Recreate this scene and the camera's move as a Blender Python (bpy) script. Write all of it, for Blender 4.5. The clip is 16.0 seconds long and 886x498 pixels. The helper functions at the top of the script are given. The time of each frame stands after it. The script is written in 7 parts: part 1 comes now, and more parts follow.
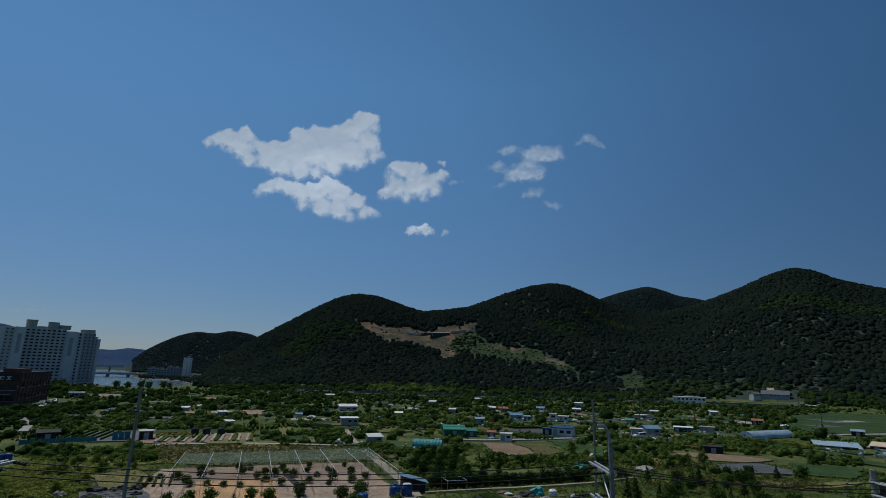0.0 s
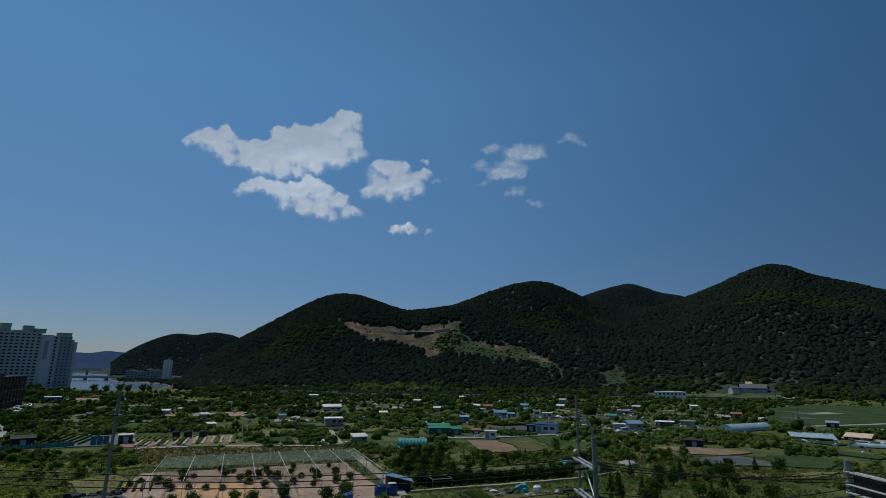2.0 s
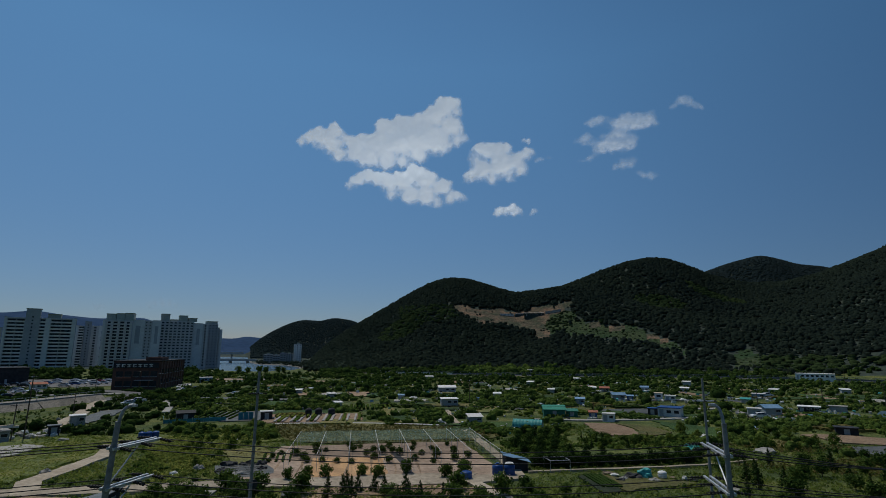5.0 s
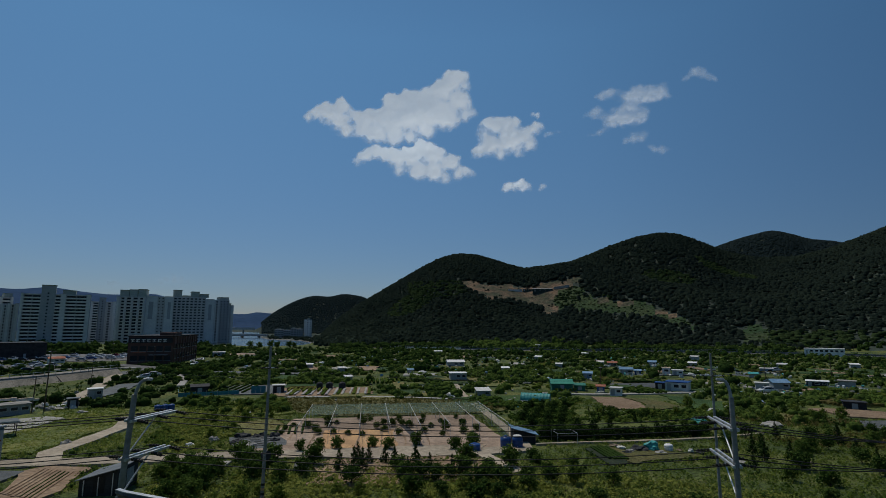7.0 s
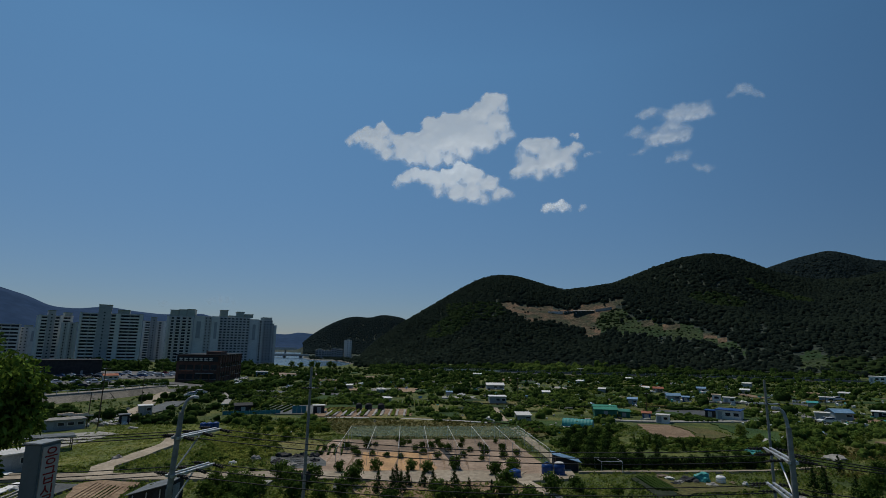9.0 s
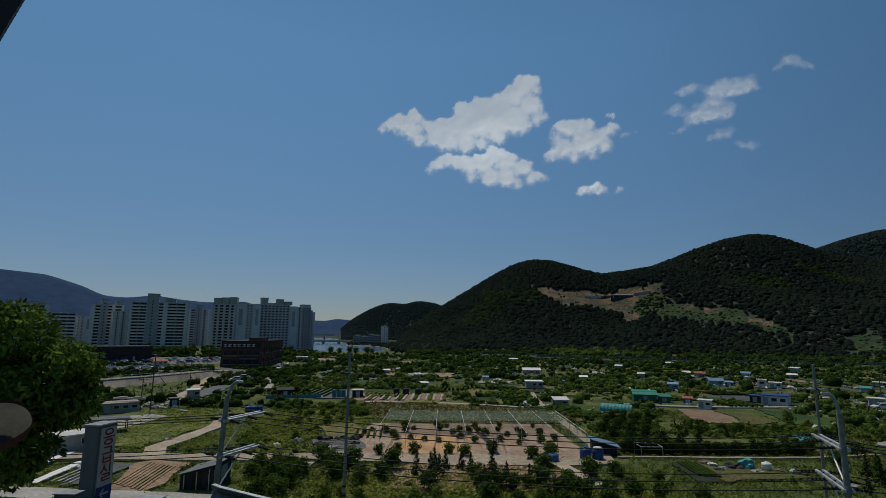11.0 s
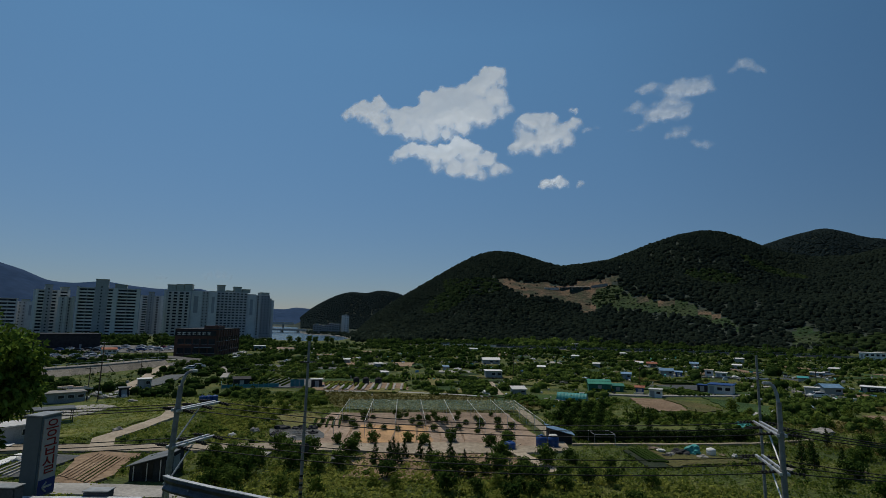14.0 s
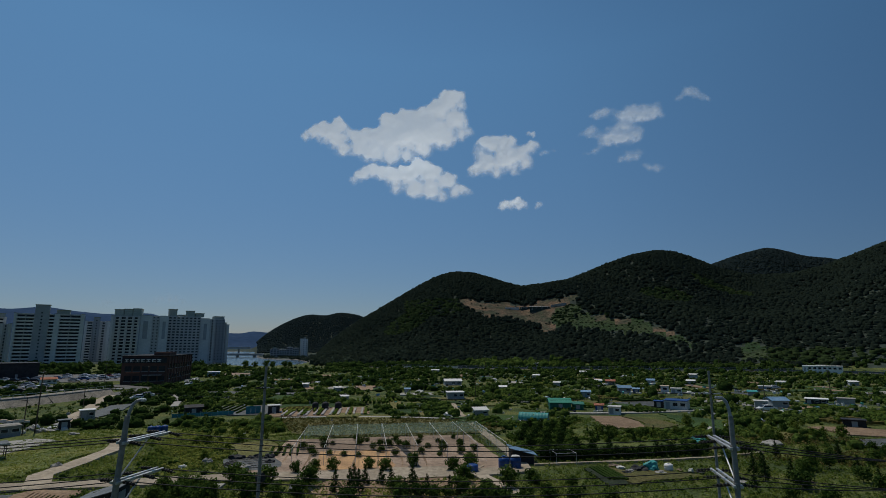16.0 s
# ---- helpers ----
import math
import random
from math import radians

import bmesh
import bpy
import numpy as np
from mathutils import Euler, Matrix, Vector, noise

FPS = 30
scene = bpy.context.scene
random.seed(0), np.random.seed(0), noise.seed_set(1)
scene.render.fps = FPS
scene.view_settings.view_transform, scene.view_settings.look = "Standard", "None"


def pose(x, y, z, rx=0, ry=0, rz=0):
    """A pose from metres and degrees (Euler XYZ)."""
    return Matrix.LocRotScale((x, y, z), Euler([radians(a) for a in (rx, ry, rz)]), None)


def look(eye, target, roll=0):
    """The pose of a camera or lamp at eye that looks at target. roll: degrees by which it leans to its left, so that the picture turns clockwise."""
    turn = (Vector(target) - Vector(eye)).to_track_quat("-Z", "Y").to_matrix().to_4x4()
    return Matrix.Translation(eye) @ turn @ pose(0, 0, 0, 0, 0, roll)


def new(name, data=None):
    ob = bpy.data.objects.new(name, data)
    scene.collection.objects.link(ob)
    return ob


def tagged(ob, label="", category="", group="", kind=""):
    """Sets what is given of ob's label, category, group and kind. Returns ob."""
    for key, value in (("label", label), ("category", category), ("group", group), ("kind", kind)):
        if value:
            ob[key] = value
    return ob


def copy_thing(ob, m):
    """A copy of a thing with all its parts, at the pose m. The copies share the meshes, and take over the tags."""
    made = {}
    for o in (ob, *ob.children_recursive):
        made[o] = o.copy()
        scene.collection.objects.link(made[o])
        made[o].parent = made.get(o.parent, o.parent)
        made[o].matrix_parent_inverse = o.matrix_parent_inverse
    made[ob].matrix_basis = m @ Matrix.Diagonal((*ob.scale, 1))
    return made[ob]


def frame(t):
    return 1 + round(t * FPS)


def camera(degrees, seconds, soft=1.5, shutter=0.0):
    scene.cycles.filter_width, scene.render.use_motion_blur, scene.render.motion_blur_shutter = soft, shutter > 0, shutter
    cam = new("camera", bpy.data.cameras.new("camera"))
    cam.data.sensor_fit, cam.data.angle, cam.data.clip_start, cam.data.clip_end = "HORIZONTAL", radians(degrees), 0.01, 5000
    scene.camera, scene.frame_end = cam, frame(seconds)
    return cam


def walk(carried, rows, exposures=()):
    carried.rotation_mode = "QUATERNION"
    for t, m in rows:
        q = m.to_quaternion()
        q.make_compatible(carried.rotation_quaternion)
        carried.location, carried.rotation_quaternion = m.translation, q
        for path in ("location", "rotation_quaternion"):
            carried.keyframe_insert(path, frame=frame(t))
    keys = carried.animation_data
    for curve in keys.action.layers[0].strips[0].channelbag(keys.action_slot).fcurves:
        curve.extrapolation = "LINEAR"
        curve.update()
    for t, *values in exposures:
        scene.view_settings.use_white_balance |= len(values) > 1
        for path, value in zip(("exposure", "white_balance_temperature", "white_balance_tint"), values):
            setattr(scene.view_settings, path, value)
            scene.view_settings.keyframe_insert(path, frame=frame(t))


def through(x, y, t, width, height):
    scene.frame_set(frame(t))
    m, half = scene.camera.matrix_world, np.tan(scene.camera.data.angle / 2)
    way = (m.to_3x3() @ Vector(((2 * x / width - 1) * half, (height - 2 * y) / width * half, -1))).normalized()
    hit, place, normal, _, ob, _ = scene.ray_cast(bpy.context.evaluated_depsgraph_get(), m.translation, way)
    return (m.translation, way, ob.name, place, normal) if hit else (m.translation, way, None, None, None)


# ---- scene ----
# ---------------------------------------------------------------- camera
EYE = (0.0, 0.0, 16.0)
cam = camera(80.73, 16.0, soft=0.75)
TURNS = [
    (0.0, 103.20, -1.40, 0.00), (0.5, 103.33, -1.12, -0.90), (1.0, 103.44, -0.74, -2.36), (1.5, 103.35, -0.52, -3.06),
    (2.0, 103.08, -0.60, -1.67), (2.5, 102.65, -0.64, 1.17), (3.0, 102.18, -0.61, 4.19), (3.5, 101.69, -0.46, 6.78),
    (4.0, 101.46, -0.37, 8.92), (6.5, 99.25, -0.05, 10.85), (7.0, 98.45, -0.17, 11.21), (7.5, 98.53, -0.59, 11.49),
    (8.0, 99.32, -0.89, 12.35), (8.5, 100.35, -0.90, 13.86), (9.0, 100.76, -0.79, 15.42), (9.5, 100.51, -0.51, 16.78),
    (10.0, 100.02, -0.56, 18.20), (12.5, 97.97, -0.30, 19.54), (13.0, 97.60, -0.46, 17.97), (13.5, 97.67, -0.76, 16.47),
    (14.0, 98.12, -0.97, 15.06), (14.5, 98.74, -0.89, 13.71), (15.0, 99.43, -0.63, 12.46), (15.5, 100.01, -0.26, 11.44),
    (16.0, 100.44, 0.05, 10.89)]
walk(cam, [(t, pose(*EYE, rx, ry, rz)) for t, rx, ry, rz in TURNS], exposures=[(0.0, -0.65, 6200, 10), (3.0, -0.65, 6300, 10), (6.5, -0.65, 6500, 10), (9.5, -0.63, 6650, 10), (12.5, -0.62, 6900, 10), (14.0, -0.62, 6800, 10), (16.0, -0.63, 6650, 10)])

# ---------------------------------------------------------------- world and sun
SUN_EL, SUN_AZ = 65.0, -45.0          # degrees above the horizon; degrees to the right of +y
world = bpy.data.worlds.new("sky")
scene.world = world
world.use_nodes = True
wn, wl = world.node_tree.nodes, world.node_tree.links
sky = wn.new("ShaderNodeTexSky")
sky.sky_type, sky.sun_disc = "NISHITA", False
sky.sun_elevation, sky.sun_rotation = radians(SUN_EL), radians(SUN_AZ)
sky.altitude, sky.air_density, sky.dust_density, sky.ozone_density = 30, 1.0, 0.0, 6.0
tone = wn.new("ShaderNodeMix")
tone.data_type, tone.blend_type = "RGBA", "MULTIPLY"
tone.inputs["Factor"].default_value = 1.0
way, split, rise = wn.new("ShaderNodeTexCoord"), wn.new("ShaderNodeSeparateXYZ"), wn.new("ShaderNodeValToRGB")
rise.color_ramp.elements[0].position, rise.color_ramp.elements[1].position = 0.0, 0.5
rise.color_ramp.elements[0].color, rise.color_ramp.elements[1].color = (0.545, 0.57, 0.71, 1), (1.02, 1.38, 1.35, 1)
wl.new(way.outputs["Generated"], split.inputs[0]), wl.new(split.outputs["Z"], rise.inputs[0]), wl.new(rise.outputs[0], tone.inputs["B"])
wl.new(sky.outputs[0], tone.inputs["A"])
# brighter towards the sun's side of the sky, deeper away from it
side, fall, glare = wn.new("ShaderNodeVectorMath"), wn.new("ShaderNodeValToRGB"), wn.new("ShaderNodeVectorMath")
side.operation, glare.operation = "DOT_PRODUCT", "MULTIPLY"
side.inputs[1].default_value = (math.sin(radians(SUN_AZ)), math.cos(radians(SUN_AZ)), 0)
fall.color_ramp.elements[0].position, fall.color_ramp.elements[1].position = 0.0, 0.95
fall.color_ramp.elements[0].color, fall.color_ramp.elements[1].color = (0.605, 0.655, 0.70, 1), (1.11, 1.06, 1.02, 1)
fall.color_ramp.elements.new(0.62).color = (1.0, 0.99, 0.98, 1)
wl.new(way.outputs["Generated"], side.inputs[0]), wl.new(side.outputs["Value"], fall.inputs[0])
wl.new(tone.outputs["Result"], glare.inputs[0]), wl.new(fall.outputs[0], glare.inputs[1])
wl.new(glare.outputs[0], wn["Background"].inputs[0])
wn["Background"].inputs[1].default_value = 0.09
sun = new("sun", bpy.data.lights.new("sun", "SUN"))
sun.data.energy, sun.data.angle, sun.data.color = 3.2, radians(0.53), (1.0, 0.93, 0.79)
sx, sy = math.sin(radians(SUN_AZ)), math.cos(radians(SUN_AZ))
ce, se = math.cos(radians(SUN_EL)), math.sin(radians(SUN_EL))
sun.matrix_world = look((sx * ce * 300, sy * ce * 300, se * 300), (0, 0, 0))

# ---------------------------------------------------------------- materials


def nodes_of(name):
    m = bpy.data.materials.new(name)
    m.use_nodes = True
    return m, m.node_tree.nodes, m.node_tree.links


def mat(name, a, b, size=1.0, rough=0.85, bump=0.3, metal=0.0, fine=8.0, vary=0.12, c=None, spec=0.3):
    """Two colours mixed by noise of the given size in metres, finer grain over it, small steps from object to object."""
    m, n, l = nodes_of(name)
    p = n["Principled BSDF"]
    p.inputs["Roughness"].default_value = rough
    p.inputs["Metallic"].default_value = metal
    p.inputs["Specular IOR Level"].default_value = spec
    co = n.new("ShaderNodeTexCoord")
    big = n.new("ShaderNodeTexNoise")
    big.inputs["Scale"].default_value, big.inputs["Detail"].default_value = 1.0 / size, 6
    small = n.new("ShaderNodeTexNoise")
    small.inputs["Scale"].default_value, small.inputs["Detail"].default_value = fine / size, 4
    l.new(co.outputs["Object"], big.inputs[0]), l.new(co.outputs["Object"], small.inputs[0])
    ramp = n.new("ShaderNodeValToRGB")
    ramp.color_ramp.elements[0].position, ramp.color_ramp.elements[1].position = 0.36, 0.64
    ramp.color_ramp.elements[0].color, ramp.color_ramp.elements[1].color = (*a, 1), (*b, 1)
    if c:
        e = ramp.color_ramp.elements.new(0.5)
        e.color = (*c, 1)
    l.new(big.outputs["Fac"], ramp.inputs[0])
    grain = n.new("ShaderNodeMapRange")
    grain.inputs[1].default_value, grain.inputs[2].default_value = 0.3, 0.7
    grain.inputs[3].default_value, grain.inputs[4].default_value = 1 - vary * 1.6, 1 + vary * 1.6
    l.new(small.outputs["Fac"], grain.inputs[0])
    info = n.new("ShaderNodeObjectInfo")
    step = n.new("ShaderNodeMapRange")
    step.inputs[3].default_value, step.inputs[4].default_value = 1 - vary, 1 + vary
    l.new(info.outputs["Random"], step.inputs[0])
    both = n.new("ShaderNodeMath")
    both.operation = "MULTIPLY"
    l.new(grain.outputs[0], both.inputs[0]), l.new(step.outputs[0], both.inputs[1])
    mul = n.new("ShaderNodeVectorMath")
    mul.operation = "SCALE"
    l.new(ramp.outputs[0], mul.inputs[0]), l.new(both.outputs[0], mul.inputs["Scale"])
    l.new(mul.outputs[0], p.inputs["Base Color"])
    if bump:
        bp = n.new("ShaderNodeBump")
        bp.inputs["Strength"].default_value, bp.inputs["Distance"].default_value = bump, size * 0.08
        l.new(small.outputs["Fac"], bp.inputs["Height"])
        l.new(bp.outputs[0], p.inputs["Normal"])
    return m


def leafy(name, dark, light, through=0.3, size=6.0, grain=0.35, island=0.45, relief=0.9):
    """Leaves: colour steps from clump to clump and over the ground, some light passing through."""
    m, n, l = nodes_of(name)
    n.remove(n["Principled BSDF"])
    geo = n.new("ShaderNodeNewGeometry")
    co = n.new("ShaderNodeTexCoord")
    big = n.new("ShaderNodeTexNoise")
    big.inputs["Scale"].default_value, big.inputs["Detail"].default_value = 1.0 / size, 3
    info = n.new("ShaderNodeObjectInfo")
    l.new(co.outputs["Object"], big.inputs[0])
    add = n.new("ShaderNodeMath")
    add.operation = "MULTIPLY_ADD"
    add.inputs[1].default_value, add.inputs[2].default_value = island, 0.1 - island
    l.new(geo.outputs["Random Per Island"], add.inputs[0])
    add2 = n.new("ShaderNodeMath")
    l.new(add.outputs[0], add2.inputs[0]), l.new(big.outputs["Fac"], add2.inputs[1])
    add3 = n.new("ShaderNodeMath")
    add3.operation = "MULTIPLY_ADD"
    add3.inputs[1].default_value = 0.3
    l.new(info.outputs["Random"], add3.inputs[0]), l.new(add2.outputs[0], add3.inputs[2])
    ramp = n.new("ShaderNodeValToRGB")
    ramp.color_ramp.elements[0].position, ramp.color_ramp.elements[1].position = 0.2, 0.85
    ramp.color_ramp.elements[0].color, ramp.color_ramp.elements[1].color = (*dark, 1), (*light, 1)
    fine = n.new("ShaderNodeTexNoise")
    fine.inputs["Scale"].default_value, fine.inputs["Detail"].default_value = 1.0 / grain, 5
    l.new(co.outputs["Object"], fine.inputs[0])
    add4 = n.new("ShaderNodeMath")
    add4.operation = "MULTIPLY_ADD"
    add4.inputs[1].default_value = 0.8
    l.new(fine.outputs["Fac"], add4.inputs[0]), l.new(add3.outputs[0], add4.inputs[2])
    back = n.new("ShaderNodeMath")
    back.inputs[1].default_value = -0.4
    l.new(add4.outputs[0], back.inputs[0]), l.new(back.outputs[0], ramp.inputs[0])
    d, tr, mx = n.new("ShaderNodeBsdfDiffuse"), n.new("ShaderNodeBsdfTranslucent"), n.new("ShaderNodeMixShader")
    mx.inputs[0].default_value = through
    l.new(ramp.outputs[0], d.inputs[0]), l.new(ramp.outputs[0], tr.inputs[0])
    bp = n.new("ShaderNodeBump")
    bp.inputs["Strength"].default_value, bp.inputs["Distance"].default_value = relief, grain * 0.8
    l.new(fine.outputs["Fac"], bp.inputs["Height"]), l.new(bp.outputs[0], d.inputs["Normal"])
    l.new(d.outputs[0], mx.inputs[1]), l.new(tr.outputs[0], mx.inputs[2])
    l.new(mx.outputs[0], n["Material Output"].inputs[0])
    return m


LAWN = [(-96, 50), (-64, 55), (-52, 65), (-50, 76), (-62, 92), (-98, 86)]      # open meadow on both sides of the dirt track
M = dict(
    grass=mat("meadow grass", (0.042, 0.066, 0.016), (0.125, 0.135, 0.035), 7, 0.95, 0.9, fine=18, vary=0.35, c=(0.07, 0.095, 0.022)),
    meadow=mat("sunny meadow grass", (0.085, 0.115, 0.026), (0.19, 0.19, 0.052), 6, 0.95, 0.9, fine=18, vary=0.3, c=(0.12, 0.145, 0.034)),
    lush=mat("lush grass", (0.020, 0.048, 0.010), (0.040, 0.078, 0.016), 9, 0.95, 0.7, fine=22, vary=0.32),
    netbed=mat("dark shaded crop bed", (0.018, 0.03, 0.014), (0.034, 0.048, 0.022), 1.5, 0.95, 0.8, fine=9, vary=0.25),
    dry=mat("dry grass", (0.18, 0.155, 0.055), (0.11, 0.12, 0.035), 6, 0.95, 0.8, fine=16, vary=0.3),
    forest=mat("forest floor", (0.026, 0.040, 0.034), (0.044, 0.060, 0.044), 14, 1, 0.6, fine=6, vary=0.2),
    clearing=mat("cleared hillside grass", (0.017, 0.042, 0.013), (0.038, 0.056, 0.021), 20, 1, 0.6, fine=9, vary=0.35),
    scar=mat("bare hillside soil", (0.045, 0.052, 0.030), (0.155, 0.102, 0.064), 13, 1, 0.6, fine=6, vary=0.35, c=(0.085, 0.07, 0.045)),
    pale=mat("pale sandy soil", (0.30, 0.22, 0.16), (0.40, 0.30, 0.225), 5, 0.95, 0.6, fine=9, vary=0.15),
    orange=mat("orange soil", (0.38, 0.235, 0.125), (0.54, 0.33, 0.165), 3, 0.95, 0.6, fine=9, vary=0.14),
    brown=mat("ploughed brown soil", (0.23, 0.155, 0.098), (0.31, 0.22, 0.142), 4, 0.95, 0.8, fine=9, vary=0.18),
    track=mat("dusty track", (0.33, 0.275, 0.205), (0.43, 0.365, 0.28), 5, 0.95, 0.5, fine=10, vary=0.14),
    concrete=mat("old concrete", (0.28, 0.27, 0.25), (0.38, 0.365, 0.335), 3, 0.85, 0.3, fine=9),
    asphalt=mat("worn asphalt", (0.12, 0.12, 0.12), (0.17, 0.165, 0.16), 6, 0.9, 0.3, fine=20),
    mulch=mat("grey plastic mulch", (0.055, 0.06, 0.057), (0.115, 0.12, 0.112), 2, 0.6, 0.6, fine=7, vary=0.25),
    white=mat("white paint", (0.74, 0.74, 0.72), (0.80, 0.80, 0.79), 1.5, 0.6, 0.1, vary=0.06),
    offwhite=mat("weathered white panel", (0.55, 0.55, 0.53), (0.68, 0.67, 0.64), 2, 0.6, 0.15, vary=0.08),
    apt=mat("painted apartment wall", (0.52, 0.52, 0.50), (0.60, 0.595, 0.57), 8, 0.8, 0.1, fine=5, vary=0.05),
    aptdark=mat("grey apartment wall", (0.33, 0.35, 0.36), (0.39, 0.41, 0.42), 8, 0.8, 0.1, fine=5, vary=0.05),
    aptfin=mat("white apartment wall", (0.64, 0.645, 0.62), (0.72, 0.72, 0.69), 8, 0.8, 0.1, fine=5, vary=0.04),
    revet=mat("beige stone revetment", (0.20, 0.185, 0.155), (0.30, 0.27, 0.225), 2, 0.9, 0.5, fine=6, vary=0.2),
    tealroof=mat("green sheet roof", (0.02, 0.22, 0.15), (0.035, 0.28, 0.19), 2, 0.6, 0.1, vary=0.05),
    aptbox=mat("greenish roof house render", (0.34, 0.38, 0.34), (0.42, 0.45, 0.40), 6, 0.85, 0.1),
    aptroof=mat("roof waterproofing", (0.20, 0.24, 0.18), (0.26, 0.29, 0.22), 6, 0.9, 0.1),
    brick=mat("dark red brick", (0.105, 0.055, 0.045), (0.155, 0.078, 0.06), 3, 0.85, 0.3, fine=14),
    dark=mat("dark tarpaulin", (0.018, 0.02, 0.024), (0.04, 0.043, 0.047), 1.5, 0.75, 0.4),
    grey=mat("grey metal cladding", (0.28, 0.30, 0.31), (0.36, 0.38, 0.39), 1.5, 0.5, 0.15, metal=0.2),
    galv=mat("galvanised steel", (0.45, 0.47, 0.49), (0.58, 0.60, 0.62), 0.4, 0.45, 0.05, metal=0.5),
    # steel darkened to put the shade on rail and box faces into the colour
    railsteel=mat("rail steel darkened for shade", (0.075, 0.085, 0.10), (0.12, 0.13, 0.15), 0.4, 0.5, 0.05, metal=0.45),
    film=mat("pale blue greenhouse film", (0.26, 0.37, 0.44), (0.36, 0.47, 0.53), 2, 0.4, 0.1),
    bluetin=mat("faded blue sheet roof", (0.14, 0.26, 0.40), (0.22, 0.35, 0.48), 2, 0.45, 0.1, metal=0.1),
    blue=mat("blue plastic", (0.014, 0.06, 0.22), (0.025, 0.09, 0.29), 0.8, 0.4, 0.05),
    teal=mat("teal tarpaulin", (0.03, 0.26, 0.25), (0.06, 0.36, 0.34), 1.5, 0.55, 0.3),
    green=mat("green tarpaulin", (0.015, 0.13, 0.09), (0.03, 0.18, 0.125), 1.5, 0.6, 0.3),
    red=mat("rusty red roof", (0.30, 0.10, 0.06), (0.40, 0.17, 0.10), 1.5, 0.8, 0.2),
    beige=mat("beige roof", (0.55, 0.43, 0.31), (0.65, 0.53, 0.40), 1.5, 0.8, 0.2),
    hillgreen=mat("dark green metal cladding", (0.02, 0.04, 0.032), (0.032, 0.055, 0.045), 2, 0.6, 0.1),
    tile=mat("grey roof tiles", (0.10, 0.115, 0.125), (0.16, 0.175, 0.185), 1.0, 0.7, 0.4, fine=6),
    wood=mat("weathered wood", (0.16, 0.12, 0.085), (0.25, 0.195, 0.14), 0.8, 0.85, 0.3),
    bark=mat("bark", (0.07, 0.052, 0.036), (0.125, 0.095, 0.065), 0.5, 0.95, 0.6),
    pole=mat("utility pole concrete", (0.19, 0.19, 0.185), (0.27, 0.27, 0.26), 1.2, 0.85, 0.2),
    black=mat("black rubber", (0.012, 0.012, 0.013), (0.02, 0.02, 0.021), 0.5, 0.6, 0.05),
    glass=mat("dark window glass", (0.018, 0.024, 0.03), (0.032, 0.04, 0.048), 4, 0.2, 0.0, vary=0.25, spec=0.25),
    fenceblue=mat("blue-green sheet fence", (0.025, 0.17, 0.22), (0.045, 0.23, 0.28), 1.5, 0.5, 0.1),
    water=mat("river water", (0.035, 0.055, 0.06), (0.05, 0.075, 0.08), 40, 0.12, 0.12, fine=30, vary=0.05, spec=0.6),
    rock=mat("tidal stones", (0.10, 0.095, 0.085), (0.2, 0.19, 0.17), 4, 0.95, 0.8),
    # blue of the distance haze is painted into the mountain's base colour
    mountain=mat("distant wooded mountain tinted for haze", (0.035, 0.066, 0.128), (0.043, 0.076, 0.142), 160, 1, 0.0, fine=5, vary=0.08, spec=0.0),
)
L = dict(
    # pine colour raised and blued to paint in the haze over the slopes
    pine=leafy("dark pine foliage with a haze lift", (0.033, 0.052, 0.048), (0.053, 0.077, 0.056), 0.6, 80, 2.4, 0.12, 0.15),
    grove=leafy("light broadleaf foliage on the hill", (0.036, 0.066, 0.030), (0.078, 0.118, 0.046), 0.5, 30, 1.6, 0.3, 0.3),
    # lighter and bluer than the near pines: distance haze put into the leaf colour
    hazepine=leafy("far pine foliage tinted for haze", (0.042, 0.068, 0.072), (0.055, 0.082, 0.082), 0.55, 120, 3.0, 0.1, 0.1),
    scrub=leafy("scrub foliage", (0.026, 0.058, 0.014), (0.12, 0.18, 0.042), 0.28, 14),
    bright=leafy("bright shrub foliage", (0.075, 0.135, 0.022), (0.23, 0.28, 0.065), 0.48, 8),
    tree=leafy("orchard foliage", (0.038, 0.08, 0.017), (0.125, 0.19, 0.042), 0.36, 3),
    hedge=leafy("nursery foliage", (0.022, 0.048, 0.014), (0.05, 0.085, 0.022), 0.25, 4),
    tuft=leafy("grass tufts", (0.06, 0.115, 0.02), (0.21, 0.26, 0.06), 0.5, 7),
    broad=leafy("broad street tree leaves", (0.012, 0.036, 0.007), (0.20, 0.31, 0.055), 0.2, 0.9, 0.3),
    sunny=leafy("sunny yellow-green grass", (0.16, 0.21, 0.04), (0.36, 0.38, 0.10), 0.5, 6),
    straw=leafy("dry grass tufts", (0.11, 0.11, 0.03), (0.25, 0.21, 0.085), 0.3, 5),
)

# ---------------------------------------------------------------- mesh helpers


def mesh_of(name, verts, faces):
    """A mesh from an array of vertices and an array of faces that all have the same number of corners."""
    verts, faces = np.asarray(verts, float), np.asarray(faces, int)
    me = bpy.data.meshes.new(name)
    k = faces.shape[1]
    me.vertices.add(len(verts)), me.loops.add(faces.size), me.polygons.add(len(faces))
    me.vertices.foreach_set("co", verts.ravel())
    me.loops.foreach_set("vertex_index", faces.ravel())
    me.polygons.foreach_set("loop_start", np.arange(0, faces.size, k))
    me.update(calc_edges=True)
    return me


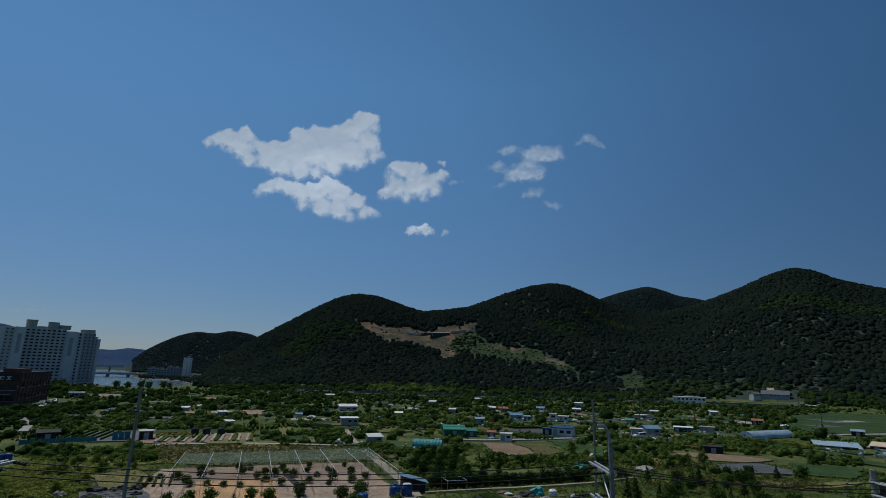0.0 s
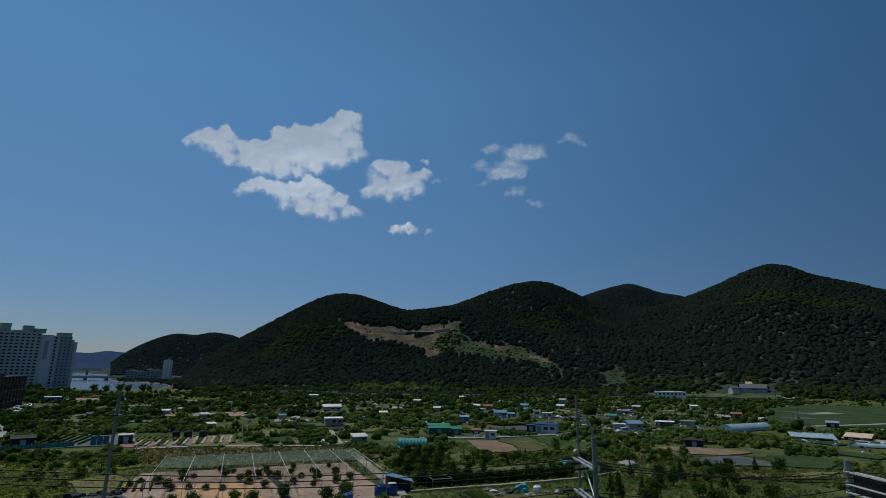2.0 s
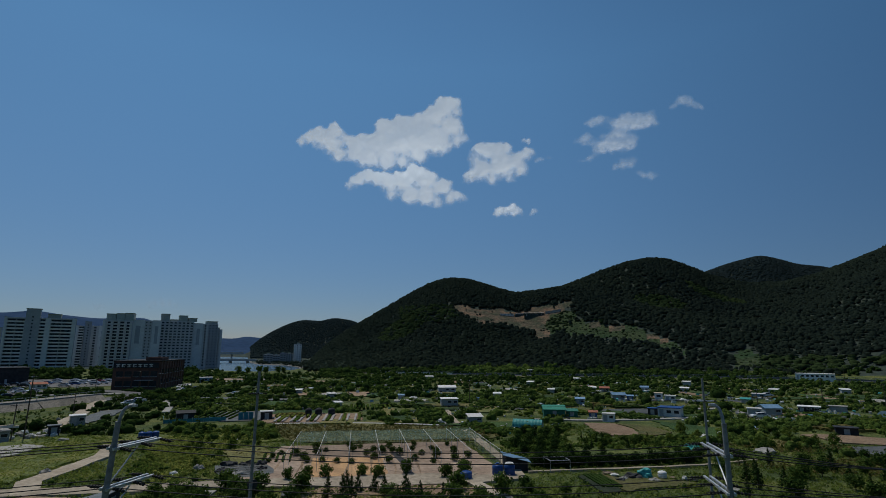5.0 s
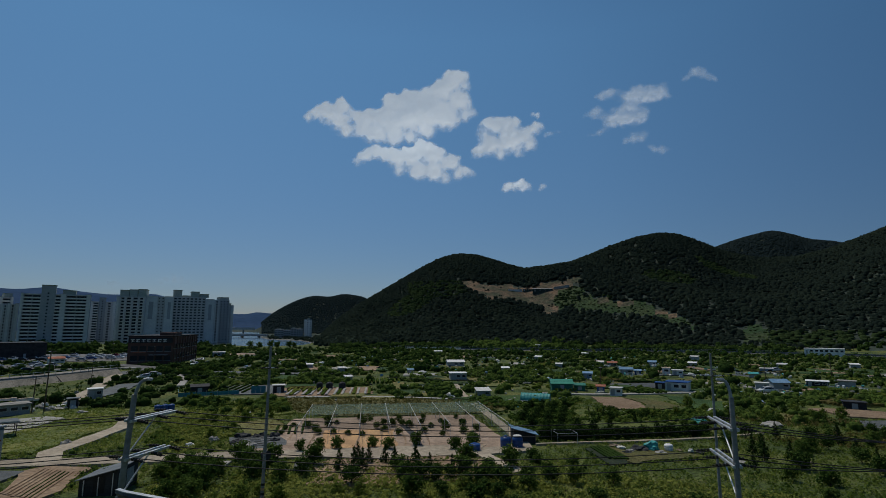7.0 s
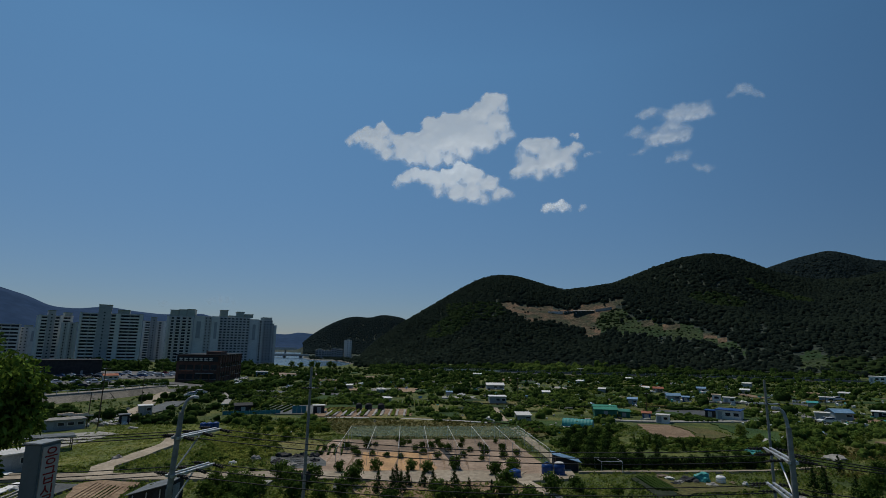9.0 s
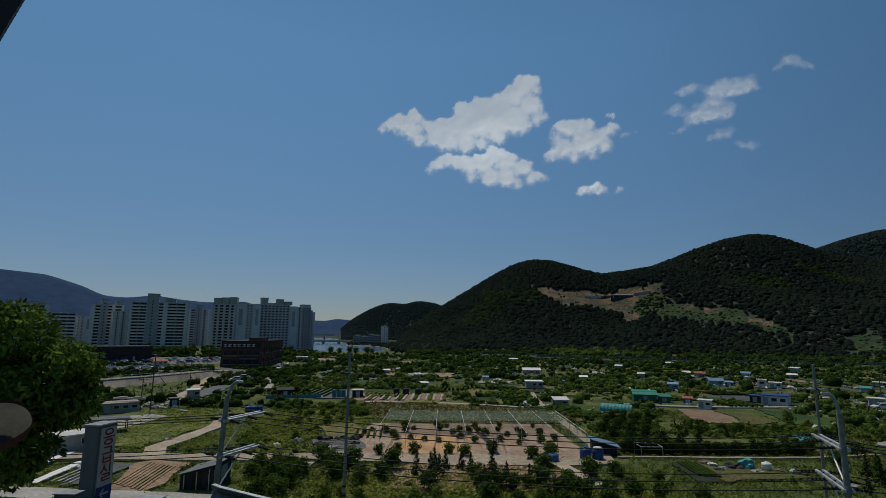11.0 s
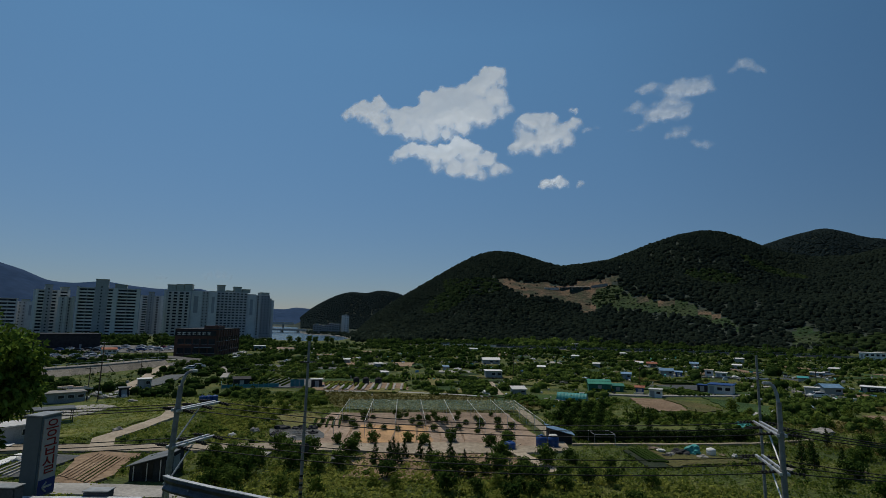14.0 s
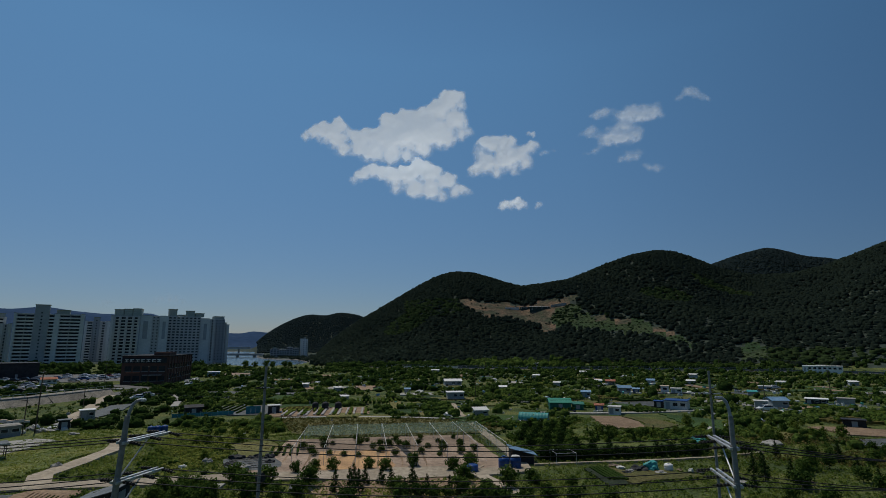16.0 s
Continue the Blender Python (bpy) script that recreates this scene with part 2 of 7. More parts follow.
def part(name, data, material, parent=None, label="", m=None, smooth=False):
    """Links a bmesh or a mesh as one object under a thing or a part."""
    if isinstance(data, bmesh.types.BMesh):
        me = bpy.data.meshes.new(name)
        data.to_mesh(me)
        data.free()
        data = me
    if material and not data.materials:
        data.materials.append(material)
    if smooth:
        data.shade_smooth()
    ob = new(name, data)
    if parent:
        ob.parent = parent
    if m is not None:
        ob.matrix_basis = m
    if label:
        tagged(ob, label)
    return ob


def thing(name, m, label, category, group="", kind=""):
    ob = new(name)
    ob.empty_display_size = 0.2
    ob.matrix_basis = m
    return tagged(ob, label, category, group, kind)


def box(bm, x0, x1, y0, y1, z0, z1, bevel=0.0):
    r = bmesh.ops.create_cube(bm, size=1, matrix=Matrix.LocRotScale(((x0 + x1) / 2, (y0 + y1) / 2, (z0 + z1) / 2), None, (x1 - x0, y1 - y0, z1 - z0)))
    if bevel:
        es = list({e for v in r["verts"] for e in v.link_edges})
        bmesh.ops.bevel(bm, geom=es, offset=bevel, segments=2, affect="EDGES")
    return bm


def boxed(*a, **k):
    return box(bmesh.new(), *a, **k)


def rod(bm, p, q, r0, r1=None, seg=8):
    """A tapered rod from p to q."""
    p, q = Vector(p), Vector(q)
    m = Matrix.Translation((p + q) / 2) @ (q - p).to_track_quat("Z", "Y").to_matrix().to_4x4()
    bmesh.ops.create_cone(bm, cap_ends=True, segments=seg, radius1=r0, radius2=r0 if r1 is None else r1, depth=(q - p).length, matrix=m)
    return bm


def inside(px, py, poly):
    """Which of the points lie in the polygon."""
    r = np.zeros(len(px), bool)
    n = len(poly)
    for i in range(n):
        (x0, y0), (x1, y1) = poly[i], poly[(i + 1) % n]
        if y0 == y1:
            continue
        c = ((y0 > py) != (y1 > py)) & (px < (x1 - x0) * (py - y0) / (y1 - y0) + x0)
        r ^= c
    return r


def clumps(rng, centres, radii, heights, n, leaf, flat=0.0, shell=0.55):
    """Many small bent leaf sprays round each centre: verts and quads. leaf: size as a share of the radius."""
    k = len(centres)
    d = rng.normal(size=(k, n, 3))
    d /= np.linalg.norm(d, axis=2, keepdims=True)
    rr = shell + (1 - shell) * rng.random((k, n, 1)) ** 0.5
    lump = 1 + 0.28 * np.sin(d[..., :1] * 5 + rng.random((k, 1, 1)) * 9) * np.cos(d[..., 1:2] * 4 + rng.random((k, 1, 1)) * 9)
    p = d * rr * lump
    p[..., 2] = np.maximum(p[..., 2], -0.85)
    p = p * np.stack([radii, radii, heights], 1)[:, None] + np.asarray(centres)[:, None]
    nrm = d + rng.normal(size=d.shape) * 0.55
    nrm /= np.linalg.norm(nrm, axis=2, keepdims=True)
    u = np.cross(nrm, rng.normal(size=d.shape))
    u /= np.linalg.norm(u, axis=2, keepdims=True) + 1e-9
    v = np.cross(nrm, u)
    s = (leaf * np.asarray(radii))[:, None, None] * (0.6 + 0.8 * rng.random((k, n, 1)))
    asp = 0.55 + 0.4 * rng.random((k, n, 1))
    q = np.stack([p - u * s, p - v * s * asp + nrm * s * 0.25, p + u * s, p + v * s * asp + nrm * s * 0.2], 2)
    verts = q.reshape(-1, 3)
    return verts, np.arange(len(verts)).reshape(-1, 4)


def crowns(rng, centres, radii, heights, n, leaf, taper=0.55, body=1.0, foot=None):
    """Bushes and tree crowns: an uneven leafy body under loose leaf sprays. taper: width of the top ring."""
    k = len(centres)
    rings = ((taper, 0.78), (0.98, 0.18), (0.8, -0.75)) if foot is None else ((taper, 1.0), (0.5 + taper * 0.5, 0.35), (foot, -0.6))
    t = np.arange(6) * math.pi / 3
    base = np.array([(math.cos(a + j * 0.5) * r, math.sin(a + j * 0.5) * r, z) for j, (r, z) in enumerate(rings) for a in t])
    spin = rng.random((k, 1)) * 6.283
    x = base[:, 0] * np.cos(spin) - base[:, 1] * np.sin(spin)
    y = base[:, 0] * np.sin(spin) + base[:, 1] * np.cos(spin)
    b = np.stack([x, y, np.broadcast_to(base[:, 2], x.shape)], 2) * (0.66 + 0.5 * rng.random((k, 18, 1))) * body
    b = b * np.stack([radii, radii, heights], 1)[:, None] + np.asarray(centres)[:, None]
    q = [(0, 1, 2, 3), (3, 4, 5, 0)] + [(r * 6 + i, (r + 1) * 6 + i, (r + 1) * 6 + (i + 1) % 6, r * 6 + (i + 1) % 6) for r in (0, 1) for i in range(6)]
    f = (np.arange(k) * 18)[:, None, None] + np.array(q)[None]
    v2, f2 = clumps(rng, centres, np.asarray(radii) * 0.98, np.asarray(heights) * 0.98, n, leaf, shell=0.8)
    return np.concatenate([b.reshape(-1, 3), v2]), np.concatenate([f.reshape(-1, 4), f2 + k * 18])


RNG = np.random.default_rng(7)

# ---------------------------------------------------------------- land: terrace, plain and hills in one sheet
RIDGE = [(-75, -5), (-26, -3.5), (-24.3, -0.8), (-22, 1.3), (-19.5, 3.0), (-17.1, 4.45), (-13.8, 6.4), (-11.5, 7.6), (-9.8, 8.0), (-8, 7.95), (-6, 7.42),
         (-4.2, 6.8), (-2.3, 6.22), (0, 6.4), (2.7, 6.92), (7, 8.45), (9.5, 9.3), (11.6, 9.58), (13.5, 9.3), (15.4, 8.42), (17.5, 7.35), (20, 6.6), (23, 6.5), (25.5, 6.95),
         (29.3, 8.3), (32, 9.45), (34, 10.05), (35.5, 9.75), (37.3, 8.75), (40.5, 7.7), (43.5, 6.4), (50, 5.2), (75, 4)]
BEHIND = [(12, 5), (16.8, 7.7), (19, 8.35), (21.4, 8.85), (23, 8.3), (24.2, 7.75), (26.5, 7.3), (30, 5), (34, 3)]
LEFT = [(-33, -1.6), (-31.4, -0.8), (-30.4, 0.1), (-29.2, 1.2), (-28, 1.95), (-26.7, 2.62), (-25.2, 3.1), (-23.9, 3.0), (-23.3, 2.96), (-22.2, 3.33), (-21.1, 3.25), (-19.6, 2.98), (-19, 2.4), (-16, 1), (-12, -1)]
FAR = [(-85, 4), (-64, 4.8), (-60, 4.97), (-56.7, 4.75), (-54, 3.9), (-52.3, 3.1), (-50.5, 3.0), (-48.2, 3.32), (-46, 3.0), (-43.7, 2.8), (-40, 3.0), (-37, 2.0), (-34, 0.9)]
FARTHER = [(-40, 0.2), (-35, 0.9), (-33.1, 1.25), (-31.8, 1.15), (-30.8, 1.45), (-29.5, 1.3), (-27, 1.2), (-22, 0.8)]


def along(table, a):
    """The table's height over the azimuth, rounded between its entries."""
    xs, ys = zip(*table)
    s = 0
    for o, w in ((-0.5, 0.25), (0, 0.5), (0.5, 0.25)):
        s = s + w * np.interp(a + o, xs, ys, left=-6, right=-6)
    return s


def foot(a):
    return np.interp(a, [-30, -22, -12, 0, 12, 24, 36, 60], [620, 540, 410, 405, 425, 400, 365, 330])


def crest(a):
    return foot(a) + np.interp(a, [-30, -20, -10, 0, 12, 24, 34, 60], [150, 250, 380, 330, 430, 480, 520, 480])


def wave(x, y, s):
    return (np.sin(x / s + 1.3 * np.sin(y / s * 0.7)) + np.sin(y / s * 1.1 + 1.7 * np.sin(x / s * 0.6 + 2)) + np.sin((x + y) / s * 1.9) * 0.5) / 2.5


SHORE = [(-38, 480), (-33, 480), (-30.65, 452), (-28.7, 450), (-26.2, 472), (-25.0, 540), (-26.2, 628), (-29.4, 690), (-30.2, 800), (-30.1, 1000), (-30.4, 1500), (-33.2, 1500), (-35.5, 900), (-37.5, 700)]      # azimuth and distance
WATER = [(math.sin(radians(a)) * d, math.cos(radians(a)) * d) for a, d in SHORE]


def height(x, y):
    """Height of the land over the plan."""
    x, y = np.asarray(x, float), np.asarray(y, float)
    a, d = np.degrees(np.arctan2(x, y)), np.hypot(x, y)
    z = np.zeros_like(d) + 0.12 * wave(x, y, 17)
    # terrace on which the camera stands, and its bank
    edge = np.where(x < -8, 12.3 + 0.37 * (x + 8), 12.3)
    t = np.clip((y - edge) / 13.0, 0, 1)
    z = np.where(y < edge + 13, 11.2 * (1 - t * t * (3 - 2 * t)) + z * t, z)
    # wooded hills
    df, dr = foot(a), crest(a)
    top = 16 + dr * np.tan(np.radians(along(RIDGE, a))) - 4.4
    u = np.clip((d - df) / (dr - df), 0, 1)
    rise = 0.35 * u + 0.65 * u * u * (3 - 2 * u)
    spur = wave(x, y, 62) * 13 * np.sin(np.pi * u) ** 1.0 + wave(x, y, 23) * 2.5 * np.sin(np.pi * u)
    over = np.clip((d - dr) / 350, 0, 1)
    hill = np.maximum(top, 0) * rise * (1 - over * over * 0.9) + spur * np.clip(top / 60, 0, 1)
    hill = np.where((top > 1) & (np.abs(a) < 80), np.maximum(hill, 0), 0)
    for tab, d0, d1 in ((BEHIND, 1150, 1500), (LEFT, 900, 1200), (FAR, 1900, 2700), (FARTHER, 2800, 3400)):
        tp = 16 + d1 * np.tan(np.radians(along(tab, a)))
        u2 = np.clip((d - d0) / (d1 - d0), 0, 1)
        o2 = np.clip((d - d1) / (d1 * 0.4), 0, 1)
        hill = np.maximum(hill, np.maximum(tp, 0) * (u2 * u2 * (3 - 2 * u2)) * (1 - o2 * o2))
    z = np.maximum(z, hill) if z.ndim else max(z, hill)
    wet = inside(x.ravel(), y.ravel(), WATER).reshape(x.shape)
    return np.where(wet, -1.6, z)


def build_land():
    az = np.radians(np.concatenate([np.arange(-180, -80, 4.0), np.arange(-80, 60, 0.4), np.arange(60, 180, 4.0)]))
    ds = np.concatenate([np.array([0.6, 3, 6, 9]), np.arange(11, 34, 1.5), np.arange(36, 120, 6), np.arange(126, 380, 12),
                         np.arange(388, 1000, 11), np.arange(1020, 1700, 40), np.arange(1750, 4700, 130)])
    A, D = np.meshgrid(az, ds)
    X, Y = np.sin(A) * D, np.cos(A) * D
    Z = height(X, Y)
    back = np.abs(np.degrees(A)) > 85
    Z = np.where(back & (D < 40), 11.2, np.where(back & (D > 200), np.minimum(Z, 2), Z))
    n, r = len(az), len(ds)
    verts = np.stack([X, Y, Z], 2).reshape(-1, 3)
    i, j = np.meshgrid(np.arange(r - 1), np.arange(n), indexing="ij")
    k = (j + 1) % n
    faces = np.stack([i * n + j, i * n + k, (i + 1) * n + k, (i + 1) * n + j], 2).reshape(-1, 4)[:, ::-1]
    me = mesh_of("ground", verts, faces)
    for key in ("grass", "forest", "clearing", "scar", "mountain", "rock"):
        me.materials.append(M[key])
    c = verts[faces].mean(1)
    a, d = np.degrees(np.arctan2(c[:, 0], c[:, 1])), np.hypot(c[:, 0], c[:, 1])
    el = np.degrees(np.arctan2(c[:, 2] - 16, d))
    idx = np.where((c[:, 2] > 3) & (d > 300) & (np.abs(a) < 85), 1, 0)
    kind = zone_of(a, el, d, c)
    idx = np.where((kind == 2) & (idx == 1), 2, idx)
    idx = np.where((kind == 3) & (idx == 1), 3, idx)
    idx = np.where((d > 540) & (a < -18) & (a > -85) & (idx == 0), 1, idx)
    # land beyond 1750 m takes the haze-blue mountain colour
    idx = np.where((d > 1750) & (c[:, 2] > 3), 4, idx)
    idx = np.where(c[:, 2] < -0.3, 5, idx)
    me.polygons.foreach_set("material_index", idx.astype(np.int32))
    me.shade_smooth()
    ob = new("ground", me)
    tagged(ob, "grassy valley plain rising into steep wooded hills", "ground", kind="structure")


SCAR = [(-9.4, 4.84), (-8.1, 5.0), (-6.6, 4.65), (-4.25, 4.63), (-3.4, 4.32), (-2.2, 4.1), (-1.07, 4.2), (-0.76, 4.65), (0.7, 4.98), (1.8, 4.86), (2.65, 5.2), (3.5, 5.35), (3.8, 5.0), (3.2, 4.5), (2.3, 4.05), (1.5, 3.7),
        (0.6, 2.8), (1.3, 2.2), (1.2, 1.1), (0.2, 1.2), (-0.6, 2.0), (-1.4, 2.4), (-3.7, 2.75), (-6.1, 3.0), (-7.1, 3.45), (-8.6, 4.1)]
KNOB = [(0.6, 2.8), (1.75, 3.95), (2.9, 4.3), (3.95, 4.0), (3.5, 3.1), (2.6, 2.1), (1.35, 1.7)]
SWARD = [(3.6, 3.1), (4.7, 3.15), (6.3, 2.96), (8.3, 2.7), (9.8, 2.58), (11.2, 1.9), (12.6, 1.4), (13.9, 0.6), (15.2, -0.3), (14.0, -0.3), (12.5, 0.4), (10.6, 0.85), (8.7, 1.15), (6.7, 1.4), (4.6, 1.6), (2.5, 1.6), (2.6, 2.2)]
STREAK = [(4.6, 3.0), (6.2, 2.9), (8.3, 2.62), (9.7, 2.45), (11.1, 1.8), (12.5, 1.3), (13.6, 0.7), (12.4, 0.85), (11.0, 1.3), (9.4, 1.95), (7.0, 2.3), (5.0, 2.55)]
NOTCH = [(18.2, -0.3), (19.6, 0.6), (20.4, -0.2), (21, -1.6), (18.4, -1.5)]


def zone_of(a, el, d, c):
    """0 wood, 2 cleared grass, 3 bare soil."""
    w = 0.22 * wave(c[:, 0], c[:, 1], 6)
    near = (d > 380) & (d < 950)
    k = np.where((inside(a + w, el + w * 0.5, SWARD) | inside(a + w, el + w * 0.5, KNOB)) & near, 2, 0)
    k = np.where(inside(a + w, el + w * 0.5, NOTCH) & near, 2, k)
    k = np.where(inside(a + w, el + w * 0.5, STREAK) & near & (wave(c[:, 0], c[:, 1], 8) > -0.15), 3, k)
    return np.where(inside(a + w * 0.6, el + w * 0.4, SCAR) & near, 3, k)


build_land()
river = part("river", mesh_of("river", [(x, y, -0.7) for x, y in WATER], [list(range(len(WATER)))]), M["water"])
tagged(river, "calm blue-grey tidal river between low banks", "river", kind="structure")

# ---------------------------------------------------------------- woods on the hills
def build_woods():
    n = 66000
    a = RNG.uniform(-24.6, 48, n)
    u = RNG.random(n) ** 0.8
    d = foot(a) - 8 + (crest(a) + 40 - foot(a)) * u
    keep = RNG.random(n) < d / 1000
    a, d = a[keep], d[keep]
    x, y = np.sin(np.radians(a)) * d, np.cos(np.radians(a)) * d
    z = height(x, y)
    c = np.stack([x, y, z], 1)
    el = np.degrees(np.arctan2(z - 16, d))
    k = zone_of(a, el, d, c)
    dip = np.degrees(np.arctan2(z + 3.5 - 16, d))
    shade = zone_of(a, dip, d, c)
    ok = (z > 2) & (np.hypot(x - 206, y - 352) > 30) & ((k == 0) & ((shade == 0) | (RNG.random(len(k)) < 0.7)) | (RNG.random(len(k)) < np.where(k == 2, np.where(inside(a, el, KNOB), 0.85, 0.55), 0.05)))
    c, kk = c[ok], k[ok]
    # a lighter grove above the foot, on the knob, and in folds of the slope
    a, el = a[ok], el[ok]
    light = (kk == 2) | (wave(c[:, 0] + 500, c[:, 1], 46) > 0.72) | (inside(a, el, [(-15, 4.6), (-9.5, 5.0), (-8.6, 3.6), (-11, 2.9), (-15, 3.4)]) & (RNG.random(len(c)) < 0.75))
    r = RNG.uniform(1.4, 2.6, len(c)) * np.where(kk > 0, np.where(inside(a, el, KNOB), 0.75, 0.5), 1)
    h = r * RNG.uniform(0.45, 0.85, len(c))
    h = np.where(kk == 2, r * 0.35, np.where(light, r * 0.6, h))
    c = c + np.stack([0 * r, 0 * r, h * 0.6 + 0.8 * (kk == 0)], 1)
    for pick, name, label, taper, low in ((~light, "hill_wood", "dense dark green pine wood covering the hillsides", 0.5, 0.9), (light, "hill_grove", "lighter broadleaf trees and scrub among the pines", 0.62, 0.85)):
        v, f = crowns(RNG, c[pick], r[pick] * 1.34, h[pick], 0, 0.3, taper, foot=low)
        tagged(part(name, mesh_of(name, v, f), L["pine" if name == "hill_wood" else "grove"], smooth=True), label, "forest", kind="stuff")
    m = 17000
    a = RNG.uniform(-33, -12, m)
    d = RNG.uniform(900, 1240, m)
    x, y = np.sin(np.radians(a)) * d, np.cos(np.radians(a)) * d
    z = height(x, y)
    ok = z > 3
    c = np.stack([x, y, z + 1.2], 1)[ok]
    r = RNG.uniform(1.4, 2.6, len(c))
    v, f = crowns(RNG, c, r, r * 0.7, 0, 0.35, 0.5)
    ob = part("far_wood", mesh_of("far_wood", v, f), L["hazepine"], smooth=True)
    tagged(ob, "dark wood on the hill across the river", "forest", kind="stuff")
    m = 9000
    a = RNG.uniform(14, 29, m)
    d = RNG.uniform(1280, 1540, m)
    x, y = np.sin(np.radians(a)) * d, np.cos(np.radians(a)) * d
    z = height(x, y)
    c = np.stack([x, y, z + 2], 1)
    r = RNG.uniform(2.2, 3.6, m)
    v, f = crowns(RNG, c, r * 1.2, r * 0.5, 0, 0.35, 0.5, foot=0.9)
    ob = part("ridge_wood", mesh_of("ridge_wood", v, f), L["hazepine"], smooth=True)
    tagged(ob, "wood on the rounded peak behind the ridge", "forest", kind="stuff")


build_woods()
# ---------------------------------------------------------------- plots, tracks and roads on the plain
TAKEN = []          # plots and houses on which nothing grows wild


def ragged(pts, step=2.0, rough=0.3):
    out = []
    for i, p in enumerate(pts):
        p, q = Vector(p), Vector(pts[(i + 1) % len(pts)])
        k = max(1, int((q - p).length / step))
        for j in range(k):
            r = p.lerp(q, j / k)
            out.append((r.x + RNG.uniform(-rough, rough), r.y + RNG.uniform(-rough, rough)))
    return out


def plot(name, label, category, pts, material, z=0.26, rough=0.3, step=2.0, taken=True):
    """A flat plot of land with uneven borders."""
    if taken:
        TAKEN.append(pts)
    bm = bmesh.new()
    ring = [bm.verts.new((x, y, z)) for x, y in ragged(pts, step, rough)]
    f = bm.faces.new(ring)
    if f.normal.z < 0:
        f.normal_flip()
    r = bmesh.ops.extrude_face_region(bm, geom=[f])
    bmesh.ops.translate(bm, verts=[v for v in r["geom"] if isinstance(v, bmesh.types.BMVert)], vec=(0, 0, -0.5))
    bmesh.ops.triangulate(bm, faces=bm.faces[:])
    bmesh.ops.recalc_face_normals(bm, faces=bm.faces[:])
    return tagged(part(name, bm, material), label, category, kind="structure")


def ribbon(name, label, category, pts, width, material, z=0.3, rough=0.15):
    """A lane along the points."""
    lft, rgt = [], []
    for i, p in enumerate(pts):
        a, b = Vector(pts[max(i - 1, 0)]), Vector(pts[min(i + 1, len(pts) - 1)])
        n = (b - a).normalized()
        n = Vector((-n.y, n.x)) * width / 2
        lft.append((p[0] + n.x, p[1] + n.y)), rgt.append((p[0] - n.x, p[1] - n.y))
    return plot(name, label, category, lft + rgt[::-1], material, z, rough)


def rows_of(name, label, category, corner, along_v, across_v, n, length, width, tall, material, kind="stuff"):
    """n raised beds beside one another."""
    a, c = Vector(along_v).normalized(), Vector(across_v)
    bm = bmesh.new()
    for i in range(n):
        o = Vector(corner) + c * i
        ang = math.atan2(a.y, a.x)
        mid = o + a * length / 2
        m = Matrix.LocRotScale((mid.x, mid.y, 0.26 + tall / 2), Euler((0, 0, ang)), (length * RNG.uniform(0.94, 1.0), width * RNG.uniform(0.85, 1.1), tall))
        bmesh.ops.create_cube(bm, size=1, matrix=m)
    bmesh.ops.subdivide_edges(bm, edges=[e for e in bm.edges if e.calc_length() > width * 3], cuts=9, use_grid_fill=True)
    for v in bm.verts:
        v.co += Vector((RNG.uniform(-1, 1), RNG.uniform(-1, 1), RNG.uniform(-0.5, 0.5))) * tall * 0.3
    return tagged(part(name, bm, material), label, category, kind=kind)


plot("field_1", "yellow-green meadow beside the track", "field", [(-92, 52), (-64, 57), (-68, 76), (-60, 82), (-45, 92), (-62, 106), (-92, 84)], M["meadow"], 0.2, 0.8, taken=False)
plot("field_2", "dry olive grass strip behind the netted orchard", "field", [(-46, 93), (-36, 90), (-16, 97), (-8, 104), (-10, 114), (-30, 115), (-58, 110)], M["dry"], 0.22, 0.6)
plot("field_3", "broad lush green field below the wood", "field", [(114, 184), (143, 220), (158.5, 248), (195, 276), (240, 270), (330, 330), (330, 300), (240, 240), (165, 182), (143, 175), (123, 169)], M["lush"], 0.24, 1.0)
plot("field_4", "bare orange-brown field with dry edges", "field", [(9.3, 127), (15.9, 127.7), (19.0, 119), (18.4, 110.3), (12, 109.2), (10.1, 119.7)], M["brown"], 0.25)
plot("field_5", "brown ploughed field beside the lane", "field", [(-56, 52), (-50.5, 52.9), (-49.4, 49.6), (-46.6, 45), (-46.0, 41.7), (-49.7, 41.2), (-56.6, 49.6)], M["brown"], 0.24)
plot("field_6", "grey netted plot between grass banks", "field", [(51.8, 104.8), (60.8, 107.0), (63.4, 100.9), (61.9, 95.5), (57.1, 96.1), (49.4, 96.1)], M["mulch"], 0.266)
plot("field_7", "tan dry plot among vegetable beds", "field", [(38.8, 111.1), (44.4, 109.7), (44.7, 102.7), (39, 101.7)], M["dry"], 0.24, 0.6)
plot("field_8", "bare pinkish plot beside a dark container", "field", [(50.2, 117.8), (56.6, 119.5), (63.3, 116.2), (67.2, 111.4), (58.4, 107.8), (52.2, 109.0)], M["brown"], 0.25, 0.5)
plot("field_9", "dry tan grass plot", "field", [(49.7, 91.2), (53.2, 89.7), (54.9, 86.3), (52.5, 84.1), (49.0, 85.9)], M["dry"], 0.24, 0.5)
plot("field_10", "pale sandy soil under the netted orchard", "field", [(-37, 62), (-20, 66), (-4.5, 72), (-14, 97), (-30, 91), (-43, 86)], M["pale"], 0.25)
plot("field_11", "bright orange soil bed in the orchard", "field", [(-30, 66.2), (-19.8, 69.4), (-24, 81), (-33.5, 77.5)], M["orange"], 0.262)
plot("field_12", "vegetable beds with pale mulch strips", "field", [(-62, 112), (-40, 119), (-46, 134), (-68, 128)], M["brown"], 0.24, 0.5)
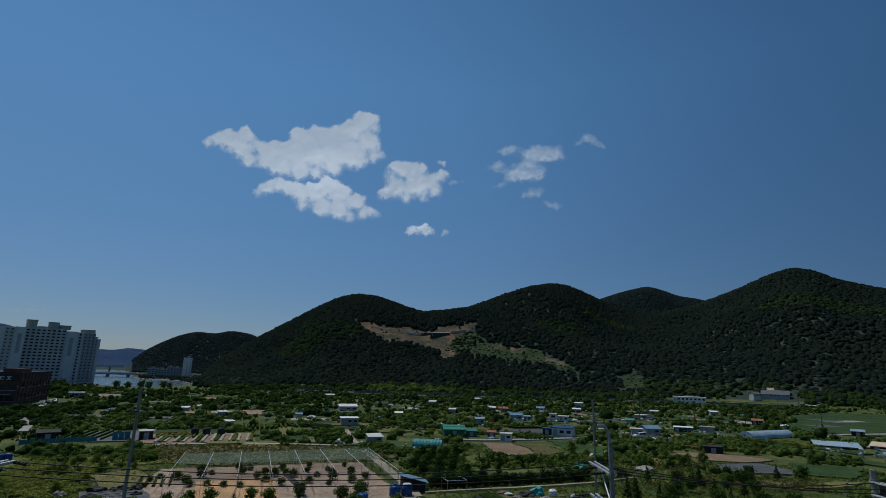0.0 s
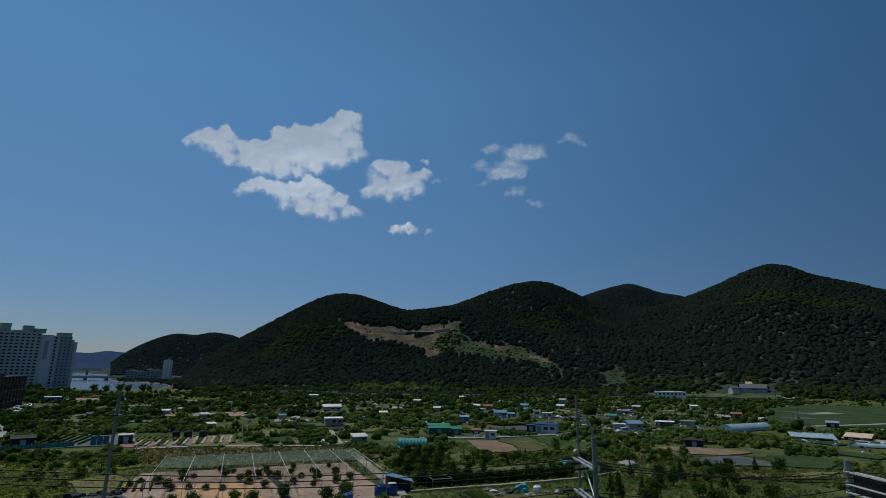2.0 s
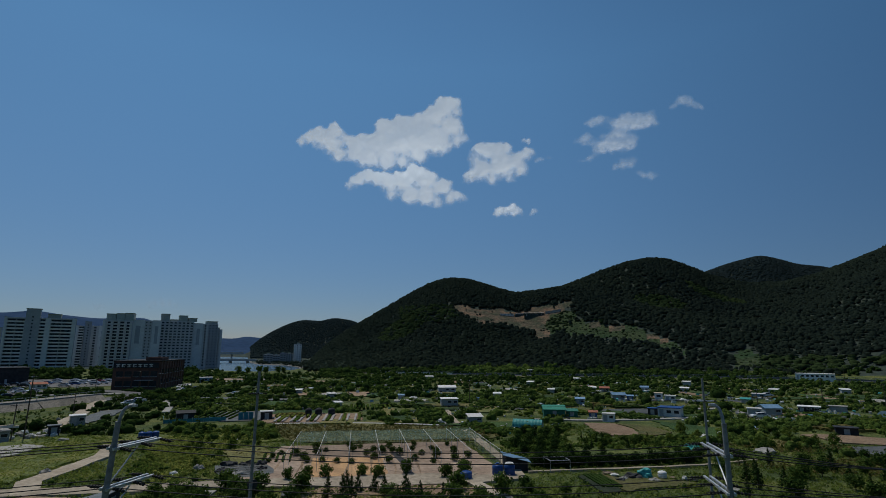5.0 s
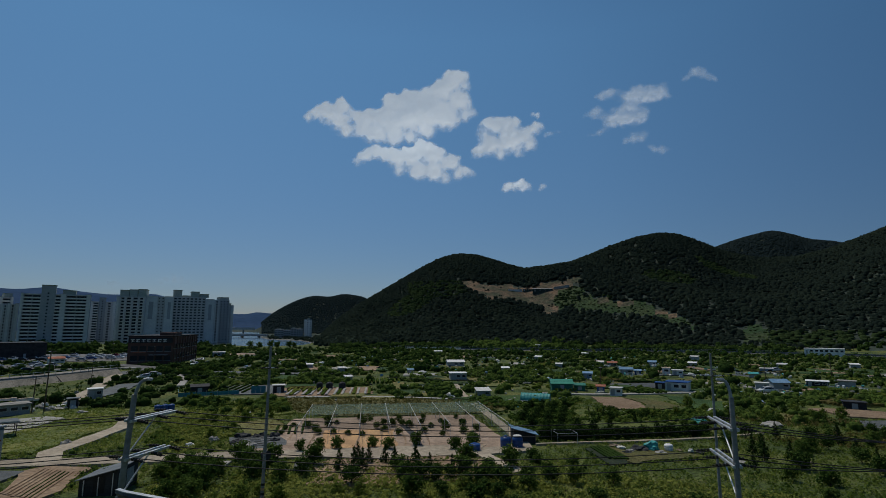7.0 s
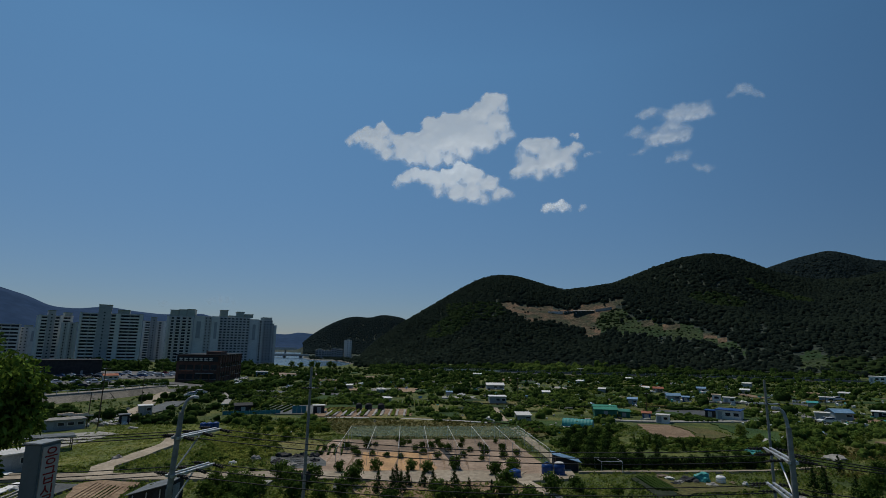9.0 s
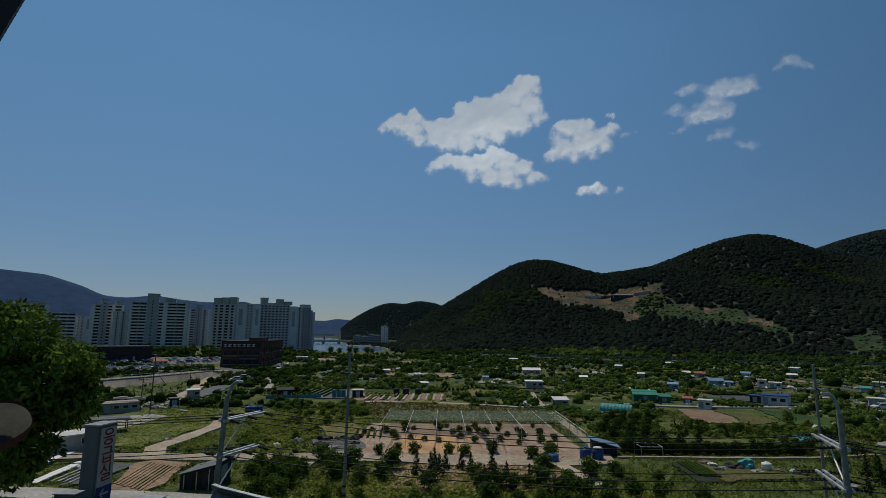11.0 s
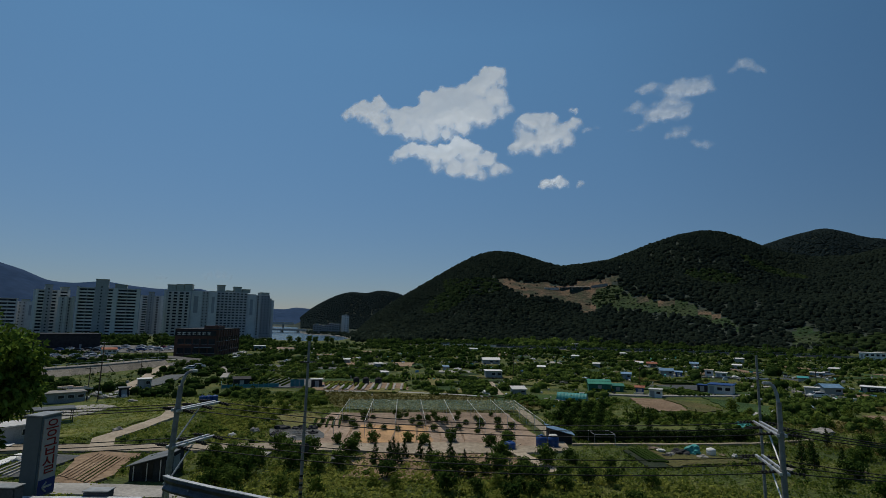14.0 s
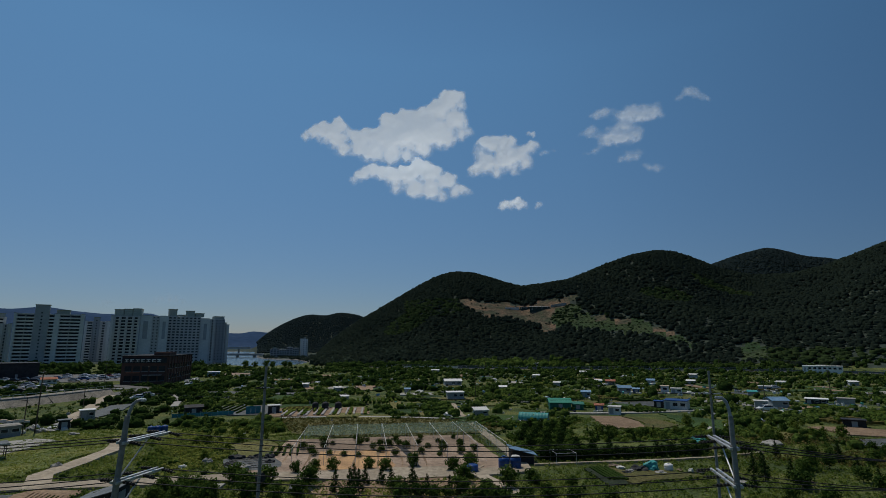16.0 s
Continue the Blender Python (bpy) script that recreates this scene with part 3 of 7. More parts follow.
plot("field_13", "bare brown bed at the orchard's edge", "field", [(-50.2, 80), (-46.9, 86), (-40.5, 79), (-38.9, 76.2), (-42.5, 71.1)], M["dry"], 0.24)
plot("field_14", "grey mulched plot with seedling trays", "field", [(-44.9, 70.2), (-38.6, 73.0), (-34.9, 67.7), (-36.2, 65.4), (-39.8, 63.6)], M["mulch"], 0.27)
plot("field_15", "bare brown bed in front of the track", "field", [(-24.3, 60.4), (-22.3, 61.9), (-19.7, 54.5), (-21.6, 53.8)], M["brown"], 0.25)
plot("field_16", "grey mulched bed in front of the track", "field", [(-29.9, 59.7), (-28.1, 60.4), (-26.7, 56.9), (-27.9, 56.4)], M["mulch"], 0.25)
plot("field_17", "dark netted vegetable bed in the grass", "field", [(4.6, 73.8), (6.9, 75.6), (9.1, 67.2), (6.8, 65.1)], M["netbed"], 0.262, 0.15)
plot("field_23", "dry grassy ground inside the nursery", "field", [(6, 87.5), (10, 87), (20, 91.5), (24, 96), (23, 104), (9, 108), (4.5, 107)], M["grass"], 0.23, 0.5)
plot("field_24", "trodden bare earth around a tarpaulin heap", "field", [(6.9, 75.6), (10, 73.9), (13.7, 75.4), (18.7, 72.9), (12.5, 69.1), (9.3, 66.6), (8.8, 68)], M["dry"], 0.245, 0.5)
plot("field_25", "speckled bed of stones and dark film", "field", [(-55.8, 40.6), (-53.9, 42), (-56.3, 50), (-59.3, 49.6)], M["mulch"], 0.255, 0.2)
plot("field_26", "tan dry strip between garden beds", "field", [(53.3, 83.2), (64.9, 87.2), (68.5, 90.7), (61.4, 89.7)], M["dry"], 0.262, 0.5)
plot("field_27", "lush green grass behind the pale lane", "field", [(124, 166), (165, 178), (200, 205), (230, 222), (230, 190), (160, 160)], M["lush"], 0.235, 0.6)
plot("field_28", "tan dry grass beside the ploughed field", "field", [(16.2, 127.5), (23, 124), (26, 116), (21.5, 111), (18.8, 112), (19.4, 119)], M["dry"], 0.242, 0.4)
plot("field_29", "lush green vegetable plot beside the block house", "field", [(26, 134.5), (36.6, 124.2), (32.5, 110), (27, 114.5)], M["lush"], 0.248, 0.5)
plot("field_30", "dark green crop strip beside the netted plot", "field", [(68.7, 109.2), (79.8, 105.0), (70.0, 93.8), (62.6, 96.0), (64.4, 101.5)], M["lush"], 0.243, 0.5)
plot("field_31", "grey concrete ramp beside the track", "field", [(-37.2, 55.0), (-38.6, 58.0), (-36.9, 58.4), (-35.9, 53.0), (-36.8, 51.6)], M["concrete"], 0.26, 0.15)
plot("track_8", "wide dusty apron in front of the netted orchard", "track", [(-34.5, 60.4), (-22, 62.6), (-10, 67.2), (-8.6, 72.6), (-16.9, 70.6), (-24, 67.6), (-34.5, 64.4)], M["track"], 0.305, 0.3)
ribbon("track_9", "trodden dirt path down from the water tanks", "track", [(-8.6, 68.4), (-7, 66), (-5.5, 63.6), (-3.2, 60.8)], 1.5, M["track"], 0.29)
plot("field_18", "sandy clearing near the river bank", "field", [(-176, 250), (-160, 270), (-166, 292), (-185, 275)], M["pale"], 0.25, 1.0)
plot("field_19", "dusty dry plots below the orchard", "field", [(-24, 52), (-8, 56), (-4, 66), (-14, 66), (-27, 61)], M["brown"], 0.22, 0.8, taken=False)
plot("field_20", "grey gravel yard behind sheds", "field", [(14, 148), (30, 150), (36, 162), (18, 160)], M["mulch"], 0.24, 0.6)
plot("field_21", "dark mulched beds beside a blue fence", "field", [(-72, 113), (-64, 116), (-70, 135), (-84, 128)], M["mulch"], 0.24, 0.4)
ribbon("track_1", "dusty pale farm track across the plain", "track", [(-130, 22), (-90, 41), (-75, 46.5), (-60, 52.5), (-48.6, 56.5), (-38.9, 61), (-28.7, 63.6), (-18, 66), (-8.3, 69.6), (-3, 72.5)], 3.4, M["track"])
ribbon("track_2", "worn dirt track branching across the meadow", "track", [(-57, 53), (-61.5, 57.5), (-63, 64), (-66, 74), (-72, 82)], 2.6, M["track"], 0.31)
ribbon("track_3", "dirt path beside the nursery trees", "track", [(-3, 72.5), (-5, 80), (-9, 92), (-13, 104), (-18, 118), (-22, 132), (-27, 152)], 1.6, M["track"], 0.28)
ribbon("track_4", "pale edge of the cross track", "track", [(-58, 111), (-44, 116), (-28, 117), (-14, 116)], 1.5, M["concrete"], 0.285)
ribbon("track_5", "pale lane in front of the white cabin", "track", [(-2, 131), (10, 132), (16, 133.5), (30, 139), (44, 146)], 2.0, M["concrete"], 0.28)
ribbon("track_6", "thin dirt path in front of the nursery trees", "track", [(-2, 75), (4, 77.4), (11, 79.6), (22, 84), (32, 90)], 0.6, M["track"], 0.29)
ribbon("track_7", "pale lane beside the green field", "track", [(120, 166.5), (143, 173.2), (162, 179.8), (235, 226)], 2.6, M["concrete"], 0.29)
ribbon("road_1", "pale concrete lane below the bank", "road", [(-120, 18), (-85, 30), (-60, 36.6), (-46, 40.3), (-34, 43), (-26, 41), (-22, 36)], 3.2, M["concrete"])
ribbon("road_2", "grey asphalt street in front of the market building", "road", [(-138, 150), (-141, 162), (-146, 176), (-172, 186)], 7, M["asphalt"], 0.32)
ribbon("road_3", "pale lane running down to the gardens", "road", [(-141, 155), (-128.8, 137.2), (-112.8, 116.5), (-103, 101.5), (-97, 94)], 3.0, M["track"], 0.3)
ribbon("road_4", "pale lane by the roadside gardens", "road", [(-138, 168), (-120, 156), (-104, 138), (-96, 126)], 1.8, M["concrete"], 0.307)
ribbon("road_5", "straight road along the foot of the hills", "road", [(-150, 378), (-60, 362), (10, 358), (60, 360), (110, 358), (160, 342), (218, 308), (250, 276), (300, 220)], 5, M["asphalt"], 0.34)
plot("parking_lot", "worn asphalt parking lot", "parking lot", [(-290, 170), (-200, 200), (-178, 222), (-215, 262), (-290, 240)], M["asphalt"], 0.25, 0.5)
plot("gravel_yard", "grey gravel yard beside the lane", "yard", [(-98, 103.5), (-102, 113.7), (-111, 130), (-115, 126), (-105, 108)], M["mulch"], 0.26, 0.5)
plot("side_lot", "cracked asphalt lot among bushes", "parking lot", [(-214, 142), (-186, 158), (-178, 176), (-196, 182), (-222, 166)], M["asphalt"], 0.27, 0.5)
ribbon("road_7", "grey paved lane between parked cars", "road", [(-250, 128), (-220, 140), (-192, 152), (-168, 166), (-152, 176)], 4, M["concrete"], 0.29)
rows_of("bed_rows", "long ridged beds of brown soil", "garden bed", (-46.6, 42.0), (-4.7, 9.2), (-0.62, 0.1), 8, 9.6, 0.3, 0.07, M["brown"])
rows_of("seedling_rows", "rows of small dark seedlings on brown soil", "garden bed", (-46.9, 42.1), (-4.7, 9.2), (-0.62, 0.1), 3, 9.2, 0.1, 0.1, L["hedge"])
rows_of("mulch_rows", "pale plastic mulch strips", "garden bed", (-58.8, 39.8), (-4.2, 8.8), (-6.0, 2.8), 2, 9.4, 1.0, 0.12, M["white"])
rows_of("garden_rows", "vegetable rows under pale film", "garden bed", (-59, 113.5), (-4.6, 14), (1.7, 0.55), 11, 13, 0.5, 0.25, M["concrete"])
rows_of("green_rows", "low green vegetable rows", "garden bed", (-58.2, 113.8), (-4.6, 14), (3.4, 1.1), 6, 13, 0.7, 0.3, L["tuft"])
rows_of("film_rows", "dark lines of crops through grey film", "garden bed", (-71.5, 115.5), (-5.6, 18), (-1.5, -0.55), 6, 16, 0.45, 0.3, L["hedge"])
rows_of("mulch_beds", "grey film over seedling beds", "garden bed", (-40.4, 64.6), (4.4, 2.9), (-0.8, 1.15), 5, 5.2, 0.6, 0.08, M["mulch"])
rows_of("film_strips", "pale torn film between seedling trays", "garden bed", (-40.9, 65.2), (4.4, 2.9), (-0.8, 1.15), 4, 4.6, 0.14, 0.06, M["concrete"])
rows_of("orchard_beds", "dark low crop rows in the orchard", "garden bed", (-39.5, 73), (-4.0, 9), (0.9, 0.33), 5, 7, 0.32, 0.22, L["hedge"])
ribbon("field_22", "black mulch strip across the orchard", "field", [(-17.5, 71), (-19.5, 77), (-23, 84)], 1.1, M["dark"], 0.275, 0.1)
# a patchwork of small garden plots farther out
PATCH = ["brown", "lush", "mulch", "dry", "lush", "lush", "concrete", "lush", "mulch", "dry"]
for i in range(150):
    a, d = radians(RNG.uniform(-34, 44)), 118 + 250 * RNG.random() ** 1.2
    px, py = math.sin(a) * d, math.cos(a) * d
    if a > radians(15) and d < 140 or inside(np.array([px]), np.array([py]), [(100, 160), (330, 380), (330, 180), (160, 150)])[0] or inside(np.array([px]), np.array([py]), [(-92, 98), (-58, 102), (-58, 128), (-92, 126)])[0] or inside(np.array([px]), np.array([py]), [(2, 99), (31, 104), (30, 138), (2, 136)])[0]:
        continue
    w, l, t = RNG.uniform(3, 9), RNG.uniform(7, 20), radians(19 + RNG.choice([0, 90]) + RNG.uniform(-8, 8))
    c, q = math.cos(t), math.sin(t)
    corners = [(px + c * u * l / 2 - q * v * w / 2, py + q * u * l / 2 + c * v * w / 2) for u, v in ((-1, -1), (1, -1), (1, 1), (-1, 1))]
    key = PATCH[i % 10]
    if d < 165 and key in ("mulch", "concrete"):
        key = "lush"
    plot("garden_plot", {"brown": "small bare brown garden plot", "lush": "small bright green vegetable plot", "mulch": "small garden plot under grey film", "dry": "small dry grassy garden plot", "pale": "small sandy garden plot", "concrete": "small plot under pale film"}[key],
         "garden plot", corners, M[key], 0.2 + 0.001 * i, 0.25, taken=i % 6 != 0)
rows_of("netted_rows", "low dark green crop rows in the grass", "garden bed", (5.2, 74.6), (0.3, -1), (0.5, 0.1), 5, 6.6, 0.4, 0.16, L["hedge"])
rows_of("stone_rows", "pale stones along dark film beds", "garden bed", (-55.4, 41.2), (-0.42, 1), (-0.75, -0.1), 4, 8.5, 0.22, 0.12, M["concrete"])
for i in range(56):
    a, d = radians(RNG.uniform(-28, 42)), 96 + 190 * RNG.random()
    if a > radians(16) and d < 128 or a > radians(27) and d > 190 or inside(np.array([math.sin(a) * d]), np.array([math.cos(a) * d]), [(-2, 84), (38, 88), (40, 132), (-2, 130)])[0] or inside(np.array([math.sin(a) * d]), np.array([math.cos(a) * d]), [(-64, 84), (-5, 92), (-5, 120), (-64, 114)])[0]:
        continue
    rows_of("crop_rows", "green crop rows on a small plot", "garden bed", (math.sin(a) * d, math.cos(a) * d), ((-0.33, 0.94), (0.94, 0.33))[i % 2], ((1.1, 0.38), (-0.38, 1.1))[i % 2], int(RNG.integers(4, 9)), RNG.uniform(5, 11), 0.5, 0.45,
            (L["tuft"], L["bright"], L["sunny"], L["hedge"], L["scrub"], L["straw"])[i % 6])

# brown strips draw both furrows and the shadow lines of the rails
for i in range(9):
    o = -35.5 + i * 3.1
    ribbon("furrow", "narrow dark strip for furrow and rail shadow across the sandy orchard soil", "furrow", [(o + 1.2, 64.9 + i * 0.95), (o - 0.8, 71.5 + i * 0.95), (o - 3.2, 78.5 + i * 0.95)], 0.22 + 0.12 * (i % 3 == 1), M["brown"], 0.268 + 0.004 * (i % 2), 0.12)
# ---------------------------------------------------------------- plants of the plain
HOMES = [(-26.5, 157.7, 7), (-36.4, 211, 8), (-14.7, 123.2, 4), (4.5, 138, 6), (-3.4, 116, 4.5), (12.5, 137, 3), (15.3, 131.5, 4), (12, 172, 4), (26, 190.6, 5), (25.5, 226, 4), (42, 233, 4),
         (31.2, 143, 6), (42, 190, 4), (75.5, 207, 5), (52.8, 148, 4), (59, 153.5, 5), (72, 163, 5), (80, 165, 5), (168, 364, 16), (204, 344, 22), (88.5, 151, 10), (112, 195, 5), (94, 132, 6.5), (101, 128, 6),
         (59, 120, 4), (12, 74.5, 3.5), (-256, 208, 16), (-94, 79, 6), (-70, 52.5, 5), (-101, 105, 3), (-76, 110, 8), (-63, 118, 3), (-41.5, 44.2, 4), (-4.5, 73, 4), (-172, 215, 26), (-71, 90, 3)]


# open ground in front of plots and lanes
OPEN = [[(5, 88), (25, 90), (27, 104), (4, 106)], [(4, 101), (28, 106), (27, 136), (5, 134)], [(110, 150), (180, 165), (190, 195), (116, 182)], [(44, 96), (70, 93), (78, 116), (48, 124)], [(86, 112), (112, 112), (112, 134), (90, 132)], [(-86, 100), (-60, 104), (-62, 118), (-88, 112)], [(-62, 106), (-42, 111), (-44, 120), (-64, 116)]]


def free(x, y, margin=0.0):
    ok = np.ones(len(x), bool)
    for poly in TAKEN + (OPEN if margin else []):
        ok &= ~inside(x, y, poly)
    for hx, hy, hr in HOMES:
        ok &= np.hypot(x - hx, y - hy) > hr + margin
    # keep the line of sight to the houses open
    for hx, hy, hr in HOMES:
        hd = math.hypot(hx, hy)
        s = (x * hx + y * hy) / hd
        off = np.abs(x * hy - y * hx) / hd
        ok &= ~((s < hd) & (s > hd * 0.93) & (off < hr * 0.5))
    return ok


def scatter(n, d0, d1, a0, a1, power=1.0):
    d = d0 + (d1 - d0) * RNG.random(n) ** power
    a = np.radians(RNG.uniform(a0, a1, n))
    return np.sin(a) * d, np.cos(a) * d


def thicket(name, label, x, y, r0, r1, tall, n, leaf, material, sink=0.1, lobes=2):
    z = height(x, y)
    r = r0 + (r1 - r0) * RNG.random(len(x)) ** 1.6
    h = r * RNG.uniform(tall * 0.75, tall * 1.3, len(x))
    # each plant is two or three uneven lobes
    cs, rs, hs = [], [], []
    for i in range(lobes):
        a = RNG.uniform(0, 6.283, len(x))
        o = r * RNG.uniform(0.2, 0.62, len(x))
        s = RNG.uniform(0.5, 0.85, len(x))
        cs.append(np.stack([x + np.cos(a) * o, y + np.sin(a) * o, z + h * s * (1 - sink) * 0.6], 1)), rs.append(r * s), hs.append(h * s * RNG.uniform(0.75, 1.1, len(x)))
    near = np.hypot(x, y).min() < 90
    v, f = crowns(RNG, np.concatenate(cs), np.concatenate(rs), np.concatenate(hs), max(7, n // (3 if near else 5)), leaf * 1.15, body=0.62 if near else 0.85)
    return tagged(part(name, mesh_of(name, v, f), material, smooth=True), label, "shrubs", kind="stuff")


def patchy(x, y, s, cut):
    return wave(x, y, s) + 0.6 * wave(x + 40, y - 90, s * 0.35) > cut


x, y = scatter(7800, 190, 400, -36, 47, 0.8)
k = free(x, y, 1) & patchy(x, y, 17, -0.45)
thicket("far_scrub", "rounded green bushes and hedges across the plain", x[k], y[k], 0.6, 2.5, 0.9, 40, 0.25, L["scrub"], lobes=1)
x, y = scatter(4200, 190, 400, -36, 47, 0.8)
k = free(x, y, 1) & patchy(x + 90, y, 13, 0.0)
thicket("dark_scrub", "dark green hedges between the garden plots", x[k], y[k], 0.6, 2.0, 0.9, 40, 0.25, L["hedge"], lobes=1)
x, y = scatter(4600, 105, 200, -36, 47, 0.8)
k = free(x, y, 1) & patchy(x, y, 17, -0.4)
thicket("scrub", "low green scrub and garden bushes on the plain", x[k], y[k], 0.4, 1.9, 0.85, 42, 0.25, L["scrub"])
x, y = scatter(4600, 108, 380, -36, 47, 0.85)
k = free(x, y, 1) & patchy(x + 300, y, 15, -0.1)
thicket("pale_scrub", "yellowish green bushes among the gardens", x[k], y[k], 0.35, 1.4, 0.75, 40, 0.25, L["bright"])
x, y = scatter(1500, 388, 430, -38, 47)
k = free(x, y, 2) & (np.degrees(np.arctan2(x, y)) > -23)
bright_part = (np.degrees(np.arctan2(x, y)) > -8) & (np.degrees(np.arctan2(x, y)) < 1.5)
thicket("tall_scrub", "taller dark trees in front of the hill foot", x[k & ~bright_part], y[k & ~bright_part], 1.8, 3.6, 1.1, 40, 0.2, L["hedge"], lobes=3)
thicket("foot_grove", "lighter green grove of broad trees below the wood", x[k & bright_part], y[k & bright_part], 2.0, 4.6, 1.1, 40, 0.2, L["scrub"], lobes=3)
x, y = scatter(150, 150, 350, -36, 46)
k = free(x, y, 2)
thicket("field_trees", "dark rounded trees standing among the gardens", x[k], y[k], 1.2, 2.8, 1.05, 60, 0.18, L["hedge"], lobes=4)
x, y = scatter(4800, 115, 420, -62, -33, 0.8)
k = free(x, y, 2) & patchy(x, y, 21, -0.2) & ~inside(x, y, [(-134, 90), (-134, 150), (-144, 160), (-150, 150), (-152, 96), (-184, 56)])
thicket("roadside_scrub", "dark bushes around the parking lot", x[k], y[k], 0.5, 2.3, 0.95, 30, 0.22, L["hedge"])
x, y = scatter(420, 330, 520, -62, -35)
k = free(x, y, 2) & ~inside(x, y, WATER)
thicket("street_trees", "dark trees at the feet of the apartment blocks", x[k], y[k], 2.6, 4.2, 1.1, 30, 0.25, L["hedge"])

x, y = scatter(90, 390, 600, -37, -32.6)
k = ~inside(x, y, WATER)
thicket("landing_trees", "dark trees beside the tower block at the river", x[k], y[k], 1.6, 3.0, 1.0, 30, 0.25, L["hedge"])
x, y = scatter(420, 430, 640, -24.5, -15)
k = ~inside(x, y, WATER)
thicket("bank_trees", "dark trees on the river bank below the hill", x[k], y[k], 2.6, 4.4, 1.2, 30, 0.25, L["pine"])
x, y = scatter(260, 40, 58, -52, 20)
k = free(x, y)
thicket("bank_weeds", "tall weeds at the foot of the bank", x[k], y[k], 0.3, 0.7, 0.8, 36, 0.25, L["sunny"])
x, y = scatter(7000, 34, 62, -62, 30)
k = free(x, y)
x, y = x[k], y[k]
v, f = clumps(RNG, np.stack([x, y, height(x, y) + 0.2], 1), RNG.uniform(0.3, 0.7, len(x)), RNG.uniform(0.12, 0.35, len(x)), 9, 0.3, shell=0.2)
tagged(part("bank_grass", mesh_of("bank_grass", v, f), L["sunny"]), "long uneven grass at the foot of the bank", "grass", kind="stuff")

x, y = scatter(6500, 80, 330, -62, -33)
k = free(x, y, 0.5) & patchy(x, y, 14, -0.55) & ~inside(x, y, WATER) & ~inside(x, y, LAWN)
thicket("roadside_weeds", "rough weeds on the waste ground", x[k], y[k], 0.25, 0.9, 0.8, 26, 0.27, L["scrub"], lobes=1)
DENSE = [(-1.5, 78.5), (4, 79.5), (11, 81.5), (22.5, 86.5), (24, 91), (20, 89.5), (9, 85), (4.5, 90), (3, 110), (-2, 112), (-7, 97)]
x, y = RNG.uniform(-10, 28, 1500), RNG.uniform(78, 113, 1500)
k = inside(x, y, DENSE)
thicket("nursery_undergrowth", "dense dark growth between the nursery rows", x[k], y[k], 0.5, 1.1, 0.8, 40, 0.22, L["tree"])

x, y = scatter(420, 540, 880, -29.5, -23)
k = ~inside(x, y, WATER) & (np.hypot(x + 344, y - 722) > 14) & (np.hypot(x + 370, y - 722) > 24)
thicket("far_bank_trees", "low dark trees on the far river bank", x[k], y[k], 1.4, 2.8, 0.9, 24, 0.3, L["pine"])
for poly, m in (([(-46, 93), (-36, 90), (-16, 97), (-8, 104), (-10, 114), (-30, 115), (-58, 110)], 2600), ([(27, 84), (45, 93), (56, 92), (62, 84), (44, 80)], 900), ([(32, 102), (44, 108), (52, 103), (40, 96)], 500)):
    px, py = np.array(poly).T
    x, y = RNG.uniform(px.min(), px.max(), m), RNG.uniform(py.min(), py.max(), m)
    k = inside(x, y, poly)
    x, y = x[k], y[k]
    v, f = clumps(RNG, np.stack([x, y, np.full(len(x), 0.35)], 1), RNG.uniform(0.2, 0.5, len(x)), RNG.uniform(0.15, 0.35, len(x)), 7, 0.36, shell=0.2)
    tagged(part("dry_tufts", mesh_of("dry_tufts", v, f), L["straw"]), "dry straw-coloured grass tufts", "grass", kind="stuff")

# rough meadow plants
x, y = scatter(34000, 44, 125, -62, 46, 0.9)
k = free(x, y) & patchy(x, y, 11, -0.45)
x, y = x[k], y[k]
v, f = clumps(RNG, np.stack([x, y, height(x, y) + 0.2], 1), RNG.uniform(0.18, 0.45, len(x)), RNG.uniform(0.08, 0.22, len(x)), 6, 0.36, shell=0.2)
tagged(part("meadow_tufts", mesh_of("meadow_tufts", v, f), L["tuft"]), "tall uneven meadow grass and weeds", "grass", kind="stuff")
x, y = scatter(2800, 46, 112, -46, 44, 0.9)
k = free(x, y) & ~inside(x, y, LAWN) & ~inside(x, y, [(-75, 84), (-75, 96), (-60, 106), (-50, 80), (-44, 72), (-44, 60), (-50, 57)]) & patchy(x + 60, y + 10, 9, 0.25) & ~((x > -42) & (x < 40) & (y < 78) & (RNG.random(len(x)) < 0.75))
thicket("meadow_bushes", "small green weeds and bushes in the meadow", x[k], y[k], 0.35, 0.9, 1.0, 40, 0.25, L["scrub"])
x, y = RNG.uniform(-98, -50, 9000), RNG.uniform(50, 92, 9000)
k = inside(x, y, LAWN) & free(x, y) & patchy(x, y, 5, -0.5)
x, y = x[k], y[k]
v, f = clumps(RNG, np.stack([x, y, height(x, y) + 0.2], 1), RNG.uniform(0.12, 0.3, len(x)), RNG.uniform(0.05, 0.16, len(x)), 6, 0.4, shell=0.2)
tagged(part("lawn_tufts", mesh_of("lawn_tufts", v, f), L["sunny"]), "sunny yellow-green meadow grass in uneven tufts", "grass", kind="stuff")
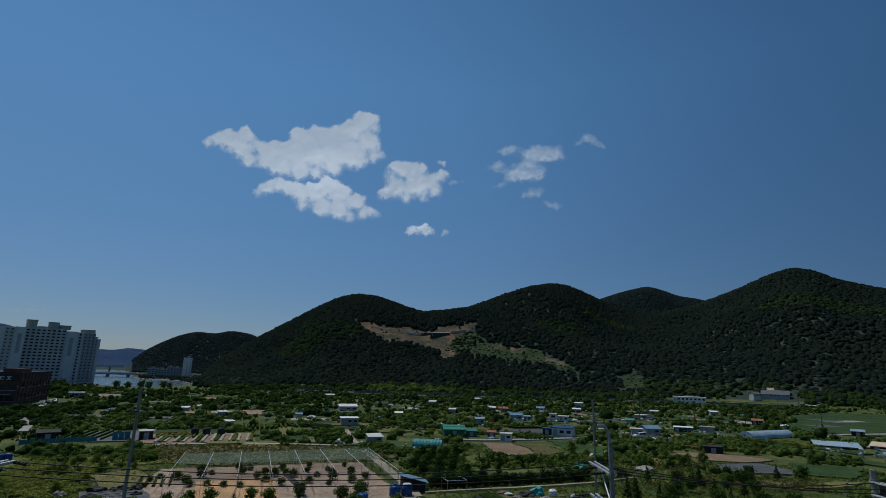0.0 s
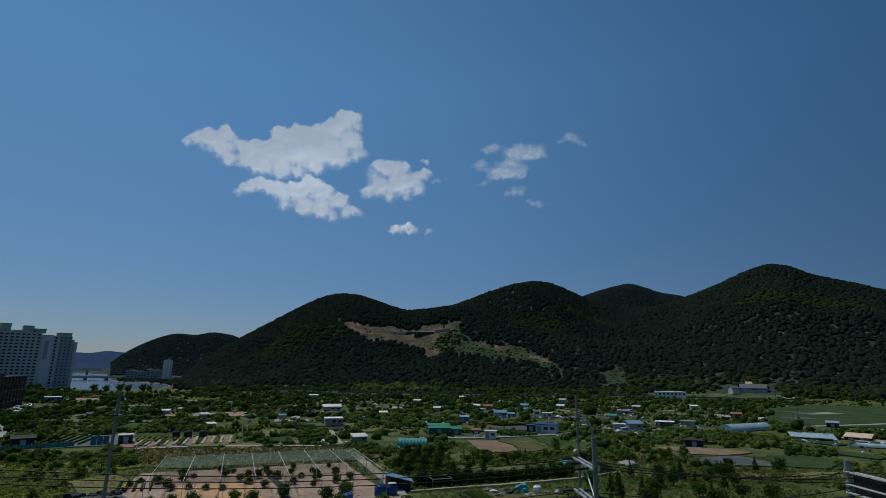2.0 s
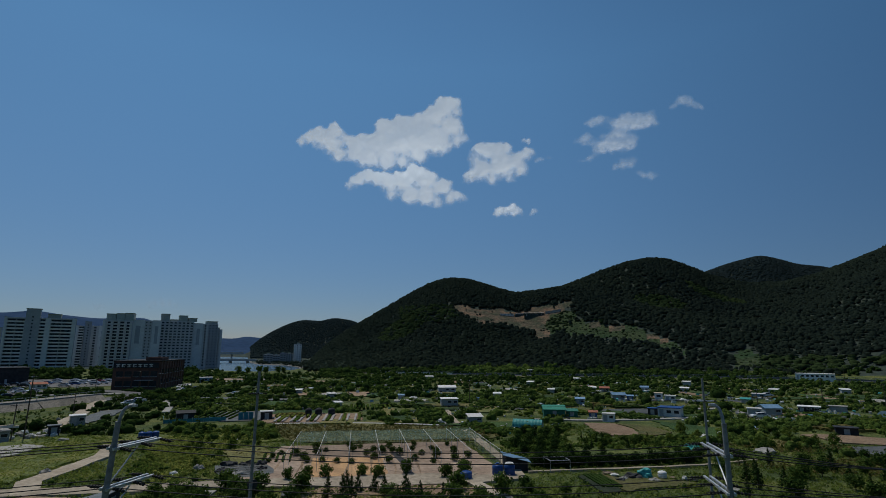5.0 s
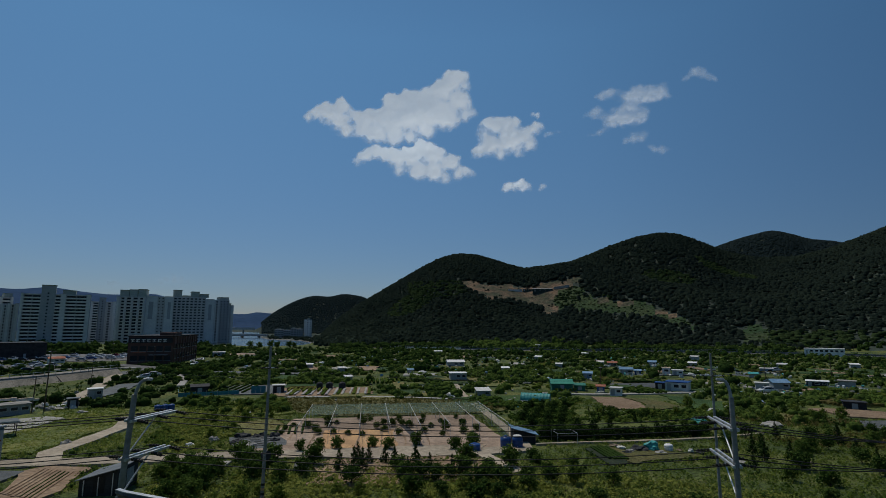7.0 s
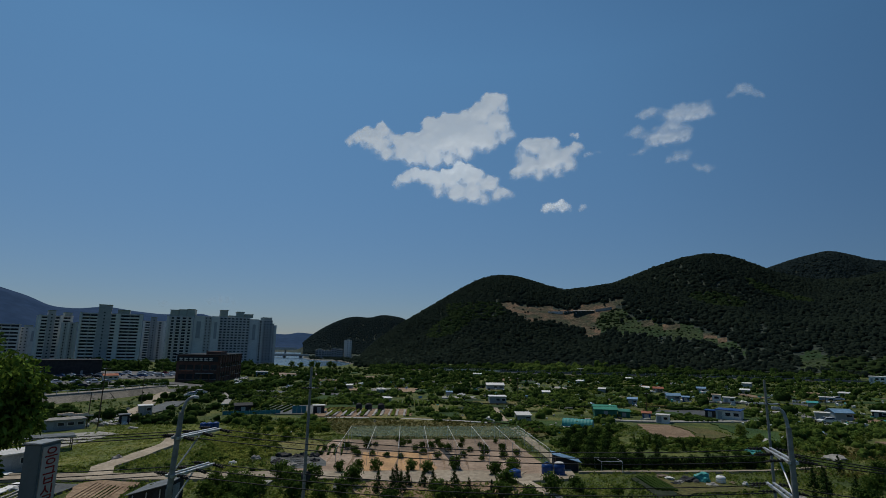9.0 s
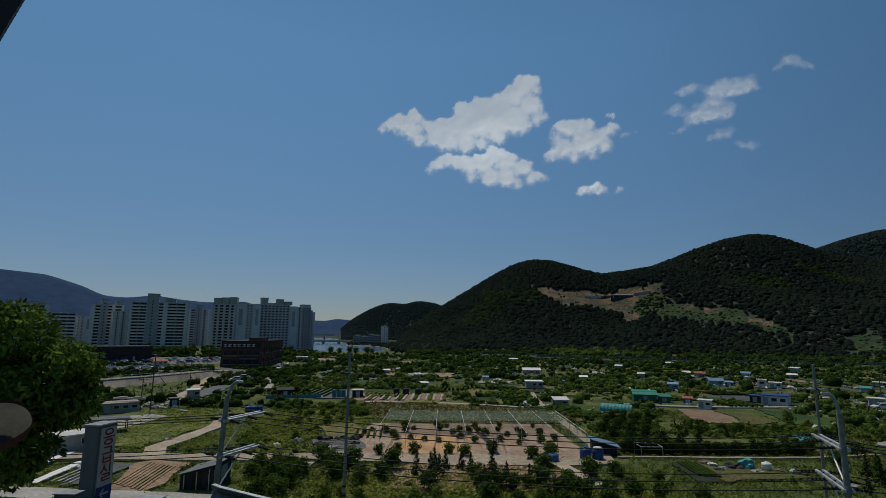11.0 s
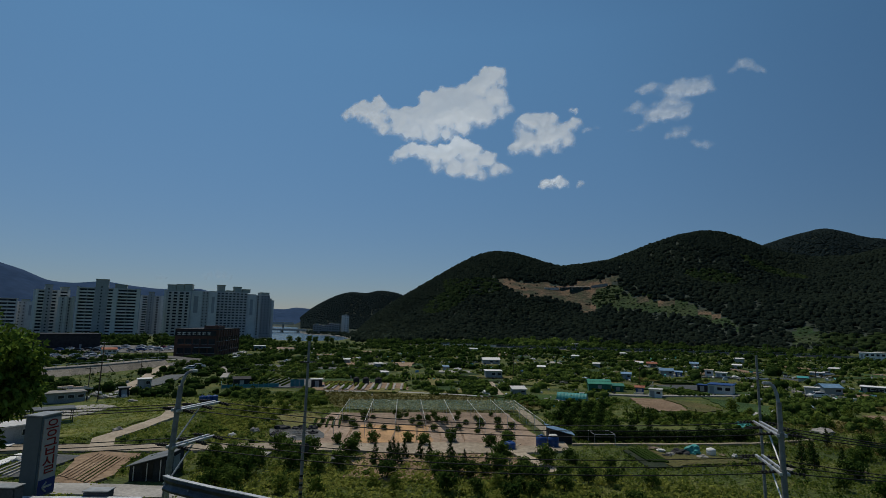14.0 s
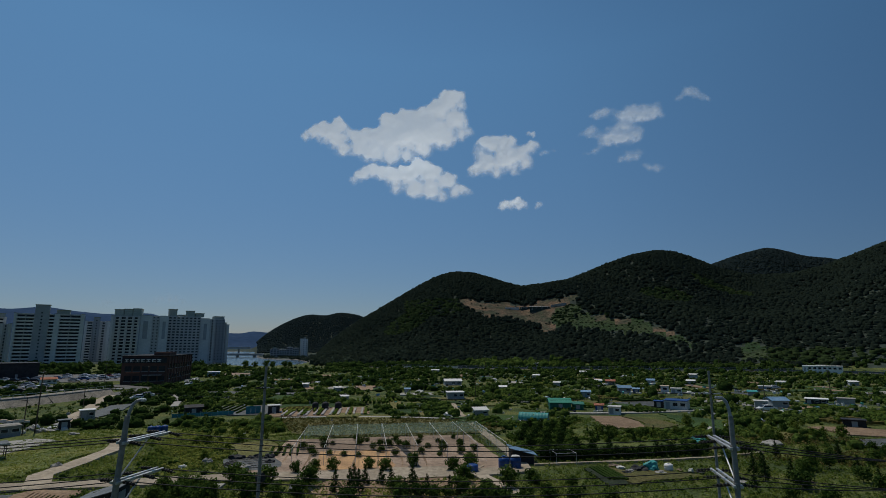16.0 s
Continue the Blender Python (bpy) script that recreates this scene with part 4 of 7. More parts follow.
# band of tall weeds along the meadow's edge
WEEDY = [(-72, 84), (-74, 95), (-64, 100), (-61, 106), (-53, 92), (-50, 80), (-45.5, 72), (-46, 66), (-45, 61), (-49, 57.5), (-55, 66), (-60, 76)]
x, y = RNG.uniform(-75, -44, 3600), RNG.uniform(57, 107, 3600)
k = inside(x, y, WEEDY) & free(x, y)
x, y = x[k], y[k]
k = wave(x, y, 4.5) > -0.15
thicket("weed_band", "tall yellow-green weeds between the plots", x[k], y[k], 0.25, 0.7, 0.85, 30, 0.26, L["sunny"])
thicket("weed_band", "tall green weeds between the plots", x[~k], y[~k], 0.3, 0.8, 0.8, 30, 0.26, L["tuft"])


def tree_model(seed, tall, radius, lobes, leaves, leaf, material, label, trunk=0.09, low=0.25, cone=False):
    """A small tree: bent tapered trunk, limbs, and a crown of many leaf sprays in uneven lobes."""
    rng = np.random.default_rng(seed)
    root = thing("tree", pose(0, 0, 0), label, "tree", "trees on the plain")
    bm = bmesh.new()
    p = Vector((0, 0, -0.2))
    tips = []
    for i in range(4):
        q = Vector((rng.uniform(-0.1, 0.1) * radius, rng.uniform(-0.1, 0.1) * radius, tall * 0.75 * (i + 1) / 4))
        rod(bm, p, q, trunk * (1 - 0.2 * i), trunk * (0.8 - 0.2 * i), 7)
        p = q
        tips.append(q.copy())
    cs, rs, hs = [], [], []
    for i in range(lobes):
        a = i * 2.4 + rng.uniform(-0.4, 0.4)
        s = (i + 0.5) / lobes
        if cone:
            rr, zz = radius * (1 - s) * 0.7, tall * (low + (0.97 - low) * s)
            size = radius * (0.62 - 0.42 * s)
        else:
            rr, zz = radius * rng.uniform(0.25, 0.7) * math.sin(math.pi * (0.25 + 0.6 * s)), tall * (low + (0.85 - low) * s)
            size = radius * rng.uniform(0.35, 0.6)
        c = Vector((math.cos(a) * rr, math.sin(a) * rr, zz))
        rod(bm, tips[min(3, int(zz / tall * 4))] * 0.85, c, trunk * 0.4, trunk * 0.12, 5)
        cs.append(c), rs.append(size), hs.append(size * rng.uniform(0.7, 1.0) * (1.3 if cone else 1))
    part("trunk", bm, M["bark"], root)
    v, f = crowns(rng, np.array(cs), np.array(rs), np.array(hs), int(leaves * 0.8), leaf, body=0.55)
    part("crown", mesh_of("crown", v, f), material, root, smooth=True)
    return root


TREES = dict(
    round=tree_model(1, 2.5, 1.3, 9, 90, 0.2, L["tree"], "small round orchard tree with dark green leaves"),
    loose=tree_model(2, 2.4, 1.45, 9, 70, 0.19, L["scrub"], "loose young tree with gaps in its crown", low=0.38),
    cone=tree_model(3, 3.0, 0.75, 11, 66, 0.25, L["hedge"], "slender young conifer standing in the grass", cone=True, low=0.1),
    bush=tree_model(4, 2.1, 1.3, 9, 92, 0.2, L["tree"], "broad dark green bush beside the track", low=0.15),
    light=tree_model(5, 2.2, 1.1, 8, 84, 0.2, L["bright"], "light yellow-green shrub in the meadow", low=0.15),
    nursery=tree_model(6, 2.5, 1.05, 9, 88, 0.2, L["hedge"], "dense dark nursery tree in a close row", low=0.03))


def plant(kind, x, y, s=1.0):
    z = float(height(np.array([x]), np.array([y]))[0])
    copy_thing(TREES[kind], pose(x, y, z + 0.02, 0, 0, RNG.uniform(0, 360)) @ Matrix.Diagonal((s, s, s * RNG.uniform(0.9, 1.12), 1)))


def grove(kind, poly, n, s0=0.8, s1=1.2, apart=1.5, anywhere=False):
    xs, ys = zip(*poly)
    got = []
    for _ in range(n * 12):
        if len(got) >= n:
            break
        x, y = RNG.uniform(min(xs), max(xs)), RNG.uniform(min(ys), max(ys))
        if not inside(np.array([x]), np.array([y]), poly)[0] or (not anywhere and not free(np.array([x]), np.array([y]))[0]):
            continue
        if any(math.hypot(x - a, y - b) < apart for a, b in got):
            continue
        got.append((x, y))
        plant(kind, x, y, RNG.uniform(s0, s1))


for a, d, sc in ((-31.2, 402, 2.0), (-30.3, 398, 1.8), (-29.2, 405, 2.1), (-28.6, 396, 1.9), (-27.4, 400, 2.0), (-26.9, 404, 1.7)):
    plant("round", math.sin(radians(a)) * d, math.cos(radians(a)) * d, sc)
# nursery block in close rows
for i in range(11):
    for j in range(15):
        x, y = -8 + j * 2.35 + i * 0.2 + RNG.uniform(-0.4, 0.4), 79.6 + i * 3.0 + j * 0.3 + RNG.uniform(-0.5, 0.5)
        if inside(np.array([x]), np.array([y]), DENSE)[0]:
            plant("nursery", x, y, RNG.uniform(0.55, 0.85))
for i in range(34):
    q = i / 33 * 3
    a, b = [(-1.2, 78.4), (4, 79.8), (11, 82.0), (23, 87.2)][int(min(q, 2.99)):][:2]
    s = q - int(min(q, 2.99))
    plant("nursery", a[0] + (b[0] - a[0]) * s + RNG.uniform(-0.2, 0.2), a[1] + (b[1] - a[1]) * s + RNG.uniform(-0.2, 0.4), RNG.uniform(0.6, 0.82))
for kind, n in (("light", 12), ("cone", 10), ("loose", 9)):
    grove(kind, [(6, 92), (19, 95), (21, 103), (9, 107), (5.5, 102)], n, 0.4, 0.65, 1.6, True)
# a row of young trees along the lane by the market
for i in range(15):
    plant("round", -128.5 + 15.4 * i / 14 + RNG.uniform(-0.4, 0.4), 144.9 + 19.0 * i / 14 + RNG.uniform(-0.4, 0.4), RNG.uniform(0.75, 1.1))
# bushes below the track
grove("bush", [(-45, 46), (-34, 46), (-36, 57), (-46, 54)], 8, 0.7, 1.1)
grove("round", [(-38, 50), (-27, 50), (-24, 61.5), (-38, 59)], 9, 0.7, 1.05)
grove("bush", [(-40, 45), (-33, 44), (-31, 50), (-40, 52)], 4, 0.8, 1.1, 2.2)
grove("light", [(-28, 46), (-8, 49), (-5, 55), (-26, 53)], 7, 0.5, 0.9, 1.9)
grove("loose", [(-10, 48), (24, 50), (26, 60), (-6, 58)], 6, 0.5, 0.8, 2.2)
grove("cone", [(-25, 55), (-10, 58), (-8, 64), (-22, 61.5)], 13, 0.6, 1.0, 1.1, True)
grove("round", [(-20, 52), (-5, 55), (-4, 66), (-16, 63)], 8, 0.6, 0.95, 1.7, True)
grove("loose", [(-24, 49), (0, 52), (4, 62), (-20, 58)], 14, 0.5, 0.9)
grove("bush", [(-8, 58), (6, 60), (4, 69), (-6, 67)], 6, 0.5, 0.85)
grove("round", [(-33, 63.5), (-8, 70.5), (-9, 74), (-34, 66.5)], 10, 0.55, 0.8, 2.2, True)
grove("loose", [(-40, 72), (-9, 77), (-15, 94), (-40, 85)], 36, 0.32, 0.6, 2.0, True)
# trees of the meadow to the right and behind
grove("loose", [(16, 62), (44, 66), (60, 100), (30, 96), (24, 84)], 16, 0.5, 0.9, 2.5)
grove("bush", [(24, 62), (60, 70), (78, 118), (34, 112)], 15, 0.5, 0.95, 2.5)
grove("light", [(14, 90), (60, 104), (96, 140), (26, 118)], 24, 0.6, 1.2, 2.0)
grove("cone", [(20, 66), (40, 70), (60, 96), (32, 92)], 12, 0.6, 1.0, 2.2)
grove("light", [(-70, 78), (-46, 68), (-44, 92), (-60, 108)], 20, 0.5, 0.9, 1.6)
x, y = scatter(420, 116, 190, -38, 36)
k = free(x, y, 2)
thicket("garden_trees", "garden trees standing between the plots", x[k][:120], y[k][:120], 0.9, 1.7, 1.1, 60, 0.16, L["tree"], lobes=4)

# rough growth on the neglected plots beside the nursery and the green tunnel
for poly, n, r0, r1, tall, key, label in (
        ([(-16.5, 110), (-8, 105), (3, 109), (7.5, 122), (1, 117), (-7, 112), (-13, 122), (-17, 126)], 230, 0.4, 1.2, 0.95, "tree", "dense dark bushes in front of the green tunnel"),
        ([(5, 95), (15, 94.5), (26, 96), (31, 116), (24.5, 108), (18, 110.5), (14.5, 105), (8, 106)], 420, 0.3, 0.8, 0.8, "tuft", "rough tall weeds on a neglected plot"),
        ([(5, 95), (15, 94.5), (26, 96), (31, 116), (24.5, 108), (18, 110.5), (14.5, 105), (8, 106)], 200, 0.4, 1.0, 0.9, "tree", "dark bushes on a neglected plot"),
        ([(-22, 147), (-5, 148), (-2, 166), (-20, 166)], 150, 0.5, 1.4, 0.9, "scrub", "garden bushes behind the green tunnel"),
        ([(-51, 82), (-44.5, 84), (-39.5, 78), (-44.8, 75.5)], 170, 0.25, 0.6, 0.6, "straw", "dry weeds on a small field corner")):
    xs, ys = zip(*poly)
    x, y = RNG.uniform(min(xs), max(xs), n * 3), RNG.uniform(min(ys), max(ys), n * 3)
    k = inside(x, y, poly)
    thicket("plot_growth", label, x[k][:n], y[k][:n], r0, r1, tall, 36, 0.2, L[key])
for ob in list(TREES.values()):
    for o in (ob, *ob.children_recursive):
        bpy.data.objects.remove(o)
# ---------------------------------------------------------------- buildings


def facing(x, y, turn=0.0, z=0.2):
    """A pose whose local x runs to the right and whose y runs away, as seen from the camera's terrace."""
    return pose(x, y, z, 0, 0, -math.degrees(math.atan2(x, y)) + turn)


def gable(w, d, h, rise, over=0.3, thick=0.12):
    bm = bmesh.new()
    pts = [(-w / 2 - over, -0.0), (0, rise), (w / 2 + over, 0.0)]
    vs = [[bm.verts.new((x, y, h + z + k)) for x, z in pts for k in (0, thick)] for y in (-over, d + over)]
    a, b = vs
    for i, j in ((0, 2), (2, 4)):
        bm.faces.new((a[i], b[i], b[j], a[j]))
        bm.faces.new((a[i + 1], a[j + 1], b[j + 1], b[i + 1]))
        bm.faces.new((a[i], a[j], a[j + 1], a[i + 1]))
        bm.faces.new((b[i], b[i + 1], b[j + 1], b[j]))
    bm.faces.new((a[0], a[1], b[1], b[0])), bm.faces.new((a[4], b[4], b[5], a[5]))
    return bm


def shell_arch(w, d, h, low=0.0, seg=12, ribs=0):
    """A barrel roof over the width w, along the depth d, with rib ridges."""
    bm = bmesh.new()
    steps = max(2, ribs * 2 + 1)
    rings = []
    for j in range(steps):
        s = 1.0 if not ribs or j % 2 == 0 else 0.965
        rings.append([bm.verts.new((-w / 2 * math.cos(math.pi * i / seg) * s, d * j / (steps - 1), low + (h - low) * math.sin(math.pi * i / seg) * s)) for i in range(seg + 1)])
    for a, b in zip(rings, rings[1:]):
        for i in range(seg):
            bm.faces.new((a[i], a[i + 1], b[i + 1], b[i]))
    for r in (rings[0][::-1], rings[-1]):
        bm.faces.new(r)
    bmesh.ops.recalc_face_normals(bm, faces=bm.faces[:])
    return bm


def house(name, label, category, x, y, w, d, h, wall, roof, shape="flat", turn=0.0, doors=1, windows=2, rise=0.9, group="", base=0.2):
    """A small building: walls, roof, door and windows with frames."""
    if category in ("shed", "house", "cabin", "barn", "container"):
        h, w = h * 0.70, w * 0.79
        d = min(d, w * 0.9)
    root = thing(name, facing(x, y, turn, base), label, category, group)
    bm = bmesh.new()
    box(bm, -w / 2, w / 2, 0, d, -0.4 if base < 1 else -2.6, h, 0.02)
    if shape == "gable":
        for xx in (-w / 2 + 0.02, w / 2 - 0.02):
            bm.faces.new([bm.verts.new((xx, 0, h)), bm.verts.new((xx, d, h)), bm.verts.new((xx, d / 2, h + rise * 0.97))])
    part("wall", bm, M[wall], root)
    if shape == "flat":
        bm = boxed(-w / 2 - 0.22, w / 2 + 0.22, -0.3, d + 0.22, h, h + 0.16, bevel=0.03)
    elif shape == "lean":
        bm = boxed(-w / 2 - 0.25, w / 2 + 0.25, -0.35, d + 0.25, h + 0.05, h + 0.16, bevel=0.02)
        bmesh.ops.rotate(bm, verts=bm.verts[:], cent=(0, 0, h), matrix=Matrix.Rotation(radians(7), 3, "X"))
    else:
        bm = gable(d, w, h, rise)
        for v in bm.verts:
            v.co = Vector((v.co.y - w / 2, v.co.x + d / 2, v.co.z))
        bmesh.ops.recalc_face_normals(bm, faces=bm.faces[:])
    part("roof", bm, M[roof], root)
    n = doors + windows
    for i in range(n):
        cx = -w / 2 + w * (i + 0.5) / n
        if i < doors:
            dw, dh = min(0.95, w / n * 0.7), min(2.0, h * 0.85)
            o = part("door", boxed(cx - dw / 2, cx + dw / 2, -0.05, 0.0, 0, dh, bevel=0.01), M["aptdark"], root)
            part("handle", boxed(cx + dw * 0.3, cx + dw * 0.38, -0.09, -0.05, dh * 0.45, dh * 0.55), M["galv"], o)
        else:
            ww, wh, wz = min(1.3, w / n * 0.62), h * 0.34, h * 0.42
            o = part("window", boxed(cx - ww / 2, cx + ww / 2, -0.04, -0.005, wz, wz + wh), M["glass"], root)
            bm = bmesh.new()
            for x0, x1, z0, z1 in ((-ww / 2 - 0.06, ww / 2 + 0.06, wz - 0.06, wz), (-ww / 2 - 0.06, ww / 2 + 0.06, wz + wh, wz + wh + 0.06), (-ww / 2 - 0.06, -ww / 2, wz, wz + wh), (ww / 2, ww / 2 + 0.06, wz, wz + wh)):
                box(bm, cx + x0, cx + x1, -0.07, -0.002, z0, z1)
            part("frame", bm, M["offwhite"], o)
    return root


def barrel(name, label, x, y, w, d, h, material, turn=0.0, ribs=6, cat="greenhouse"):
    root = thing(name, facing(x, y, turn), label, cat)
    part("cover", shell_arch(w, d, h, 0.0, 14, ribs), M[material], root, smooth=False)
    dw = min(0.9, w * 0.3)
    part("door", boxed(-dw / 2, dw / 2, -0.06, -0.004, 0, h * 0.62, bevel=0.01), M["aptdark"], root)
    bm = bmesh.new()
    for s in (-1, 1):
        rod(bm, (s * w / 2, -0.05, 0.06), (s * w / 2, d + 0.05, 0.06), 0.05)
    part("base_rail", bm, M["galv"], root)
    return root


house("farmhouse", "white farmhouse with a broad pale flat roof", "house", -26.5, 157.7, 6.2, 5, 2.7, "aptdark", "white", "flat", 6, 1, 2)
house("farmhouse", "low house with a long white sheet roof", "house", -36.4, 211, 8.5, 5, 2.2, "aptdark", "white", "gable", 8, 1, 2, 0.8)
house("cottage", "small grey cottage with a pale blue roof", "house", -14.7, 123.2, 3.9, 3.5, 1.55, "grey", "offwhite", "lean", 12, 1, 1)
house("tarpaulin_shed", "dark green shed with a brighter green sheet roof", "shed", 3.3, 138, 6.6, 5, 2.2, "green", "tealroof", "gable", 8, 1, 0, 0.9)
house("lean_to", "low dark green lean-to beside the barrel shed", "shed", 7.6, 139.3, 3.4, 4, 1.6, "green", "green", "lean", 5, 1, 0)
barrel("greenhouse", "low tunnel with pale teal ribbed cover", 0.2, 117.5, 3.0, 6.2, 1.6, "teal", 82, 9)
house("shed", "dark blue and red garden shed", "shed", 12.5, 137.2, 2.3, 2.2, 1.7, "blue", "red", "gable", 0, 1, 0, 0.4)
house("container_cabin", "white container cabin with one dark doorway", "cabin", 15.3, 131.4, 3.3, 2.4, 2.2, "white", "offwhite", "flat", -6, 1, 1)
house("shed", "blue garden shed with a pale roof", "shed", 11.9, 171.8, 3.4, 3, 2.0, "bluetin", "bluetin", "lean", 0, 1, 1)
house("shed", "low hut with a faded blue sheet roof", "shed", 26.1, 190.6, 5.2, 4, 2.0, "grey", "bluetin", "gable", 10, 1, 1, 0.7)
house("shed", "bright blue tarpaulin lean-to", "shed", 29.4, 189, 2.6, 3, 1.7, "blue", "bluetin", "lean", 0, 1, 0)
house("shed", "hut with a rusty brown roof", "shed", 25.5, 226, 4.5, 4, 1.8, "wood", "red", "gable", 4, 1, 1, 0.6)
house("shed", "teal sided hut in the gardens", "shed", 20.8, 228, 4.0, 4, 1.9, "teal", "offwhite", "lean", 4, 1, 1)
house("shed", "pale hut with a blue roof", "shed", 42.2, 233.3, 3.8, 3, 1.9, "offwhite", "bluetin", "gable", 0, 1, 1, 0.6)
house("storage_house", "pale grey block house with a dark blue flat roof", "house", 31.2, 142.6, 6.6, 5, 3.0, "offwhite", "blue", "flat", -10, 1, 2)
house("annex", "dark annex beside the grey block house", "shed", 28.2, 147.2, 2.8, 3, 2.1, "dark", "blue", "flat", -10, 1, 0)
house("cottage", "white cottage with a pale roof terrace", "house", 42.2, 189.7, 4.2, 4, 2.1, "white", "offwhite", "flat", 0, 1, 1)
house("cottage", "white annex behind the cottage", "house", 39.3, 193, 3.2, 3, 2.9, "white", "beige", "flat", 0, 0, 1)
house("shed", "pale blue-grey shed with flat roof", "shed", 75.5, 207, 5.2, 4, 1.9, "bluetin", "offwhite", "flat", 0, 1, 1)
house("cottage", "grey concrete cottage in the gardens", "house", 52.8, 148.2, 3.7, 4, 2.6, "aptdark", "offwhite", "flat", 4, 1, 1)
house("cottage", "low house with a bright blue sheet roof", "house", 59.4, 153.8, 5.3, 4.5, 2.1, "aptdark", "bluetin", "gable", 30, 1, 1, 0.8)
house("shelter", "open shelter with a white sheet roof", "shed", 71.8, 163, 6.4, 4, 1.7, "dark", "white", "flat", 0, 1, 2)
house("shed", "grey shed with a dark open front", "shed", 79.9, 165, 5.0, 3, 1.8, "grey", "concrete", "flat", 0, 2, 0)
house("long_hall", "long white single-storey hall at the hill foot", "hall", 153, 336, 18.5, 7, 2.9, "white", "white", "flat", -2, 1, 7, base=1.2)
house("temple_hall", "pale temple hall with a broad grey tiled roof", "temple", 214, 348, 15.5, 8, 1.5, "aptdark", "tile", "gable", -4, 2, 5, 2.6, base=5.0)
house("temple_lodge", "pale temple lodge with a grey roof", "temple", 203.5, 350, 5, 4, 1.5, "offwhite", "tile", "gable", 40, 1, 2, 1.4, base=5.0)
house("temple_shrine", "tall shrine with a tan roof behind the hall", "temple", 219, 360, 3.6, 4, 4.2, "wood", "beige", "gable", 10, 1, 2, 2.2, base=4)
barrel("greenhouse", "long tunnel greenhouse with pale blue film", 99.5, 158.5, 4.6, 18, 1.8, "film", 148, 10)
house("shed", "dark shed with a rusty red roof", "shed", 112.5, 195, 4.4, 4, 1.8, "dark", "red", "lean", 0, 1, 1)
house("barn", "low barn with a wide pale blue roof", "barn", 96.2, 134, 11.5, 5, 0.45, "dark", "film", "lean", 8, 1, 2)
house("barn", "low barn with a beige sheet roof", "barn", 106.6, 133.2, 6.6, 5, 0.8, "dark", "beige", "lean", -8, 1, 1)
barrel("greenhouse", "low pale blue film tunnel", 97.6, 122.4, 1.8, 9.4, 0.8, "film", -84, 6)
house("shed", "small hut with a pale teal roof by the lane", "shed", 125, 165, 4, 3, 1.6, "dark", "film", "lean", 0, 1, 0)
house("container", "black container beside the bare plot", "container", 59, 119.8, 4.6, 2.4, 1.7, "dark", "dark", "flat", 6, 1, 0)
house("warehouse", "long dark low warehouse by the parking lot", "warehouse", -256, 208, 34, 20, 7.2, "dark", "dark", "flat", 4, 2, 0)
house("site_office", "long grey shed with a pale flat roof", "shed", -94.4, 79.1, 7.8, 4, 2.3, "grey", "concrete", "flat", 8, 1, 3)
house("shed", "pale tin shed beside the track", "shed", -69.4, 52.3, 5.2, 5, 2.9, "grey", "offwhite", "flat", 22, 1, 1)
plot("yard", "pale concrete yard behind the open carport", "yard", [(-79.5, 62.5), (-78.6, 67), (-81.6, 78.4), (-86.4, 78.8), (-88.8, 75.6), (-87, 66)], M["concrete"], 0.29, 0.3)
carport = thing("carport", pose(-79.6, 58.8, 0.25, 0, 0, 54.1), "open carport with a thin flat grey roof", "shed")
part("roof", boxed(-0.3, 7.5, 0.1, 3.6, 1.95, 2.05, bevel=0.02), M["tile"], carport)
part("fascia", boxed(-0.35, 7.55, 0.04, 0.1, 1.85, 2.08), M["grey"], carport)
for px in (0, 2.4, 4.8, 7.2):
    for py in (0.25, 3.4):
        part("post", rod(bmesh.new(), (px, py, -0.2), (px, py, 1.95), 0.06, seg=8), M["dark"], carport)
house("hut", "pale hut with a flat roof by the lane", "shed", -98.4, 101.5, 3.4, 2.8, 2.6, "grey", "white", "flat", 5, 1, 1)
house("shed", "dark shed with a pale roof edge", "shed", -63.3, 118, 3.2, 3, 2.4, "dark", "offwhite", "flat", 4, 1, 0)
house("shed", "dark hut behind the blue fence", "shed", -80.4, 112.4, 4.6, 3, 2.2, "dark", "dark", "gable", 4, 1, 0, 0.5)
house("workshop", "blue-roofed workshop beside the market", "shed", -166.5, 246, 7.5, 6, 3.2, "bluetin", "white", "flat", 0, 1, 2)
wedge = thing("lean_to_shed", pose(-43.9, 44.4, 0.25, 0, 0, 17), "dark shed with a long slanting grey roof", "shed")
bm = bmesh.new()
ends = [[bm.verts.new(q) for q in ((0, yy, -0.3), (3.4, yy, -0.3), (3.4, yy, 2.1), (0, yy, 1.2))] for yy in (0, 4.2)]
bm.faces.new(ends[0]), bm.faces.new(ends[1][::-1])
for i in range(4):
    bm.faces.new((ends[0][i], ends[1][i], ends[1][(i + 1) % 4], ends[0][(i + 1) % 4]))
bmesh.ops.recalc_face_normals(bm, faces=bm.faces[:])
part("wall", bm, M["dark"], wedge)
bm = boxed(-0.3, 3.9, -0.3, 4.4, 0, 0.07, bevel=0.02)
bmesh.ops.rotate(bm, verts=bm.verts[:], cent=(0, 0, 0), matrix=Matrix.Rotation(-math.atan(0.9 / 3.4), 3, "Y"))
part("roof", bm, M["tile"], wedge, "grey corrugated roof", m=pose(0, 0, 1.24))
for i in range(2):
    part("side_panel", boxed(3.41, 3.46, 0.2 + i * 1.6, 1.6 + i * 1.6, 0.2, 1.7, bevel=0.01), M["grey"], wedge)
for i in range(3):
    part("post", boxed(0.4 + i * 1.3, 0.48 + i * 1.3, -0.1, -0.02, -0.2, 1.2 + i * 0.3), M["galv"], wedge)
